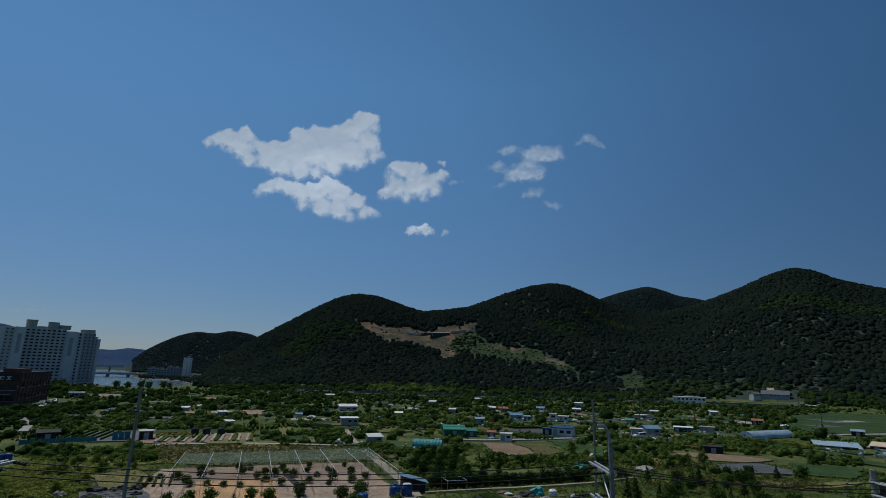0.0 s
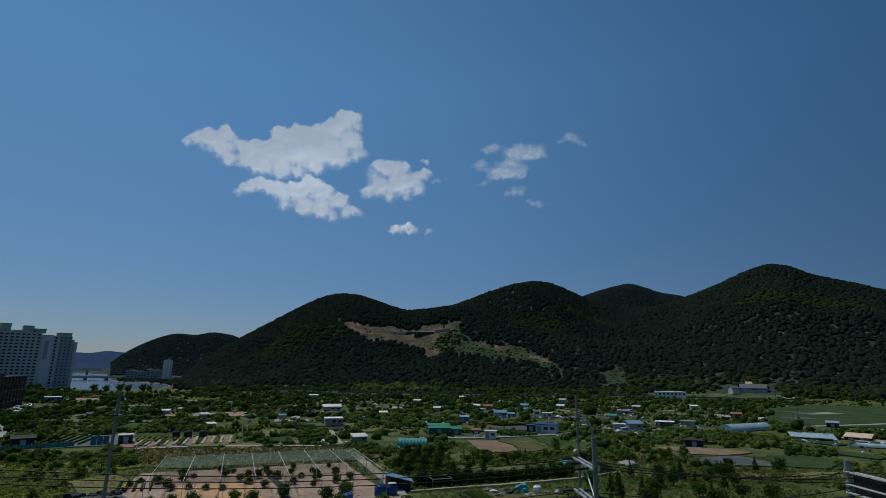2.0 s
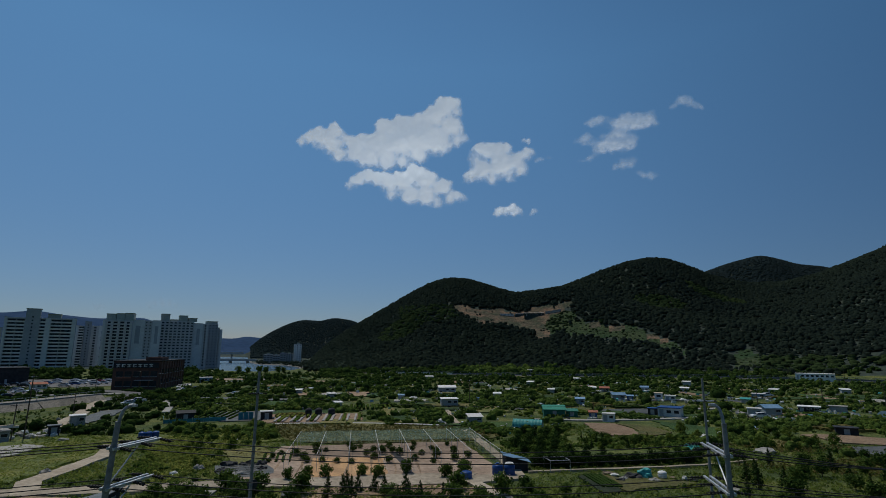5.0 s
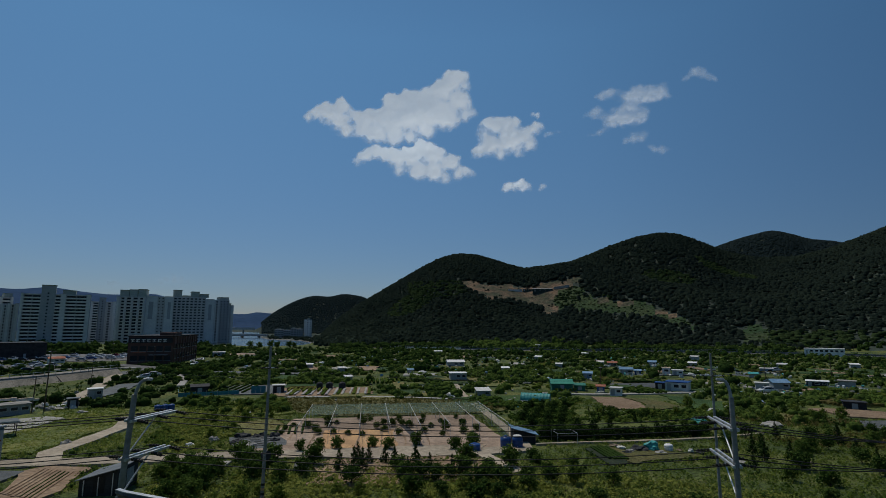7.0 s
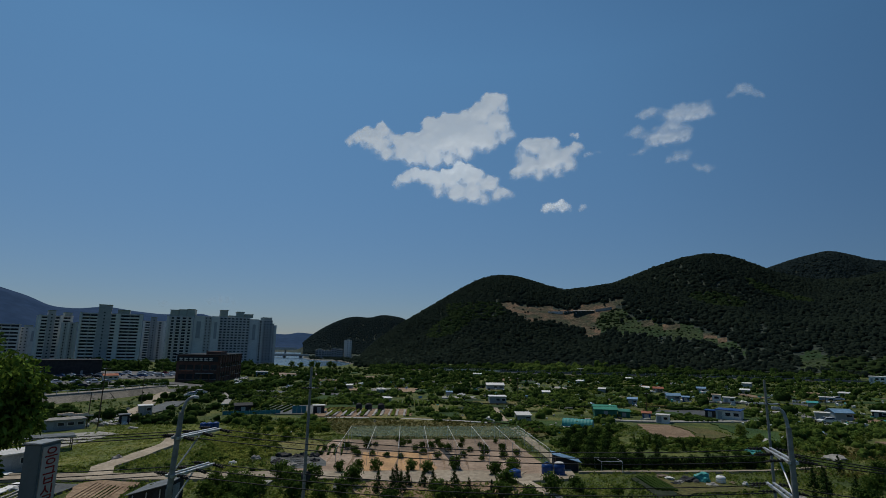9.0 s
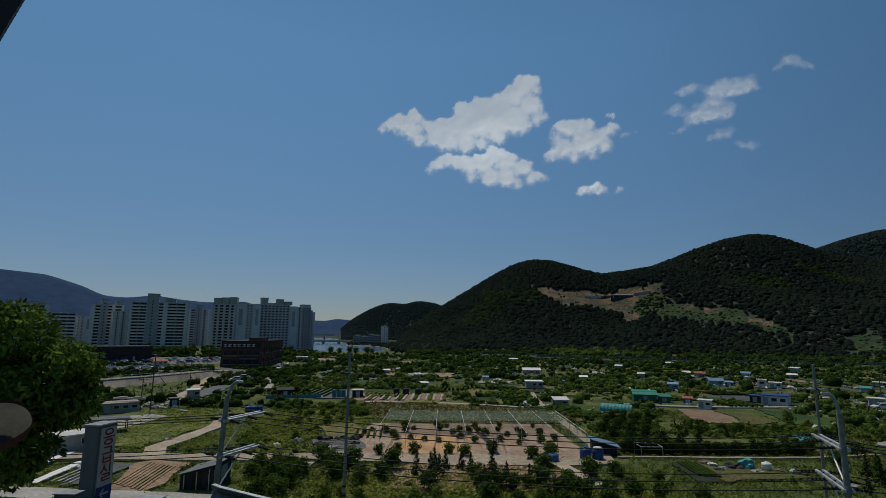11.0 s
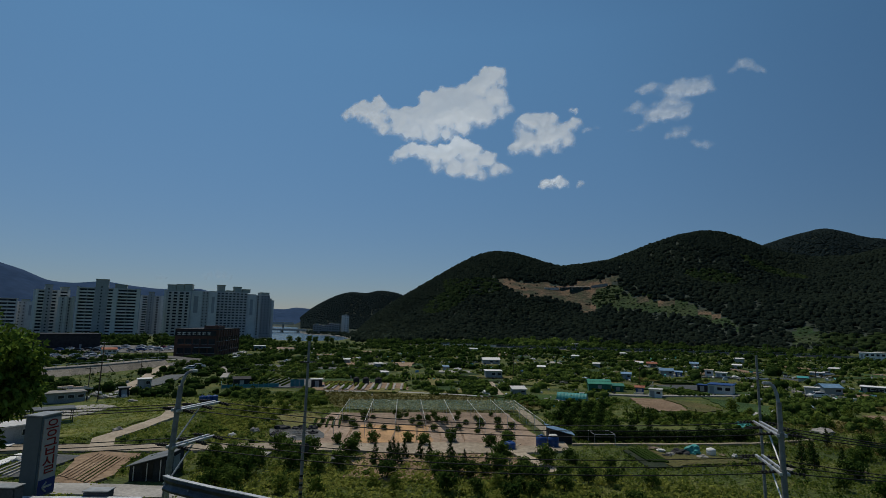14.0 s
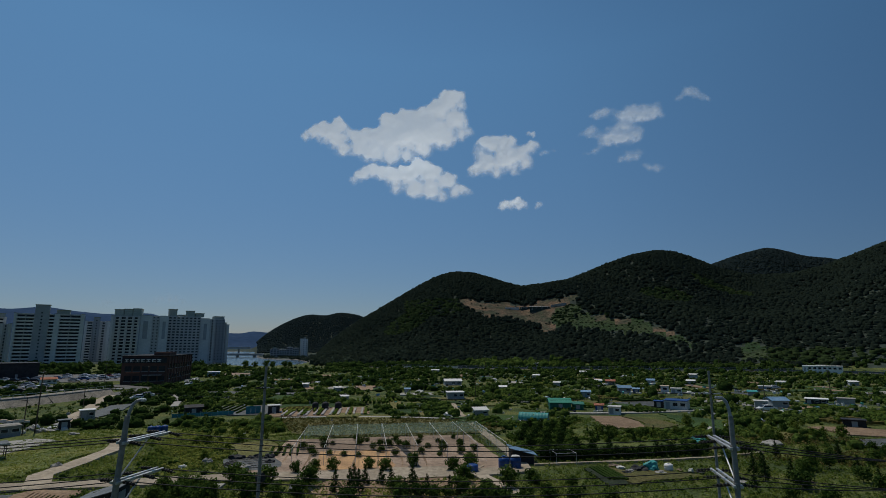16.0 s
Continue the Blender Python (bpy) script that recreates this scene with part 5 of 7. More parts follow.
part("doorway", boxed(1.3, 2.3, -0.04, -0.005, 0, 1.6), M["black"], wedge)
for x, y, w, h, r in ((-58, 150, 3.2, 1.6, "white"), (-70, 175, 4, 2.2, "offwhite"), (-46, 176, 3, 1.9, "bluetin"), (-15, 190, 4, 2.0, "white"), (4, 215, 4, 2.0, "offwhite"), (58, 235, 5, 2.0, "white"), (64, 186, 4, 1.8, "teal"),
                      (90, 232, 5, 2.2, "offwhite"), (120, 240, 5, 2.0, "white"), (-90, 190, 4, 2.0, "white"), (-5, 262, 5, 2.3, "white"), (70, 280, 6, 2.4, "offwhite"), (-62, 300, 7, 2.6, "white"), (20, 300, 6, 2.4, "white")):
    house("shed", "small garden hut with a pale sheet roof", "shed", x, y, w * 0.8, 2.4, h * 0.85, "aptdark", r, "lean", RNG.uniform(-20, 20), 1, 0, group="garden huts")
house("hut", "small white-roofed hut at the edge of the wood", "hut", -5.9, 392, 7, 4, 2.4, "aptdark", "white", "flat", 0, 1, 2, base=0.6)
# long dark-roofed sheds on the cleared hillside terrace
for a, el, w, tall in ((-3.35, 3.78, 16, 1.3), (-2.0, 3.74, 10.5, 2.0), (-0.43, 3.66, 22, 3.0)):
    ds = np.arange(560, 660, 1.0)
    zs = height(np.sin(radians(a)) * ds, np.cos(radians(a)) * ds)
    d = float(np.interp(el, np.degrees(np.arctan2(zs - 16, ds)), ds))
    zz = float(np.interp(d, ds, zs))
    o = house("hillside_shed", "long dark green shed with a pale roof edge", "hall", math.sin(radians(a)) * d, math.cos(radians(a)) * d, w, 2 + tall * 0.7, tall, "offwhite" if tall < 2 else "hillgreen", "white", "flat", 0, 1, 3, 0.9, base=zz + 0.9)
    if w > 20:
        bm = boxed(-w / 2 - 0.4, w / 2 + 0.4, 0, 3.2, 0, 0.2, bevel=0.03)
        bmesh.ops.rotate(bm, verts=bm.verts[:], cent=(0, 0, 0), matrix=Matrix.Rotation(radians(12), 3, "X"))
        part("upper_roof", bm, M["concrete"], o, "pale slanting roof sheet", m=pose(0, -0.6, tall + 0.1))
pale = thing("retaining_wall", facing(16.6, 600, 0, float(height(np.array([16.6]), np.array([600.0]))[0])), "pale concrete retaining wall beside the hillside sheds", "wall")
for i in range(6):
    part("panel", boxed(-8.7 + i * 2.9, -5.84 + i * 2.9, -0.25, 0.25, -2.5, 1.5 + i * 0.42, bevel=0.02), M["concrete"], pale)


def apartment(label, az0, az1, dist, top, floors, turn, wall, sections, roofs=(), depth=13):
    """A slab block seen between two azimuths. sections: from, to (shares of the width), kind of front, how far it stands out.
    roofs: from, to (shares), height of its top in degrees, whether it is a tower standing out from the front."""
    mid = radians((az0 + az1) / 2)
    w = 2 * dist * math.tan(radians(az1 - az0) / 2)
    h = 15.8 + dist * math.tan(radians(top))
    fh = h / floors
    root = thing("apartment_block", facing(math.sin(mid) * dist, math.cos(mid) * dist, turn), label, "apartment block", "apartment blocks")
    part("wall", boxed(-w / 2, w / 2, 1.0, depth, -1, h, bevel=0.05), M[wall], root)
    for s0, s1, front, out in sections:
        x0, x1 = -w / 2 + s0 * w, -w / 2 + s1 * w
        sw = x1 - x0
        if front == "blank":
            o = part("wall_strip", boxed(x0, x1, -out, 1.02, -1, h + 0.9, bevel=0.05), M["aptfin"], root, "pale blank wall strip")
            part("coping", boxed(x0 - 0.1, x1 + 0.1, -out - 0.1, 1.1, h + 0.9, h + 1.2), M["aptdark"], o)
            if sw > 6:
                part("painted_panel", boxed(x0 + sw * 0.34, x1 - sw * 0.3, -out - 0.04, -out + 0.01, h * 0.52, h * 0.9), M["aptdark"], o, "faded grey emblem painted on the gable")
            continue
        bay = {"bands": 7.0, "deep": 4.6, "grid": 3.5, "slit": 3.2}[front]
        n = max(1, round(sw / bay))
        bw = sw / n
        tall = fh * {"bands": 0.54, "deep": 0.58, "grid": 0.46, "slit": 0.36}[front]
        wide = bw * {"bands": 0.97, "deep": 0.66, "grid": 0.6, "slit": 0.36}[front]
        set_back = {"bands": 0.55, "deep": 0.8, "grid": 0.0, "slit": 0.0}[front]
        if front in ("grid", "slit"):
            part("front", boxed(x0, x1, -out + 0.1, 1.02, -1, h + 0.3, bevel=0.04), M[wall], root)
        pane = bpy.data.meshes.new("window")
        face = 0.95 if set_back else -out + 0.06
        bm = boxed(-wide / 2, wide / 2, face, face + 0.1, fh - tall - 0.3, fh - 0.3)
        bm.to_mesh(pane), bm.free()
        pane.materials.append(M["glass"])
        rail = bpy.data.meshes.new("balcony")
        bm = boxed(-bw / 2 * 0.985, bw / 2 * 0.985, -out + 0.1, 1.0, -0.3, fh - tall - 0.3)
        bm.to_mesh(rail), bm.free()
        rail.materials.append(M["aptfin" if front == "bands" else wall])
        for k in range(floors):
            for i in range(n):
                m = pose(x0 + (i + 0.5) * bw, 0, k * fh)
                part("window", pane, None, root, m=m)
                if set_back:
                    part("balcony", rail, None, root, m=m)
        if set_back:
            for i in range(n + 1):
                half = 0.2 if front == "bands" else bw * 0.17
                cx = min(max(x0 + i * bw, x0 + half), x1 - half)
                part("pier", boxed(cx - half, cx + half, -out + 0.25, 1.02, -1, h + 0.4), M[wall], root)
    part("parapet", boxed(-w / 2 - 0.1, w / 2 + 0.1, 0.4, depth + 0.2, h, h + 0.8, bevel=0.05), M["apt"], root)
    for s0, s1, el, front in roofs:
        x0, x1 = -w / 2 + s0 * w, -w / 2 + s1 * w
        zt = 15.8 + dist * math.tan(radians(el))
        y0, y1 = (-1.2, 5.5) if front else (2.2, depth - 1)
        o = part("lift_tower" if front else "roof_box", boxed(x0, x1, y0, y1, -1 if front else h + 0.8, zt - 0.5, bevel=0.05), M["aptdark" if front else "aptbox"], root)
        part("cornice", boxed(x0 - 0.3, x1 + 0.3, y0 - 0.3, y1 + 0.3, zt - 0.5, zt, bevel=0.05), M["aptroof"], o)
        if front:
            slit = bpy.data.meshes.new("stair_window")
            bm = boxed(-0.55, 0.55, y0 - 0.06, y0 + 0.02, 0.9, 1.9)
            bm.to_mesh(slit), bm.free()
            slit.materials.append(M["glass"])
            for k in range(floors + 1):
                part("stair_window", slit, None, o, m=pose((x0 + x1) / 2, 0, k * fh))
    return root


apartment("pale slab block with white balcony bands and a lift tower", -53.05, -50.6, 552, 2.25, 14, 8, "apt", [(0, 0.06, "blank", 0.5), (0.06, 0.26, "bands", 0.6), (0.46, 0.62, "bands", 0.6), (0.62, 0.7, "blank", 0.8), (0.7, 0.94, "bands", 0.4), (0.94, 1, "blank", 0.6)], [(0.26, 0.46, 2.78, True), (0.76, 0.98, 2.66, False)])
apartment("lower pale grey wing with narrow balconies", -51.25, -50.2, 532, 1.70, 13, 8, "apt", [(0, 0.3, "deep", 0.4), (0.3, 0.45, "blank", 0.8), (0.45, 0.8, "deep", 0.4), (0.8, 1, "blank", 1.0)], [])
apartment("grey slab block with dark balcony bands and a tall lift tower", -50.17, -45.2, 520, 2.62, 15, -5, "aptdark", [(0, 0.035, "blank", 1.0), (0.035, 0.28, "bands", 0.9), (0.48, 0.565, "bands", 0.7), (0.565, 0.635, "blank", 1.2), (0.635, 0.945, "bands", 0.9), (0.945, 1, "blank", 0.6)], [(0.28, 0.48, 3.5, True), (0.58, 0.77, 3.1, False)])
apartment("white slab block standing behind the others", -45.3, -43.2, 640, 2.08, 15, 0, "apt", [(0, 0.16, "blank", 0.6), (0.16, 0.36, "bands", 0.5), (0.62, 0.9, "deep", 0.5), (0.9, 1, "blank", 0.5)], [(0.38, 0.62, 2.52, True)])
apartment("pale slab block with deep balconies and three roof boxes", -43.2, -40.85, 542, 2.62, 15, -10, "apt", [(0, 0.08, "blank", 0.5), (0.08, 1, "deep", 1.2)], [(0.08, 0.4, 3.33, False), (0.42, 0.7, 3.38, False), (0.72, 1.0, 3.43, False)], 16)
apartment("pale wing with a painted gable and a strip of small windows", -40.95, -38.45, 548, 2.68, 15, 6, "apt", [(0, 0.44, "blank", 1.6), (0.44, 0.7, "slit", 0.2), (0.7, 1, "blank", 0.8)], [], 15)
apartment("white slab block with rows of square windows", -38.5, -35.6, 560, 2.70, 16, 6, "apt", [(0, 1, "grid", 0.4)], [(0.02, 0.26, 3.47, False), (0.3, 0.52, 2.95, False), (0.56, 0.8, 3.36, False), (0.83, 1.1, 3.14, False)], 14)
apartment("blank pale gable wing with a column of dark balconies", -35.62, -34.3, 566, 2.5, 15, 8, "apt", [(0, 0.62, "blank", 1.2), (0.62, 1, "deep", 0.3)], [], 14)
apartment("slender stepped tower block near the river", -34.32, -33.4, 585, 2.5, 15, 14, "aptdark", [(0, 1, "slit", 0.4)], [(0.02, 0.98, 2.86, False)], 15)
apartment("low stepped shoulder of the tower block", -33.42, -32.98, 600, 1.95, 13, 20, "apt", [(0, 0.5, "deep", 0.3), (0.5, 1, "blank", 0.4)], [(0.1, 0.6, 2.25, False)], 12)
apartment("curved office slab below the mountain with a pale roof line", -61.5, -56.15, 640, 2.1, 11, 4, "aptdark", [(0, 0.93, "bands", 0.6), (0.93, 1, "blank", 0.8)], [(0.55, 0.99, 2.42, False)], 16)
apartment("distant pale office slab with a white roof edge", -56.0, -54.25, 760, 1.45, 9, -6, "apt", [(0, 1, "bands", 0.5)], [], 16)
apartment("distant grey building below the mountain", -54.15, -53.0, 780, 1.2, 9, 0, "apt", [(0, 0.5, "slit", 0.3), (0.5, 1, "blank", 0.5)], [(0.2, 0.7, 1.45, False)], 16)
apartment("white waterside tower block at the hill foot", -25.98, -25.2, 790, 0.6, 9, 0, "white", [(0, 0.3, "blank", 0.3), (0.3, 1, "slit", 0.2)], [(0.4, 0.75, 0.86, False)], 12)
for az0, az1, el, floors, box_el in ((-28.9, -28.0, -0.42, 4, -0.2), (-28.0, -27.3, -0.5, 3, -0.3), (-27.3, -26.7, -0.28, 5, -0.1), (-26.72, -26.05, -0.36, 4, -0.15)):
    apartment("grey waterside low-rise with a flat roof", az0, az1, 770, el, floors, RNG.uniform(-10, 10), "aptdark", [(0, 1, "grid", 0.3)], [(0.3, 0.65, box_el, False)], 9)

# ---- market building of dark red brick
market = thing("market_building", pose(-156, 198.5, 0.2, 0, 0, 24.4), "dark red brick market building with a sign band", "store")
part("wall", boxed(-17.5, 0, 0, 44, -0.5, 11.2, bevel=0.06), M["brick"], market)
part("parapet", boxed(-17.8, 0.3, -0.3, 44.3, 11.2, 11.6, bevel=0.05), M["dark"], market)
part("roof_room", boxed(-6.5, -0.4, 3, 14, 11.6, 12.9, bevel=0.05), M["brick"], market)
band = part("sign_band", boxed(-17.3, -0.5, -0.35, -0.02, 8.6, 10.7, bevel=0.03), M["dark"], market, "dark sign band with pale letter blocks")
for i in range(7):
    x = -16.4 + i * 2.05
    bm = bmesh.new()
    box(bm, x, x + 1.4, -0.43, -0.35, 9.75, 10.1)
    box(bm, x + (0.1 if i % 2 else 0.5), x + (0.5 if i % 2 else 0.9), -0.43, -0.35, 9.1, 9.75)
    box(bm, x, x + 1.4, -0.43, -0.35, 8.95, 9.15)
    part("letter_block", bm, M["offwhite"], band)
for k in range(2):
    for i in range(5):
        x = -16.2 + i * 3.2
        o = part("window", boxed(x, x + 2.5, -0.06, -0.01, 1.2 + k * 3.9, 3.3 + k * 3.9), M["glass"], market)
        part("sill", boxed(x - 0.1, x + 2.6, -0.22, -0.02, 1.05 + k * 3.9, 1.2 + k * 3.9), M["aptdark"], o)
    for i in range(9):
        y = 3 + i * 4.5
        o = part("window", boxed(0.01, 0.06, y, y + 2.8, 2.0 + k * 4.1, 3.9 + k * 4.1), M["glass"], market)
        part("sill", boxed(0.02, 0.2, y - 0.1, y + 2.9, 1.85 + k * 4.1, 2.0 + k * 4.1), M["aptdark"], o)
for i in range(10):
    part("pilaster", boxed(0.0, 0.35, 0.6 + i * 4.6, 1.2 + i * 4.6, -0.4, 11.1, bevel=0.02), M["brick"], market)
part("awning", boxed(-9, -2, -1.6, -0.02, 3.5, 3.75, bevel=0.03), M["aptdark"], market)
part("banner", boxed(-15.5, -10.5, -0.12, -0.065, 4.4, 5.1), M["red"], market)


def long_bridge(name, label, a0, a1, d0, d1, z, wide, tall, step, material):
    p = Vector((math.sin(radians(a0)) * d0, math.cos(radians(a0)) * d0, 0))
    q = Vector((math.sin(radians(a1)) * d1, math.cos(radians(a1)) * d1, 0))
    root = thing(name, Matrix.Translation(p) @ pose(0, 0, 0, 0, 0, math.degrees(math.atan2(q.y - p.y, q.x - p.x))), label, "bridge")
    n = (q - p).length
    part("deck", boxed(0, n, -wide / 2, wide / 2, z, z + tall, bevel=0.1), M[material], root)
    for s in (-1, 1):
        part("railing", boxed(0, n, s * wide / 2 - 0.15, s * wide / 2 + 0.15, z + tall, z + tall + 1.1), M["apt"], root)
    for i in range(int(n / step) + 1):
        part("pier", boxed(i * step - 1, i * step + 1, -wide / 2 + 1, wide / 2 - 1, -3, z, bevel=0.1), M["concrete"], root)


long_bridge("river_bridge", "low dark bridge over the river on piers", -33.6, -29.6, 820, 800, 1.6, 9, 1.6, 24, "aptdark")
long_bridge("weir_bridge", "distant pale weir with a flat roadway", -34.5, -30.9, 1300, 1320, 7, 10, 4.0, 30, "offwhite")

# ---- raised road with a concrete wall and railing
WALL = [(-178, 60), (-158, 80), (-146, 95), (-140, 110), (-138.3, 128), (-140, 152)]
viaduct = thing("raised_road", pose(0, 0, 0), "pale concrete retaining wall carrying a road and railing", "retaining wall", kind="structure")
for (x0, y0), (x1, y1) in zip(WALL, WALL[1:]):
    n = math.hypot(x1 - x0, y1 - y0)
    m = pose(x0, y0, 0.1, 0, 0, math.degrees(math.atan2(y1 - y0, x1 - x0)))
    k = max(1, round(n / 6))
    for i in range(k):
        bm = boxed(n * i / k + 0.02, n * (i + 1) / k - 0.02, -0.2, 0.2, -0.5, 1.9, bevel=0.02)
        for v in bm.verts:
            v.co.y += (v.co.z - 1.9) * 1.2
        part("wall_panel", bm, M["revet"], viaduct, m=m)
    part("coping", boxed(0, n, -0.3, 0.32, 1.9, 2.1, bevel=0.03), M["concrete"], viaduct, m=m)
    part("handrail", boxed(0, n, -0.04, 0.04, 2.9, 3.0), M["galv"], viaduct, m=m)
    for i in range(int(n / 3)):
        part("rail_post", boxed(i * 3, i * 3 + 0.12, -0.06, 0.06, 2.1, 2.95), M["galv"], viaduct, m=m)
    part("roadway", boxed(0, n, 0.2, 6.5, -0.4, 1.86), M["revet"], viaduct, m=m)
# ---- parked cars
PAINT = [mat("white car paint", (0.72, 0.72, 0.72), (0.76, 0.76, 0.76), 3, 0.25, 0, vary=0.03), mat("silver car paint", (0.42, 0.43, 0.45), (0.47, 0.48, 0.5), 3, 0.3, 0, metal=0.5, vary=0.05),
         mat("black car paint", (0.015, 0.016, 0.018), (0.02, 0.021, 0.024), 3, 0.2, 0, vary=0.1), mat("blue car paint", (0.03, 0.07, 0.2), (0.04, 0.09, 0.24), 3, 0.25, 0, vary=0.1), mat("red car paint", (0.28, 0.03, 0.03), (0.33, 0.04, 0.035), 3, 0.25, 0, vary=0.1)]


def car_model(paint, label):
    root = thing("car", pose(0, 0, 0), label, "car", "parked cars")
    bm = bmesh.new()
    prof = [(-2.2, 0.35), (-2.25, 0.75), (-1.5, 0.92), (-0.85, 1.42), (0.75, 1.45), (1.55, 0.98), (2.2, 0.85), (2.25, 0.35)]
    rings = [[bm.verts.new((x, s * (0.86 if z < 1 else 0.68), z)) for x, z in prof] for s in (-1, 1)]
    for i in range(len(prof)):
        j = (i + 1) % len(prof)
        bm.faces.new((rings[0][i], rings[0][j], rings[1][j], rings[1][i]))
    bm.faces.new(rings[0][::-1]), bm.faces.new(rings[1])
    bmesh.ops.recalc_face_normals(bm, faces=bm.faces[:])
    bmesh.ops.bevel(bm, geom=bm.edges[:], offset=0.06, segments=2, affect="EDGES")
    part("body", bm, paint, root)
    for s in (-1, 1):
        bm = bmesh.new()
        vs = [bm.verts.new((x, s * y, z)) for x, y, z in ((-1.25, 0.84, 1.0), (-0.78, 0.73, 1.36), (0.68, 0.73, 1.38), (1.3, 0.84, 1.02))]
        bm.faces.new(vs)
        r = bmesh.ops.extrude_face_region(bm, geom=bm.faces[:])
        bmesh.ops.translate(bm, verts=[v for v in r["geom"] if isinstance(v, bmesh.types.BMVert)], vec=(0, s * 0.03, 0))
        part("side_window", bm, M["glass"], root)
    for x0, z0, x1, z1, nm in ((-1.46, 0.98, -0.92, 1.39, "rear_window"), (0.82, 1.4, 1.5, 1.02, "windscreen")):
        bm = bmesh.new()
        vs = [bm.verts.new(v) for v in ((x0, -0.66, z0 + 0.02), (x0, 0.66, z0 + 0.02), (x1, 0.62, z1 + 0.02), (x1, -0.62, z1 + 0.02))]
        bm.faces.new(vs)
        r = bmesh.ops.extrude_face_region(bm, geom=bm.faces[:])
        bmesh.ops.translate(bm, verts=[v for v in r["geom"] if isinstance(v, bmesh.types.BMVert)], vec=(0.02 if x0 > 0 else -0.02, 0, 0.03))
        part(nm, bm, M["glass"], root)
    for x in (-1.4, 1.4):
        for s in (-1, 1):
            o = part("wheel", rod(bmesh.new(), (x, s * 0.66, 0.33), (x, s * 0.88, 0.33), 0.33, seg=14), M["black"], root)
            part("rim", rod(bmesh.new(), (x, s * 0.88, 0.33), (x, s * 0.9, 0.33), 0.2, seg=10), M["galv"], o)
    for s in (-1, 1):
        part("headlight", boxed(2.2, 2.27, s * 0.6 - 0.16, s * 0.6 + 0.16, 0.62, 0.76), M["white"], root)
    return root


CARS = [car_model(p, l) for p, l in zip(PAINT, ("white car parked in the asphalt lot", "silver car parked in the asphalt lot", "black car parked in the asphalt lot", "dark blue car parked in the asphalt lot", "red car parked in the asphalt lot"))]
for i in range(6):
    for j in range(11):
        if RNG.random() < 0.1:
            continue
        x, y = -282 + j * 7.6 + i * 5.0 + RNG.uniform(-0.8, 0.8), 176 + j * 2.7 + i * 10.5 + RNG.uniform(-0.8, 0.8)
        if not inside(np.array([x]), np.array([y]), [(-290, 170), (-200, 200), (-178, 222), (-215, 262), (-290, 240)])[0] or math.hypot(x + 256, y - 215) < 22:
            continue
        w = min(4, int(RNG.random() ** 1.7 * 5))
        copy_thing(CARS[w], pose(x, y, 0.27, 0, 0, 20 + 180 * int(RNG.random() < 0.5) + RNG.uniform(-4, 4)))
for i, (x, y, r) in enumerate(((-150, 204, 110), (-151, 209, 112), (-153, 214, 114), (-139, 190, 100), (-137, 196, 95), (-196, 140, 60), (-189, 150, 70), (-178, 136, 45), (-206, 150, 50), (-122, 147, 45), (-118, 139, 50),
                               (-200, 176, 30), (-214, 166, 20), (-226, 158, 25), (-190, 168, 80), (-196, 166, 80), (-203, 163, 78), (-209, 158, 80), (-199, 154, 70), (-188, 172, 82), (-232, 150, 30), (-240, 146, 25), (-174, 150, 60), (52, 143, 10), (66, 215, 40), (80, 212, 0))):
    copy_thing(CARS[(0, 0, 1, 0, 2, 0, 1, 0, 3)[i % 9]], pose(x, y, 0.3, 0, 0, r))
for ob in CARS:
    for o in (ob, *ob.children_recursive):
        bpy.data.objects.remove(o)
house("kiosk", "small pink roofed kiosk at the parking lot", "shed", -205, 190, 7, 4, 2.4, "offwhite", "red", "gable", 8, 1, 2, 0.8)

# ---- long low wall with a railing at the hill foot, and a white sail sheet by the road
foot_wall = thing("foot_wall", pose(0, 0, 0), "long low concrete wall with a railing along the foot road", "wall", kind="structure")
LINE = [(-120, 378), (-60, 367), (10, 363), (60, 365), (110, 363), (162, 347), (221, 312)]
for (x0, y0), (x1, y1) in zip(LINE, LINE[1:]):
    n = math.hypot(x1 - x0, y1 - y0)
    m = pose(x0, y0, 0.2, 0, 0, math.degrees(math.atan2(y1 - y0, x1 - x0)))
    part("parapet", boxed(0, n, 0, 0.4, -0.4, 1.1, bevel=0.04), M["offwhite" if x0 < -100 else "tile"], foot_wall, m=m)
    part("handrail", boxed(0, n, 0.15, 0.25, 1.75, 1.87), M["pole"], foot_wall, m=m)
    for i in range(int(n / 6)):
        part("post", boxed(i * 6, i * 6 + 0.14, 0.13, 0.27, 1.1, 1.8), M["galv"], foot_wall, m=m)
sail = thing("sail_canopy", facing(213, 313, 0, 0.3) @ Matrix.Diagonal((0.55, 0.6, 0.6, 1)), "white stretched canopy on posts beside the road", "canopy")
bm = bmesh.new()
g0 = [[bm.verts.new((-7 + 14 * i / 8, 6 * j / 3, 2.2 + abs(i - 4) * 0.45 - 0.35 * (1 - abs(j - 1.5) / 1.5))) for j in range(4)] for i in range(9)]
for i in range(8):
    for j in range(3):
        bm.faces.new((g0[i][j], g0[i + 1][j], g0[i + 1][j + 1], g0[i][j + 1]))
r = bmesh.ops.extrude_face_region(bm, geom=bm.faces[:])
bmesh.ops.translate(bm, verts=[q for q in r["geom"] if isinstance(q, bmesh.types.BMVert)], vec=(0, 0, 0.08))
part("canopy", bm, M["white"], sail)
for px in (-6.8, 0, 6.8):
    part("post", rod(bmesh.new(), (px, 3, -0.5), (px, 3, 2.2 + abs(px) * 0.24), 0.09, seg=8), M["galv"], sail)
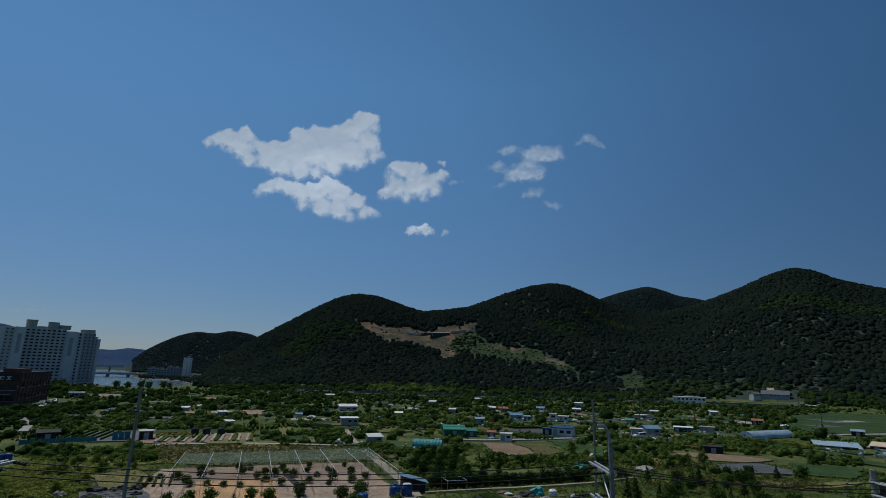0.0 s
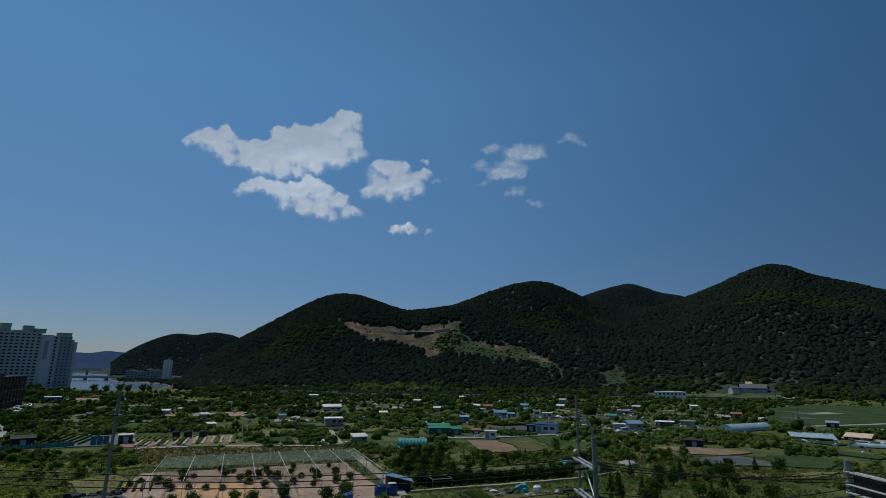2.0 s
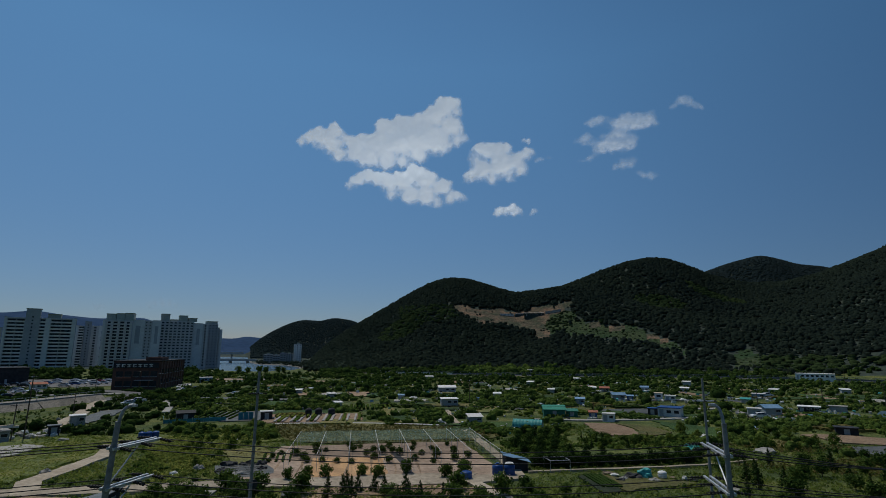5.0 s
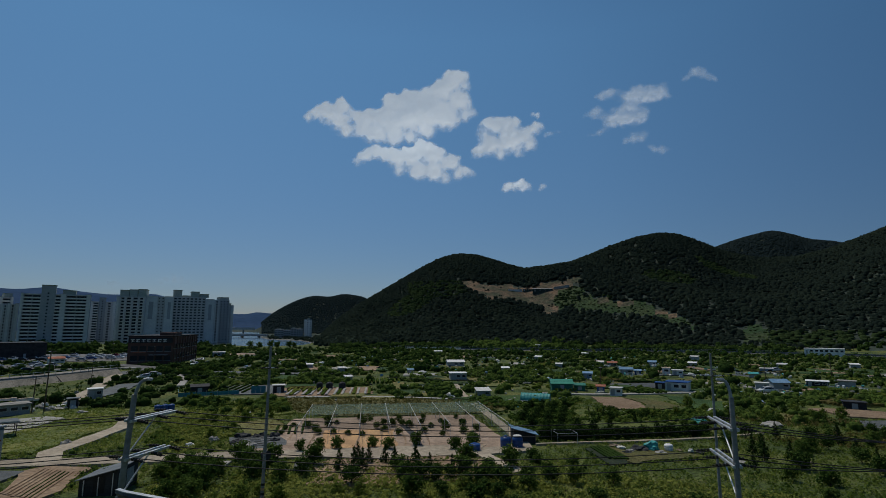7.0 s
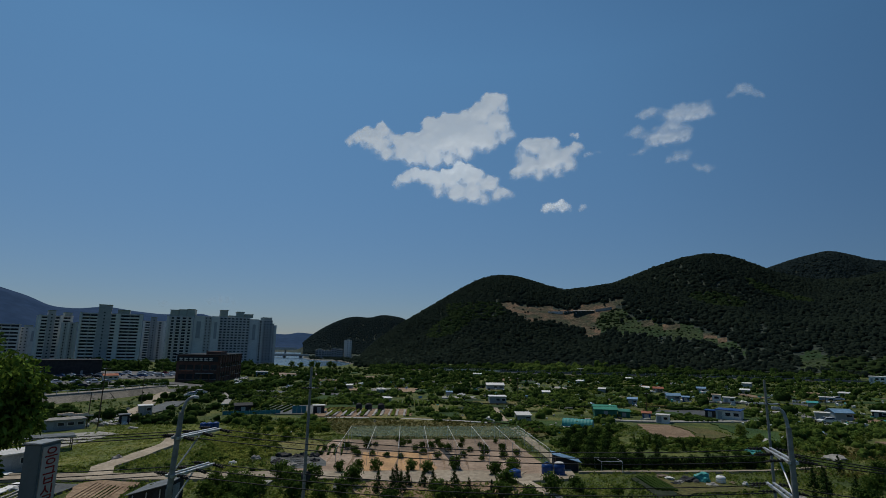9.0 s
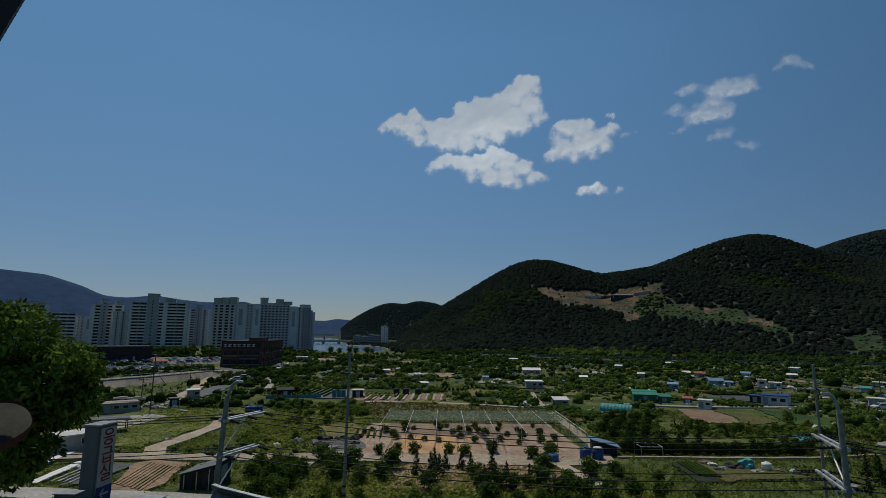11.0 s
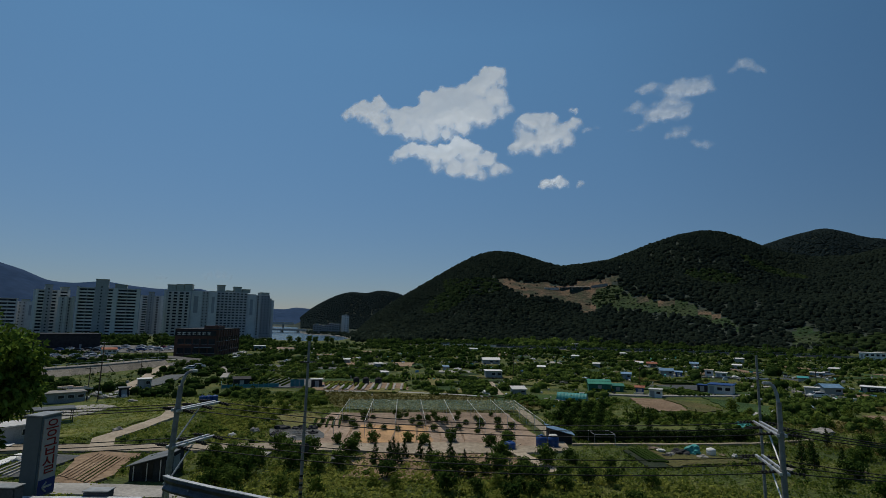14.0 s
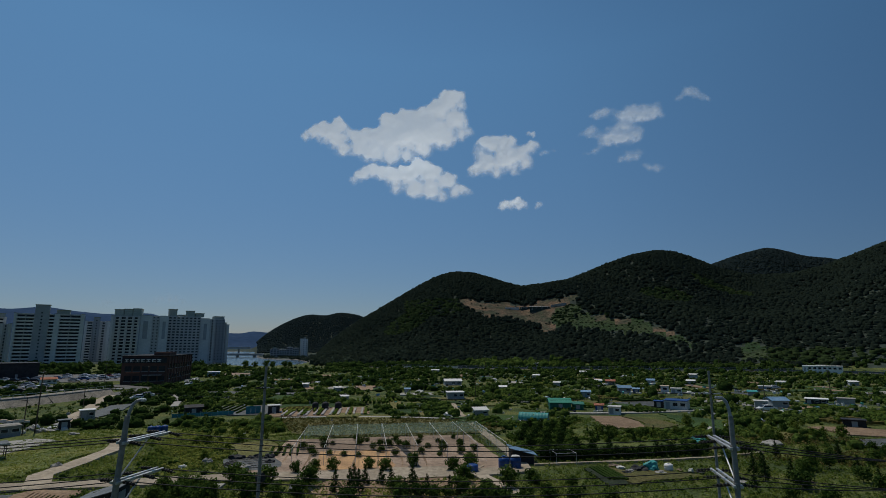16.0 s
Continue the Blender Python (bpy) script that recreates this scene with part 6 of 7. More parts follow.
for i in range(7):
    o = thing("roof_crate", facing(-97.6 + i * 0.95, 80.4 + i * 0.25, 8, 2.38), "pale crate stacked on the shed roof", "crate", "crates on the shed roof")
    part("body", boxed(-0.4, 0.4, 0, 0.6, 0, 0.28 + 0.1 * (i % 3), bevel=0.02), M["offwhite"], o)
    part("lid", boxed(-0.42, 0.42, -0.02, 0.62, 0.28 + 0.1 * (i % 3), 0.33 + 0.1 * (i % 3)), M["beige"], o)
# ---------------------------------------------------------------- netted orchard


def net_material():
    m, n, l = nodes_of("green bird net")
    p = n["Principled BSDF"]
    p.inputs["Base Color"].default_value = (0.17, 0.26, 0.18, 1)
    p.inputs["Roughness"].default_value = 0.8
    co = n.new("ShaderNodeTexCoord")
    ns = n.new("ShaderNodeTexNoise")
    ns.inputs["Scale"].default_value = 0.6
    mr = n.new("ShaderNodeMapRange")
    mr.inputs[3].default_value, mr.inputs[4].default_value = 0.14, 0.4
    l.new(co.outputs["Object"], ns.inputs[0]), l.new(ns.outputs["Fac"], mr.inputs[0]), l.new(mr.outputs[0], p.inputs["Alpha"])
    return m


M["net"] = net_material()
orchard = thing("netted_orchard", pose(-33.5, 67.8, 0.25, 0, 0, 19.3), "orchard frame of steel posts and rails under bird net", "net frame")
OW, OD, OH = 29.3, 21.0, 2.25
for i in range(8):
    x = OW * i / 7
    for j in range(5):
        y = OD * j / 4
        part("post", rod(bmesh.new(), (x, y, -0.2), (x + RNG.uniform(-0.06, 0.06), y, OH), 0.035, seg=6), M["galv"], orchard)
    part("top_rail", rod(bmesh.new(), (x, 0, OH), (x, OD, OH + RNG.uniform(-0.05, 0.05)), 0.034, seg=6), M["offwhite"], orchard, "pale top rail")
for j in range(5):
    part("cross_wire", rod(bmesh.new(), (0, OD * j / 4, OH - 0.05), (OW, OD * j / 4, OH - 0.05), 0.007, seg=5), M["pole"], orchard)
for i in range(7):
    for s in (0, 1):
        x0 = OW * i / 7
        part("guy_wire", rod(bmesh.new(), (x0, 0 if s == 0 else OD, OH), (x0 + 1.1, -1.3 if s == 0 else OD + 1.3, 0.05), 0.012, seg=4), M["galv"], orchard)


def sheet(p, u, v, nu, nv, sag, seed):
    rng = np.random.default_rng(seed)
    p, u, v = np.array(p, float), np.array(u, float), np.array(v, float)
    n = np.cross(u, v)
    n /= np.linalg.norm(n)
    s, t = np.meshgrid(np.linspace(0, 1, nu + 1), np.linspace(0, 1, nv + 1), indexing="ij")
    w = sag * (np.sin(s * math.pi * nu / 2) ** 2 * 0.5 + rng.random(s.shape) * 0.5)
    q = p + s[..., None] * u + t[..., None] * v - w[..., None] * n * np.sign(n[2] + 0.01)
    i, j = np.meshgrid(np.arange(nu), np.arange(nv), indexing="ij")
    k = nv + 1
    f = np.stack([i * k + j, (i + 1) * k + j, (i + 1) * k + j + 1, i * k + j + 1], 2).reshape(-1, 4)
    return mesh_of("net", q.reshape(-1, 3), f)


part("side_net", sheet((0, OD, 0), (OW, 0, 0), (0, 0, OH), 28, 4, 0.12, 1), M["net"], orchard, "sagging green side net")
part("side_net", sheet((OW, 0, 0), (0, OD, 0), (0, 0, OH), 20, 4, 0.12, 2), M["net"], orchard, "sagging green side net")
part("roof_net", sheet((0, OD * 0.5, OH), (OW, 0, 0), (0, OD * 0.5, 0), 28, 10, 0.18, 3), M["net"], orchard, "thin bird net over the back half")


# ---- water tanks
def water_tank(x, y, r, h, material, label, lid=""):
    root = thing("water_tank", facing(x, y, 0, 0.26), label, "water tank", "water tanks")
    bm = bmesh.new()
    prof = [(r * 0.98, 0), (r, 0.12 * h), (r, 0.3 * h), (r * 1.03, 0.32 * h), (r, 0.36 * h), (r, 0.6 * h), (r * 1.03, 0.62 * h), (r, 0.66 * h), (r * 0.97, 0.84 * h), (r * 0.6, 0.95 * h), (r * 0.3, 0.98 * h), (0.02, h)]
    seg = 24
    rings = [[bm.verts.new((rr * math.cos(2 * math.pi * i / seg), rr * math.sin(2 * math.pi * i / seg), z)) for i in range(seg)] for rr, z in prof]
    for a, b in zip(rings, rings[1:]):
        for i in range(seg):
            bm.faces.new((a[i], a[(i + 1) % seg], b[(i + 1) % seg], b[i]))
    bm.faces.new(rings[0][::-1])
    part("body", bm, M[material], root, smooth=True)
    part("lid", rod(bmesh.new(), (0, 0, 0.97 * h), (0, 0, 1.06 * h), r * (0.85 if lid else 0.3), r * (0.7 if lid else 0.27), 18), M[lid or material], root)
    part("outlet", rod(bmesh.new(), (0, -r, 0.12 * h), (0, -r - 0.18, 0.12 * h), 0.05), M["galv"], root)


water_tank(-5.8, 72.3, 0.72, 1.4, "blue", "ribbed blue plastic water tank beside the orchard")
water_tank(-4.3, 72.7, 0.7, 1.4, "blue", "blue water tank with a pale lid", "offwhite")
water_tank(-9.6, 69.6, 0.75, 0.9, "blue", "small blue tank among bushes")
water_tank(15.0, 74.9, 0.55, 0.8, "white", "small white tank beside a tarpaulin heap")
for x, y, r in ((-57, 127, 0.8), (-54.6, 127.6, 0.85), (-51.5, 128.4, 0.85)):
    water_tank(x, y, r, 1.7, "dark", "dark water tank behind the vegetable beds")
for dx in (-1.5, 0.0, 1.5):
    water_tank(-71.3 + dx * 0.55, 89.6 + dx * 0.5, 0.6, 1.05, "blue", "dark blue tank in the meadow")
pump = thing("pump_shed", pose(-5.1, 75.6, 0.25, 0, 0, 12), "dark open shed under a sloping blue sheet roof", "shed")
bm = bmesh.new()
ends = [[bm.verts.new(q) for q in ((0, yy, -0.3), (3.2, yy, -0.3), (3.2, yy, 0.95), (0, yy, 1.75))] for yy in (0, 2.2)]
bm.faces.new(ends[0]), bm.faces.new(ends[1][::-1])
for i in range(4):
    bm.faces.new((ends[0][i], ends[1][i], ends[1][(i + 1) % 4], ends[0][(i + 1) % 4]))
bmesh.ops.recalc_face_normals(bm, faces=bm.faces[:])
part("wall", bm, M["dark"], pump)
bm = boxed(-0.25, 3.65, -0.5, 2.5, 0, 0.06, bevel=0.02)
bmesh.ops.rotate(bm, verts=bm.verts[:], cent=(0, 0, 0), matrix=Matrix.Rotation(math.atan(0.25), 3, "Y"))
part("roof", bm, M["bluetin"], pump, "faded blue sheet roof", m=pose(0, 0, 1.82))
for px, top in ((0.1, 1.75), (3.1, 1.0)):
    part("post", boxed(px - 0.04, px + 0.04, -0.42, -0.34, -0.2, top), M["wood"], pump)
rack = thing("bed_frame", pose(1.0, 75.9, 0.25, 0, 0, 19), "low empty steel frame at the nursery edge", "frame")
for px in (0, 2.8):
    for py in (0, 2.6):
        part("post", rod(bmesh.new(), (px, py, -0.2), (px, py, 1.3), 0.035, seg=6), M["galv"], rack)
for p, q in (((0, 0, 1.3), (2.8, 0, 1.3)), ((0, 2.6, 1.3), (2.8, 2.6, 1.3)), ((0, 0, 1.3), (0, 2.6, 1.3)), ((2.8, 0, 1.3), (2.8, 2.6, 1.3))):
    part("top_bar", rod(bmesh.new(), p, q, 0.035, seg=6), M["galv"], rack)


def heap(x, y, w, h, material, name, label, cat, seed):
    """Sheeting over a pile."""
    rng = np.random.default_rng(seed)
    bm = bmesh.new()
    bmesh.ops.create_icosphere(bm, subdivisions=3, radius=1)
    for v in bm.verts:
        n = noise.noise(v.co * 1.7 + Vector((seed, 0, 0))) * 0.55 + noise.noise(v.co * 4.5 + Vector((0, seed, 0))) * 0.3
        v.co = Vector((v.co.x * w / 2 * (1 + n), v.co.y * w / 2.4 * (1 + n), max(-0.15, v.co.z * h * (1 + n))))
    o = part(name, bm, M[material])
    o.matrix_basis = facing(x, y, rng.uniform(-20, 20), 0.2)
    tagged(o, label, cat)


heap(12.8, 75.2, 2.2, 0.95, "teal", "tarpaulin", "bright teal tarpaulin thrown over a pile", "tarpaulin", 3)
heap(11.4, 74.6, 2.2, 0.5, "dark", "scrap_heap", "dark heap of scrap beside the tarpaulin", "heap", 5)
heap(24.6, 97.5, 3.0, 0.7, "teal", "tarpaulin", "pale teal sheet over low beds", "tarpaulin", 8)
heap(35, 113, 3.4, 0.9, "offwhite", "plastic_film", "pale film gathered over a bed", "plastic film", 9)
heap(-60, 46.5, 2.6, 0.6, "grey", "plastic_film", "grey film heap by the lane", "plastic film", 11)
for i, (x, y, w, h) in enumerate(((-43.2, 70.9, 2.2, 0.7), (-41.0, 71.6, 1.8, 0.55), (-39.2, 72.2, 1.5, 0.6), (-37.6, 69.6, 1.3, 0.45), (-42.0, 67.3, 1.7, 0.5))):
    heap(x, y, w, h, "dark", "net_heap", "crumpled heap of black garden netting", "netting", 70 + i)
house("shed", "small dark hut beside the rubble", "shed", -90.5, 88.3, 2.2, 2, 2.4, "dark", "tile", "flat", 4, 1, 0)
for i, (x, y) in enumerate(((-94.9, 84), (-98, 88), (-96, 87), (-93.1, 86.4), (-91.8, 87.2), (-93.9, 91.6), (-95, 90), (-92.5, 85), (-101, 96), (-97, 93), (-93, 92), (-105, 100), (-90, 88), (-110, 108), (-84, 84), (-99, 90), (-64, 62), (-82, 60), (-150, 128), (-155, 120), (-165, 130), (-47.5, 65), (-46, 68), (-39, 66))):
    heap(x, y, RNG.uniform(0.7, 1.9), RNG.uniform(0.25, 0.6), ("offwhite", "concrete", "concrete")[i % 3], "rubble", "pale pile of rubble and sheeting", "rubble", 90 + i)
for i in range(70):
    a, d = radians(RNG.uniform(-30, 40)), RNG.uniform(95, 330)
    x, y = math.sin(a) * d, math.cos(a) * d
    if free(np.array([x]), np.array([y]), 1)[0]:
        heap(x, y, RNG.uniform(0.9, 3.2), RNG.uniform(0.35, 0.9), ("white", "concrete", "offwhite", "mulch", "film", "teal")[i % 6], "plastic_film", "pale plastic film over a garden bed", "plastic film", 20 + i)
for i, (x, y) in enumerate(((10.1, 73.6), (9.5, 72.6), (16.4, 75.3), (17.6, 74.8), (13.7, 73.4), (18.6, 74.4), (8.4, 76.2), (9.2, 75.6), (22, 70), (26, 74), (30, 71.5))):
    heap(x, y, RNG.uniform(0.5, 1.3), RNG.uniform(0.15, 0.4), ("concrete", "dark", "wood", "offwhite")[i % 4], "rubble", "low scrap pile of boards and sheeting in the grass", "rubble", 140 + i)
# ---- small things lying about the gardens
for key, label, m in (("offwhite", "scattered white buckets, sacks and sheets among garden beds", 300), ("concrete", "scattered grey boards and blocks among garden beds", 220), ("teal", "scattered teal nets and crates among garden beds", 60), ("bluetin", "scattered blue barrels and sheets among garden beds", 60), ("dark", "scattered black tubs and rolled film among garden beds", 110)):
    bm = bmesh.new()
    for i in range(m):
        if i % 2:
            hx, hy, hr = HOMES[int(RNG.integers(0, len(HOMES) - 12))]
            x, y = hx + RNG.normal() * (hr + 2), hy - abs(RNG.normal()) * (hr + 1) - 1
        else:
            a, d = radians(RNG.uniform(-33, 42)), 104 + 190 * RNG.random()
            x, y = math.sin(a) * d, math.cos(a) * d
        if y > 330 or not 95 < math.hypot(x, y) or any(inside(np.array([x]), np.array([y]), o)[0] for o in OPEN[:4]) or (x > 0.5 * y and y > 165):
            continue
        size = 0.45 + 0.55 * min(1, max(0, (math.hypot(x, y) - 110) / 90))
        q = Matrix.LocRotScale((x, y, 0.2 + 0.25 * size), Euler((RNG.uniform(-0.2, 0.2), RNG.uniform(-0.2, 0.2), RNG.uniform(0, 3))), (RNG.uniform(0.4, 1.7) * size, RNG.uniform(0.3, 0.8) * size, RNG.uniform(0.25, 0.7) * size))
        if i % 3 == 0:
            bmesh.ops.create_cone(bm, cap_ends=True, segments=8, radius1=0.5, radius2=0.45, depth=1.2, matrix=q)
        else:
            bmesh.ops.create_cube(bm, size=1, matrix=q)
    tagged(part("garden_clutter", bm, M[key]), label, "clutter", kind="stuff")
# ---- long blue fence
fence = thing("blue_fence", facing(-76.4, 110.3, 3), "long blue sheet fence around garden beds", "fence")
for i in range(11):
    part("panel", boxed(-6.4 + i * 1.16, -5.27 + i * 1.16, -0.03, 0.03, 0, 0.85 + RNG.uniform(-0.05, 0.05), bevel=0.01), M["fenceblue"], fence)
    part("post", rod(bmesh.new(), (-6.4 + i * 1.16, 0.06, -0.2), (-6.4 + i * 1.16, 0.06, 1.15), 0.035, seg=6), M["galv"], fence)
part("side_panel", boxed(-6.43, -6.37, 0.05, 9, 0, 0.7), M["fenceblue"], fence)
fence = thing("blue_fence", facing(-67.8, 116.5, 3), "short faded blue screen by a shed", "fence")
for i in range(3):
    part("panel", boxed(-1.6 + i * 1.1, -0.55 + i * 1.1, -0.03, 0.03, 0, 1.7, bevel=0.01), M["fenceblue"], fence)


# ---------------------------------------------------------------- poles and wires
def catenary(p, q, sag, r, n=18):
    cu = bpy.data.curves.new("wire", "CURVE")
    cu.dimensions, cu.bevel_depth, cu.bevel_resolution = "3D", r, 1
    sp = cu.splines.new("POLY")
    sp.points.add(n)
    p, q = Vector(p), Vector(q)
    for i in range(n + 1):
        t = i / n
        c = p.lerp(q, t)
        sp.points[i].co = (c.x, c.y, c.z - sag * 4 * t * (1 - t), 1)
    cu.materials.append(M["black"])
    return cu


def wire(p, q, sag=0.5, r=0.016, label="black overhead wire sagging between poles"):
    ob = new("overhead_wire", catenary(p, q, sag, r))
    return tagged(ob, label, "wire", "overhead wires")


def utility_pole(x, y, top, label, arms, lamp=None, r=0.17, base=None, lean=0.0, arm_turn=0.0, braces=True, shaft="pole", thick=0.045, insulated=True):
    """A concrete pole; arms: height, from, to (metres along the arm's direction)."""
    z0 = float(height(np.array([x]), np.array([y]))[0]) - 0.3 if base is None else base
    root = thing("utility_pole", pose(x, y, z0, 0, lean, arm_turn), label, "utility pole", "utility poles")
    h = top - z0
    part("shaft", rod(bmesh.new(), (0, 0, 0), (0, 0, h), r, r * 0.68, 14), M[shaft], root, smooth=False)
    for za, s0, s1 in arms:
        zz = za - z0
        for dx in (-0.11, 0.11):
            part("crossarm", boxed(dx - thick, dx + thick, s0, s1, zz - thick, zz + thick, bevel=0.008), M["galv"], root, "pale steel crossarm")
        if braces:
            part("brace", rod(bmesh.new(), (0, 0.1, zz - 1.1), (0.0, s1 * 0.55, zz - 0.05), 0.028, seg=6), M["galv"], root)
        for k in range(3 if insulated else 0):
            yy = s0 + (s1 - s0) * (0.08 + 0.42 * k)
            for sx in (-1, 1):
                bm = bmesh.new()
                for q in range(4):
                    rod(bm, (sx * (0.24 + q * 0.11), yy, zz + 0.02 - q * 0.01), (sx * (0.29 + q * 0.11), yy, zz + 0.02 - q * 0.01), 0.055, seg=8)
                rod(bm, (sx * 0.2, yy, zz + 0.02), (sx * 0.75, yy, zz - 0.02), 0.02, seg=6)
                part("insulator", bm, M["black"], root)
        part("collar", rod(bmesh.new(), (0, 0, zz - 0.1), (0, 0, zz + 0.1), r * 0.9, seg=14), M["pole"], root)
    if lamp:
        zl, reach, turn = lamp
        c, s = math.cos(radians(turn)), math.sin(radians(turn))
        bm = bmesh.new()
        prev = Vector((0.0, -0.0, zl - 2.4 - z0))
        bend = [(0.0, -3.0), (0.0, -0.9), (0.1, -0.5), (0.28, -0.2), (0.55, -0.05), (1.0, 0.0)]
        for b in bend[1:]:
            cur = Vector((c * b[0] * reach, s * b[0] * reach, zl + b[1] * 0.8 - z0))
            rod(bm, prev, cur, 0.075 if b[0] == 0 else 0.058, 0.07 if b[0] == 0 else 0.05, seg=10)
            prev = cur
        arm = part("lamp_arm", bm, M["grey"], root)
        part("lamp_head", boxed(prev.x - 0.13, prev.x + 0.13, prev.y - 0.07, prev.y + 0.07, prev.z - 0.045, prev.z + 0.045, bevel=0.02), M["galv"], arm)
    return root


# row along the road below the terrace
utility_pole(-14.45, 15.85, 13.7, "concrete utility pole with double crossarms and street lamp", [(12.85, -0.14, 2.1), (11.6, -0.14, 2.0)], (14.22, 0.36, 41), 0.125, 4.5, lean=4.0)
utility_pole(6.15, 20.1, 13.6, "concrete utility pole with pale crossarms and curved street lamp", [(12.55, -0.14, 2.5), (11.35, -0.14, 2.5)], (14.2, 0.3, 163), 0.118, 2.5)
pole3 = utility_pole(17.4, 22.5, 12.55, "thick utility pole carrying pale rails and black netting", [(12.1, -3.4, 0.1), (11.62, -3.4, 0.1), (11.3, -3.4, 0.1)], None, 0.16, 2.0, 0, 0, False, thick=0.032, insulated=False)
for k in range(5):
    part("rail_bar", boxed(0.18, 0.21, -3.2 + k * 0.7, -3.17 + k * 0.7, 9.25, 10.1), M["galv"], pole3)
part("netting", boxed(-0.02, 0.0, -3.3, -0.25, 9.34, 10.06), M["black"], pole3, "black netting between the rails")
for o in pole3.children:
    if o.name.startswith("crossarm"):
        o.data.materials[0] = M["offwhite"]
# slender poles out on the plain
pm = utility_pole(-25.5, 45.4, 14.1, "slender grey pole with a striped foot beside the lane", [(12.15, -0.5, 0.5)], None, 0.16, None, 0.6, 70, False)
for k in range(5):
    part("stripe", rod(bmesh.new(), (0, 0, 0.5 + k * 0.4), (0, 0, 0.7 + k * 0.4), 0.168, seg=14), M["orange"] if k % 2 else M["black"], pm)
part("meter_box", rod(bmesh.new(), (0.3, -0.05, 4.6), (0.3, 0.35, 4.6), 0.42, seg=16), M["dark"], pm)
utility_pole(13.4, 48.3, 13.85, "slender pale pole standing in the meadow", [(12.0, -0.9, 0.9)], None, 0.13, None, 0, 90, False)
for x, y, h, r in ((-92.2, 83.9, 11.6, 0.13), (-93.8, 82.9, 6.6, 0.11), (-140, 178, 8, 0.14), (-118, 120, 7, 0.1), (12.6, 138, 6.5, 0.09), (58, 160, 6.5, 0.1), (88, 190, 8, 0.12), (101, 182, 7, 0.12), (132, 190, 9, 0.12), (-22, 168, 7.5, 0.1),
                   (-190, 216, 9, 0.12), (-178, 190, 9, 0.12), (-160, 192, 8, 0.1), (150, 300, 9, 0.13), (60, 330, 9, 0.13), (-40, 360, 9, 0.13), (210, 320, 9, 0.13), (-5, 372, 9, 0.13), (110, 372, 9, 0.13)):
    utility_pole(x, y, h, "thin wooden service pole among the gardens", [(h - 0.5, -0.6, 0.6)], None, r, None, RNG.uniform(-1.5, 1.5), RNG.uniform(0, 180), False, "bark")
for yy, zz in ((0.15, 12.85), (1.05, 12.85), (1.95, 12.85), (0.1, 11.6), (1.0, 11.6), (1.9, 11.6)):
    up = zz > 12
    wire((-13.8, 15.85 + yy, zz), (6.15, 20.1 + yy * 1.2, 12.55 if up else 11.35), 0.42, 0.017)
    wire((-13.8, 15.85 + yy, zz), (-44, 6.5 + yy, zz - 0.4), 0.5, 0.017)
    wire((6.15, 20.1 + yy * 1.2, 12.55 if up else 11.35), (17.4, 22.5 - yy * 1.2, 12.1 if up else 11.5), 0.25, 0.017)
    wire((17.4, 22.5 - yy * 1.2, 12.1 if up else 11.5), (48, 26 - yy, 12.4 if up else 11.6), 0.5, 0.017)
wire((-25.5, 45.4, 12.15), (13.4, 48.3, 12.0), 0.8, 0.012)
wire((-25.5, 45.4, 11.2), (-92.2, 83.9, 11.0), 1.0, 0.012)


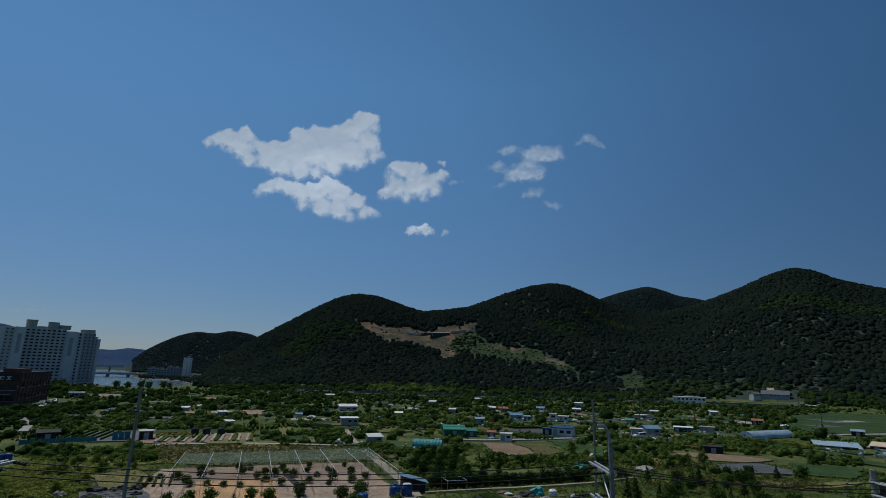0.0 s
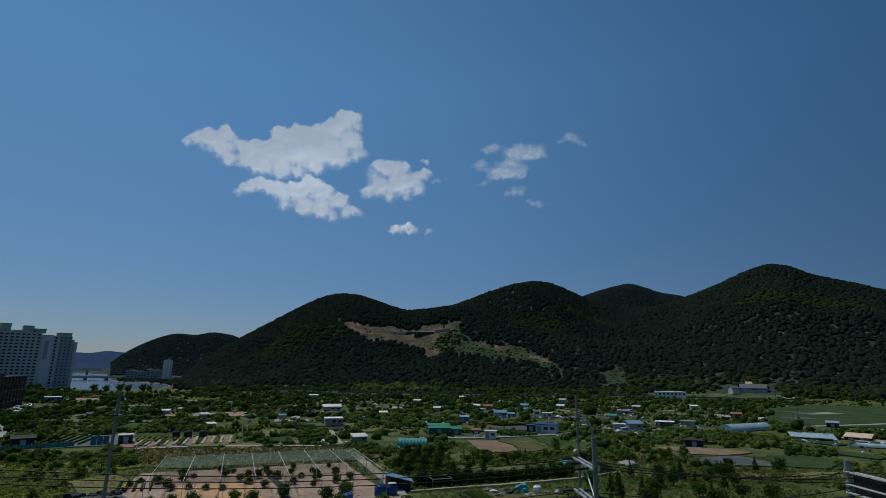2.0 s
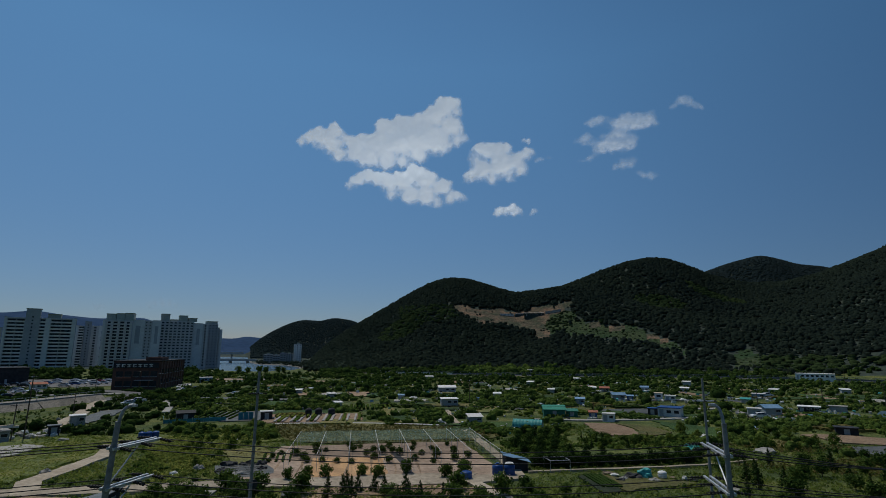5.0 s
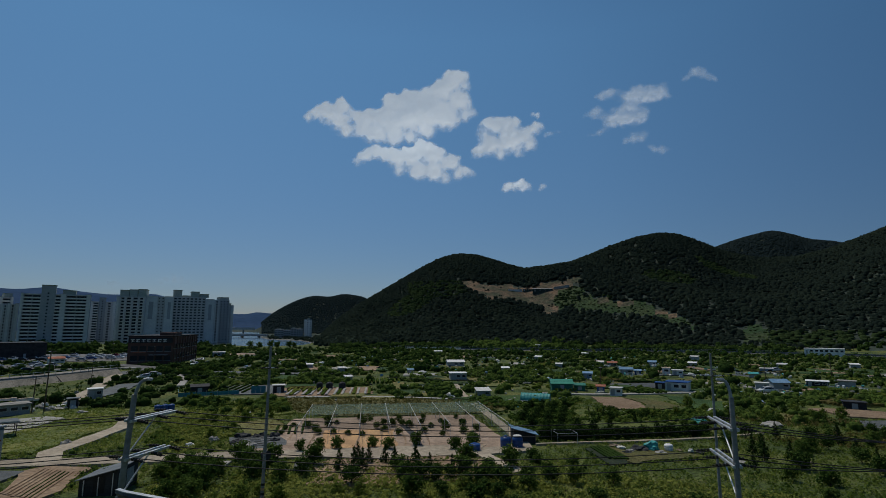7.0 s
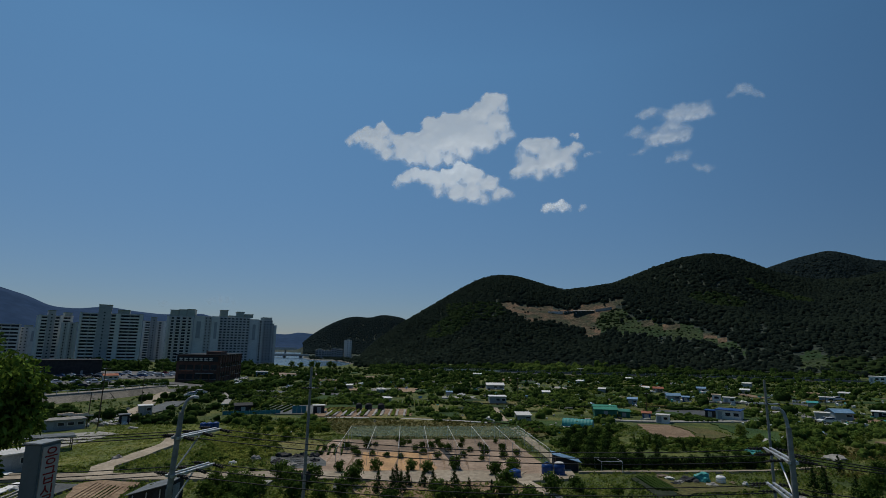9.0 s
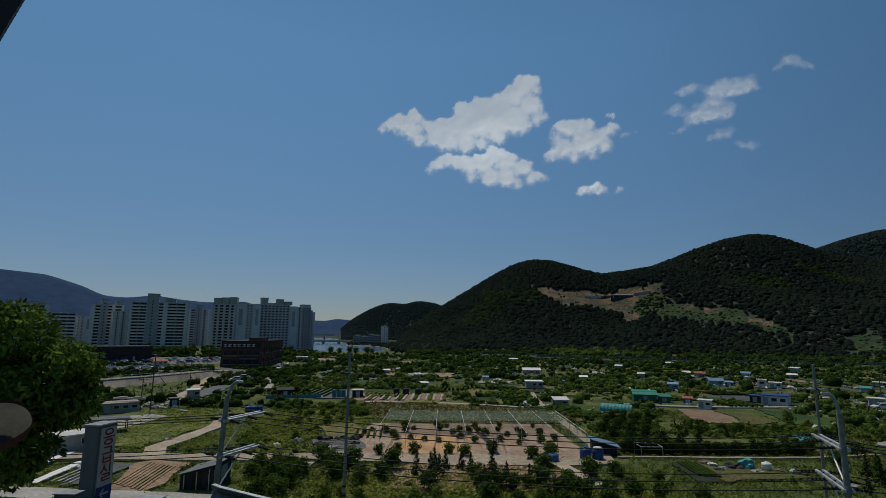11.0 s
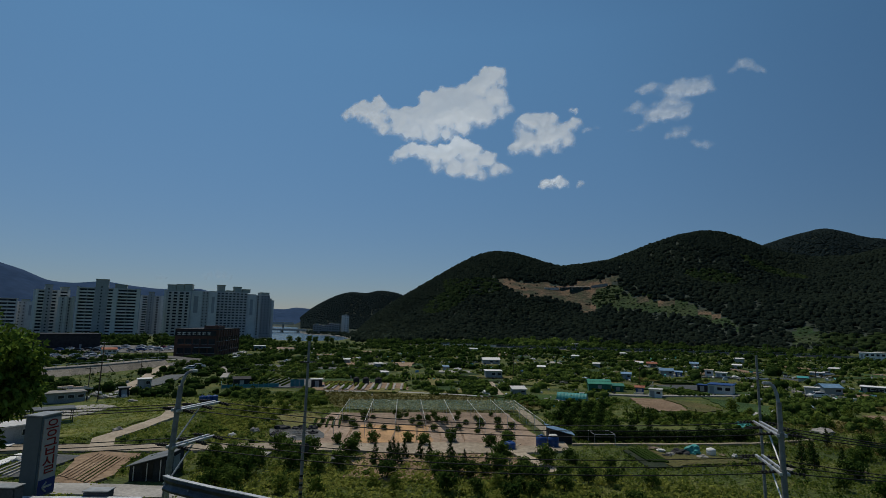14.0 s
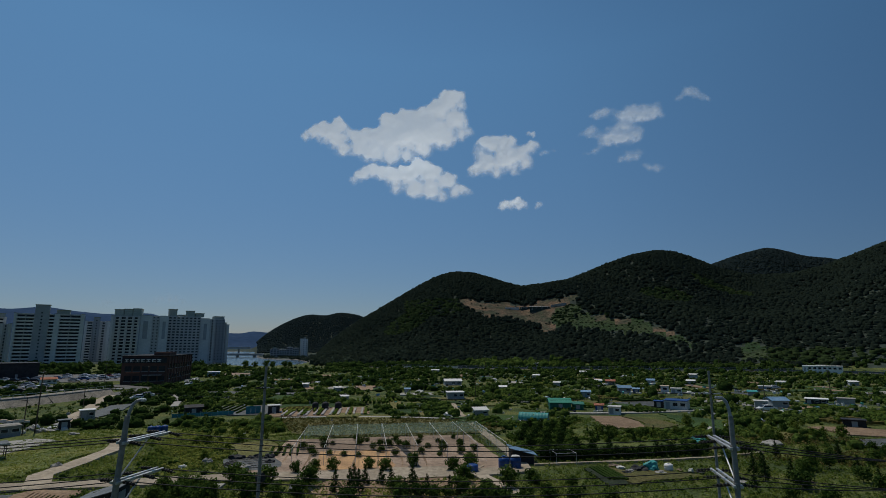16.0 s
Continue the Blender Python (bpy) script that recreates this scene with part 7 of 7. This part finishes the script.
# ---------------------------------------------------------------- terrace edge: guard rail, sign, mirror, tree
def w_beam(pts, label, posts=True):
    """A corrugated steel guard rail along the points."""
    root = thing("guard_rail", pose(0, 0, 0), label, "guard rail")
    prof = [(0.0, 0.16), (-0.045, 0.15), (-0.06, 0.1), (0.0, 0.04), (0.02, 0.0), (0.0, -0.04), (-0.06, -0.1), (-0.045, -0.15), (0.0, -0.16), (0.012, -0.155), (-0.03, -0.145), (-0.045, -0.1), (0.012, -0.04), (0.035, 0.0), (0.012, 0.04), (-0.045, 0.1), (-0.03, 0.145), (0.012, 0.155)]
    bm = bmesh.new()
    rings = []
    for i, p in enumerate(pts):
        a, b = Vector(pts[max(i - 1, 0)]), Vector(pts[min(i + 1, len(pts) - 1)])
        d = (b - a).normalized()
        n = Vector((-d.y, d.x, 0)).normalized()
        rings.append([bm.verts.new(Vector(p) + n * o + Vector((0, 0, z * 1.15))) for o, z in prof])
    for a, b in zip(rings, rings[1:]):
        for i in range(len(prof)):
            j = (i + 1) % len(prof)
            bm.faces.new((a[i], a[j], b[j], b[i]))
    bm.faces.new(rings[0]), bm.faces.new(rings[-1][::-1])
    bmesh.ops.recalc_face_normals(bm, faces=bm.faces[:])
    beam = part("beam", bm, M["railsteel"], root)
    # separate pale strip imitates sunlight along the beam's upper curve
    bm = bmesh.new()
    rings = []
    for i, p in enumerate(pts):
        a, b = Vector(pts[max(i - 1, 0)]), Vector(pts[min(i + 1, len(pts) - 1)])
        d = (b - a).normalized()
        n = Vector((-d.y, d.x, 0)).normalized()
        rings.append([bm.verts.new(Vector(p) + n * o + Vector((0, 0, z))) for o, z in ((-0.06, 0.18), (0.05, 0.186), (0.05, 0.205), (-0.06, 0.2))])
    for a, b in zip(rings, rings[1:]):
        for i in range(4):
            bm.faces.new((a[i], a[(i + 1) % 4], b[(i + 1) % 4], b[i]))
    bm.faces.new(rings[0]), bm.faces.new(rings[-1][::-1])
    bmesh.ops.recalc_face_normals(bm, faces=bm.faces[:])
    part("top_lip", bm, M["galv"], root, "pale strip for the sunlit top edge")
    for i in range(0, len(pts), 2):
        x, y, z = pts[i]
        part("post", rod(bmesh.new(), (x, y + 0.12, z - 1.0), (x, y + 0.12, z + 0.08), 0.06, seg=12), M["galv"], root)
        part("bolt", rod(bmesh.new(), (x, y - 0.02, z), (x, y - 0.05, z), 0.022, seg=8), M["galv"], beam)
    return root


def soft_line(ctrl, n):
    out = []
    for i in range(n + 1):
        t = i / n * (len(ctrl) - 1)
        k = min(int(t), len(ctrl) - 2)
        out.append(tuple(Vector(ctrl[k]).lerp(Vector(ctrl[k + 1]), t - k)))
    return out


w_beam(soft_line([(-26, 5.4, 11.75), (-14.4, 8.95, 11.75), (-9.9, 10.45, 11.72)], 9), "galvanised guard rail beside the terrace road")
w_beam([(-10.75, 12.05, 11.72), (-10.35, 11.86, 11.74), (-9.7, 11.72, 11.74), (-8.9, 11.6, 11.72), (-8.0, 11.45, 11.72), (-6.9, 11.25, 11.72), (-4, 11.1, 11.7), (0, 11, 11.7), (6, 11, 11.7), (14, 11.2, 11.7), (26, 11.8, 11.7)], "galvanised guard rail with a flared end")
for x, y, w, h, lab in ((-12.4, 9.15, 0.5, 12.25, "grey steel control box behind the guard rail"), (-10.95, 10.15, 0.55, 12.02, "low grey box with a pale lid at the rail")):
    c = thing("control_box", pose(x, y, 11.1, 0, 0, 17), lab, "metal box")
    part("body", boxed(-w / 2, w / 2, 0, 0.3, 0, h - 11.1, bevel=0.02), M["railsteel"], c)
    part("lid", boxed(-w / 2 - 0.02, w / 2 + 0.02, -0.02, 0.32, h - 11.1, h - 11.075, bevel=0.008), M["grey"], c)
    part("latch", boxed(-0.03, 0.03, -0.03, 0.0, (h - 11.1) * 0.5, (h - 11.1) * 0.62), M["galv"], c)

M["signred"] = mat("sign red", (0.24, 0.012, 0.012), (0.28, 0.018, 0.016), 1, 0.5, 0, vary=0.02)
M["signblue"] = mat("sign navy", (0.02, 0.035, 0.16), (0.03, 0.045, 0.19), 1, 0.5, 0, vary=0.02)
M["signgrey"] = mat("sign housing", (0.12, 0.155, 0.165), (0.15, 0.185, 0.195), 1, 0.5, 0.05, vary=0.03)
M["signface"] = mat("sign face", (0.46, 0.41, 0.37), (0.51, 0.46, 0.42), 1, 0.5, 0.0, vary=0.03)
sign = thing("hospital_sign", pose(-13.1, 10.1, 11.15, 0, 0, 12), "tall boxed hospital sign with red lettering on pale face", "sign")
part("housing", boxed(-0.1, 0.32, 0, 0.62, 0.5, 2.42, bevel=0.015), M["signgrey"], sign)
face = part("face", boxed(0.322, 0.345, 0.06, 0.58, 0.56, 2.36), M["signface"], sign)
part("post", boxed(0.0, 0.2, 0.2, 0.4, -0.1, 0.5), M["pole"], sign)
part("cap", boxed(-0.13, 0.35, -0.03, 0.65, 2.42, 2.46, bevel=0.01), M["grey"], sign)
part("lower_panel", boxed(0.346, 0.352, 0.06, 0.58, 0.56, 0.92), M["signblue"], face, "navy panel with a white arrow")


def lettering(text, size, m, material, parent, name="letter"):
    cu = bpy.data.curves.new(name, "FONT")
    cu.body, cu.size, cu.extrude, cu.align_x, cu.align_y = text, size, 0.004, "CENTER", "CENTER"
    ob = new(name, cu)
    bpy.context.view_layer.update()
    me = bpy.data.meshes.new_from_object(ob)
    bpy.data.objects.remove(ob)
    me.materials.clear()
    me.materials.append(material)
    o = part(name, me, None, parent, m=m)
    return o


for i, ch in enumerate("응급실"):
    lettering(ch, 0.46, pose(0.352, 0.32, 2.1 - i * 0.44, 90, 0, 90), M["signred"], face)
bm = bmesh.new()
box(bm, 0.353, 0.358, 0.18, 0.48, 0.71, 0.76)
for s in (-1, 1):
    rod(bm, (0.356, 0.18, 0.735), (0.356, 0.3, 0.735 + s * 0.11), 0.02, seg=6)
part("arrow", bm, M["signface"], face, "white arrow")

# ---- convex traffic mirror
M["rim"] = mat("dark orange rim", (0.05, 0.02, 0.014), (0.07, 0.027, 0.018), 0.5, 0.5, 0.05)
M["mirror"] = mat("mirror", (0.30, 0.31, 0.26), (0.33, 0.34, 0.29), 2, 0.08, 0, metal=1.0, vary=0.01)
mx, my, mz = -9.52, 5.82, 14.48
mirror = thing("traffic_mirror", pose(mx, my, 11.1, 0, 0, 62), "round convex traffic mirror on an orange post", "traffic mirror")
bm = bmesh.new()
seg, rad, dep = 40, 0.42, 0.09
rings = [[bm.verts.new((rad * k / 8 * math.cos(2 * math.pi * i / seg), -dep * (1 - (k / 8) ** 2), mz - 11.1 + rad * k / 8 * math.sin(2 * math.pi * i / seg))) for i in range(seg)] for k in range(1, 9)]
c = bm.verts.new((0, -dep, mz - 11.1))
for i in range(seg):
    bm.faces.new((c, rings[0][i], rings[0][(i + 1) % seg]))
for a, b in zip(rings, rings[1:]):
    for i in range(seg):
        bm.faces.new((a[i], b[i], b[(i + 1) % seg], a[(i + 1) % seg]))
bmesh.ops.recalc_face_normals(bm, faces=bm.faces[:])
bmesh.ops.rotate(bm, verts=bm.verts[:], cent=(0, 0, mz - 11.1), matrix=Matrix.Rotation(radians(27), 3, "X"))
part("mirror_face", bm, M["mirror"], mirror, smooth=True)
part("hood", rod(bmesh.new(), (0, 0.005, mz - 11.1 + 0.0014), (0, 0.07, mz - 11.08), 0.435, 0.4, 40), M["rim"], mirror, "dark orange rim and back")
part("post", rod(bmesh.new(), (0, 0.12, -0.1), (0, 0.12, mz - 11.1 + 0.3), 0.045, seg=14), M["rim"], mirror, "orange steel post")
part("bracket", boxed(-0.12, 0.12, 0.06, 0.16, mz - 11.25, mz - 10.95, bevel=0.01), M["galv"], mirror)


# ---- broad-leaved tree beside the road
def street_tree(x, y, z, tall, label, lobes, seed):
    rng = np.random.default_rng(seed)
    root = thing("street_tree", pose(x, y, z), label, "tree")
    bm = bmesh.new()
    p = Vector((0, 0, -0.2))
    for i in range(5):
        q = Vector((rng.uniform(-0.06, 0.06), rng.uniform(-0.06, 0.06), tall * 0.16 * (i + 1)))
        rod(bm, p, q, 0.13 - 0.018 * i, 0.115 - 0.018 * i, 10)
        p = q
    cs = [Vector(l[:3]) for l in lobes]
    for c in cs:
        rod(bm, Vector((0, 0, min(c.z * 0.8, tall * 0.6))), c, 0.04, 0.012, 6)
    part("trunk", bm, M["bark"], root)
    vs, fs, n0 = [], [], 0
    for c, l in zip(cs, lobes):
        r = l[3]
        n = int(2100 * r * r / 0.6)
        d = rng.normal(size=(n, 3))
        d /= np.linalg.norm(d, axis=1, keepdims=True)
        pos = np.array(c) + d * r * (0.45 + 0.6 * rng.random((n, 1)) ** 0.6) * np.array([1, 1, 0.85])
        fwd = d * 0.6 + rng.normal(size=(n, 3)) * 0.6 + np.array([0, 0, -0.35])
        fwd /= np.linalg.norm(fwd, axis=1, keepdims=True)
        side = np.cross(fwd, d + rng.normal(size=(n, 3)) * 0.5)
        side /= np.linalg.norm(side, axis=1, keepdims=True)
        up = np.cross(side, fwd)
        s = rng.uniform(0.045, 0.09, (n, 1))
        # a leaf of six corners, folded along its midrib
        q = np.stack([pos, pos + fwd * s * 0.6 + side * s * 0.42 + up * s * 0.12, pos + fwd * s * 1.3 + side * s * 0.36 + up * s * 0.1, pos + fwd * s * 2.0 - up * s * 0.15,
                      pos + fwd * s * 1.3 - side * s * 0.36 + up * s * 0.1, pos + fwd * s * 0.6 - side * s * 0.42 + up * s * 0.12], 1).reshape(-1, 3)
        k = np.arange(n)[:, None] * 6 + n0
        vs.append(q)
        fs += [k + np.array([[0, 1, 2, 3]]), k + np.array([[0, 3, 4, 5]])]
        n0 += len(q)
    part("crown", mesh_of("crown", np.concatenate(vs), np.concatenate(fs)), L["broad"], root)


street_tree(-11.6, 6.6, 11.1, 5.6, "broad-leaved street tree with glossy green leaves",
            [(0, 0, 3.5, 1.1), (0.75, 0.55, 3.7, 0.85), (0.9, 0.9, 4.1, 0.72), (-0.5, -0.3, 4.3, 1.0), (0.2, 0.3, 4.75, 0.8), (1.1, 1.0, 3.5, 0.55), (0.1, -0.3, 2.75, 0.5), (0.45, 0.2, 2.7, 0.5), (0.3, 0.1, 2.3, 0.3), (0.95, 0.2, 2.4, 0.36), (1.1, 0.35, 2.75, 0.5), (-0.8, -0.9, 3.2, 1.0), (-1.0, -1.2, 4.4, 1.0)], 31)
plot("road_6", "asphalt road on the terrace", "road", [(-40, -8), (30, -3), (30, 9.6), (-8, 9.6), (-30, 2)], M["asphalt"], 11.26, 0.05, taken=False)

# ---- leaning pillar made up for an unidentified dark edge just entering the picture
pillar = thing("leaning_pillar", pose(-4.36, 0.32, 11.2), "made-up dark leaning pillar standing in for an unidentified dark edge", "pillar")
bm = bmesh.new()
low = [bm.verts.new(q) for q in ((0, 0, 0), (-0.21, -0.4, 0), (-0.33, -0.34, 0), (-0.12, 0.06, 0))]
top = [bm.verts.new(v.co + Vector((1.11, 2.08, 8.8))) for v in low]
bm.faces.new(low), bm.faces.new(top)
for i in range(4):
    bm.faces.new((low[i], low[(i + 1) % 4], top[(i + 1) % 4], top[i]))
bmesh.ops.recalc_face_normals(bm, faces=bm.faces[:])
part("shaft", bm, M["dark"], pillar)
part("base_plate", boxed(-0.5, 0.2, -0.6, 0.3, -0.02, 0.08, bevel=0.02), M["railsteel"], pillar)
# ---------------------------------------------------------------- clouds, far away above the hills


def cloud_material(name, glow_by, solid):
    """Cloud skin lit by the sun and by an added glow; its thin edges let the sky through."""
    m, n, l = nodes_of(name)
    n.remove(n["Principled BSDF"])
    d, tr, mx = n.new("ShaderNodeBsdfDiffuse"), n.new("ShaderNodeBsdfTranslucent"), n.new("ShaderNodeMixShader")
    d.inputs[0].default_value = tr.inputs[0].default_value = (0.93, 0.94, 0.95, 1)
    mx.inputs[0].default_value = 0.35
    l.new(d.outputs[0], mx.inputs[1]), l.new(tr.outputs[0], mx.inputs[2])
    at = n.new("ShaderNodeAttribute")
    at.attribute_name = "body"
    co, ns = n.new("ShaderNodeTexCoord"), n.new("ShaderNodeTexNoise")
    ns.inputs["Scale"].default_value, ns.inputs["Detail"].default_value, ns.inputs["Roughness"].default_value = 0.03, 7, 0.6
    l.new(co.outputs["Object"], ns.inputs[0])
    sub = n.new("ShaderNodeMath")
    sub.operation = "MULTIPLY_ADD"
    sub.inputs[1].default_value, sub.inputs[2].default_value = 0.14, -0.07
    l.new(ns.outputs["Fac"], sub.inputs[0])
    add = n.new("ShaderNodeMath")
    l.new(at.outputs["Fac"], add.inputs[0]), l.new(sub.outputs[0], add.inputs[1])
    mr = n.new("ShaderNodeMapRange")
    mr.interpolation_type = "SMOOTHSTEP"
    mr.inputs[1].default_value, mr.inputs[2].default_value, mr.inputs[4].default_value = 0.08, 0.95, solid
    l.new(add.outputs[0], mr.inputs[0])
    # added emission stands in for sunlight scattered within the cloud
    glow, lit = n.new("ShaderNodeEmission"), n.new("ShaderNodeAddShader")
    glow.inputs[0].default_value, glow.inputs[1].default_value = (0.82, 0.92, 1.0, 1), glow_by
    l.new(glow.outputs[0], lit.inputs[0]), l.new(mx.outputs[0], lit.inputs[1])
    t, out = n.new("ShaderNodeBsdfTransparent"), n.new("ShaderNodeMixShader")
    l.new(mr.outputs[0], out.inputs[0]), l.new(t.outputs[0], out.inputs[1]), l.new(lit.outputs[0], out.inputs[2])
    l.new(out.outputs[0], n["Material Output"].inputs[0])
    return m


M["cloud"] = cloud_material("cumulus", 0.50, 0.98)
M["wisp"] = cloud_material("wispy cloud", 0.48, 0.70)
M["haze_cloud"] = cloud_material("faint low cloud", 0.32, 0.22)
FAR_OFF = 3900.0
UNIT = FAR_OFF / 922.4


def fbm(x, y, seed, octaves=4):
    return np.array([noise.fractal(Vector((p, q, seed)), 0.9, 2.1, octaves) for p, q in zip(x.ravel(), y.ravel())]).reshape(x.shape)


def cloud(label, puffs, seed, top=5.5, bottom=22.0, step=2.0, kind="cloud", ruffle=1.0, blur=1.0):
    """A lumpy cloud skin from overlapping puffs (across, up, radius): crisp billows above, thin and soft below."""
    rng = np.random.default_rng(seed)
    bl = [tuple(p) for p in puffs]
    for bx, by, r in puffs:
        for _ in range(int(6 * ruffle)):
            a = rng.uniform(-0.5, 3.64)
            q = r * rng.uniform(0.22, 0.45)
            bl.append((bx + math.cos(a) * (r - q * 0.45), by + math.sin(a) * (r - q * 0.45), q))
    bl = np.array(bl)
    x0, x1 = (bl[:, 0] - bl[:, 2]).min() - 16, (bl[:, 0] + bl[:, 2]).max() + 16
    y0, y1 = (bl[:, 1] - bl[:, 2]).min() - 20, (bl[:, 1] + bl[:, 2]).max() + 10
    X, Y = np.meshgrid(np.arange(x0, x1, step), np.arange(y0, y1, step), indexing="ij")
    n1, n2 = fbm(X / 26, Y / 26, seed), fbm(X / 9, Y / 9, seed + 7)
    sd, relief = np.zeros(X.shape), np.zeros(X.shape)
    wx, wy = X + 5 * n1 * blur, Y + 4 * n2
    for bx, by, r in bl:
        q = np.hypot(wx - bx, (wy - by) * (1 + 0.5 * (blur > 1)))
        sd += np.exp(np.clip((r - q) / (3.0 * blur), -40, 40))
        if r > 9:
            relief += np.exp(np.sqrt(np.clip(r * r - q * q, 0, None)) / 9)
    relief = 9 * np.log(relief + 1)
    sd = 3.0 * blur * np.log(sd + 1e-12) - 3.5 * min(blur, 1.2) + 1.6 * n1 + 1.2 * n2
    for _ in range(7):
        relief = (relief * 2 + np.roll(relief, 1, 0) + np.roll(relief, -1, 0) + np.roll(relief, 1, 1) + np.roll(relief, -1, 1)) / 6
    # soft underside: the skin thins where the way out is downwards
    k = max(1, int(8 / step))
    down = np.roll(sd, k, 1)
    under = np.clip((np.roll(sd, -k, 1) - down) / 12, -1, 1) * 0.5 + 0.5
    for _ in range(14):
        under = (under * 2 + np.roll(under, 1, 0) + np.roll(under, -1, 0) + np.roll(under, 1, 1) + np.roll(under, -1, 1)) / 6
    soft = top + (bottom - top) * under ** 1.5
    body = np.clip((sd + 3.0) / soft, 0, 1.3)
    zz = 1.9 * relief + 1.5 * n1 - 0.3 * (Y - Y.mean())
    near = 1 - zz * UNIT / FAR_OFF
    verts = np.stack([X * near, Y * near, zz], 2).reshape(-1, 3) * UNIT
    r, c = X.shape
    i, j = np.meshgrid(np.arange(r - 1), np.arange(c - 1), indexing="ij")
    f = np.stack([i * c + j, (i + 1) * c + j, (i + 1) * c + j + 1, i * c + j + 1], 2).reshape(-1, 4)
    flat = body.ravel()
    f = f[flat[f].max(1) > 0.0]
    used, inv = np.unique(f, return_inverse=True)
    me = mesh_of("cloud", verts[used], inv.reshape(-1, 4))
    me.attributes.new("body", "FLOAT", "POINT").data.foreach_set("value", flat[used].astype(np.float32))
    ob = part("cloud", me, M[kind], smooth=True)
    ob.matrix_basis = pose(*EYE, 103.2, -1.4, 0) @ Matrix.Translation((0, 0, -FAR_OFF))
    tagged(ob, label, "cloud", "clouds")


cloud("large white cumulus cloud with a ragged billowing top",
      [(-416, 186, 12), (-399, 191, 15), (-374, 188, 21), (-348, 198, 17), (-360, 175, 22), (-345, 156, 18), (-324, 178, 14), (-306, 178, 15), (-284, 172, 17), (-314, 156, 22), (-259, 195, 19), (-264, 166, 28), (-229, 200, 17), (-224, 171, 35), (-199, 197, 19),
       (-184, 171, 35), (-164, 205, 25), (-144, 218, 21), (-130, 228, 15), (-121, 213, 12), (-134, 186, 23), (-124, 161, 15), (-154, 156, 23), (-109, 164, 8), (-284, 142, 21), (-254, 137, 23), (-224, 132, 17), (-194, 141, 20), (-300, 140, 14)], 1)
cloud("flat-bottomed white cumulus cloud trailing to one side",
      [(-309, 106, 15), (-328, 96, 9), (-292, 111, 15), (-274, 103, 15), (-254, 96, 19), (-229, 96, 21), (-204, 106, 19), (-184, 96, 23), (-214, 71, 21), (-184, 66, 21), (-154, 81, 17), (-144, 61, 15), (-249, 76, 14), (-120, 59, 8), (-130, 62, 9), (-164, 53, 11), (-206, 118, 9)], 3)
cloud("small white cumulus cloud beside the large one",
      [(-82, 144, 12), (-69, 136, 15), (-49, 136, 17), (-36, 141, 9), (-94, 126, 11), (-84, 106, 21), (-99, 96, 14), (-49, 111, 25), (-24, 116, 16), (-4, 126, 11), (8, 129, 6), (-14, 101, 14), (-64, 89, 14), (-34, 89, 11)], 5)
cloud("tiny white cloud puff", [(-59, 30, 7), (-46, 31, 7), (-34, 34, 10), (-24, 28, 8), (1, 28, 6)], 11, 6, 14, 1.5)
cloud("tiny white cloud puff beside the small cumulus", [(-4, 151, 6), (2, 149, 4)], 12, 6, 10, 1.5, ruffle=0.4)
cloud("faint white cloud shred", [(24, 118, 5), (34, 120, 4), (14, 117, 3)], 13, 9, 14, 1.5, "wisp", 0.4)
cloud("thin wispy white cloud",
      [(113, 172, 10), (120, 176, 8), (150, 168, 14), (164, 168, 18), (180, 165, 18), (195, 164, 16), (207, 172, 13), (125, 131, 17), (140, 131, 21), (155, 130, 18), (170, 133, 13), (152, 149, 14), (92, 140, 10), (98, 146, 8), (100, 113, 12), (154, 97, 12), (168, 97, 12), (188, 77, 9), (203, 73, 8)], 8, 15, 21, 2.0, "wisp", 0.6, 2.0)
cloud("thin wispy cloud shred", [(256, 196, 7), (268, 191, 6), (238, 188, 4), (280, 182, 4)], 9, 15, 20, 2.0, "wisp", 0.6, 2.2)
cloud("faint pale cloud low over the apartment blocks", [(-762, -107, 7), (-748, -105, 9), (-732, -104, 10), (-716, -106, 9), (-702, -110, 6)], 15, 10, 14, 2.0, "haze_cloud", 0.6)
cloud("faint pale cloud low over the mountain", [(-888, -106, 7), (-876, -105, 8), (-864, -108, 6)], 16, 10, 14, 2.0, "haze_cloud", 0.6)
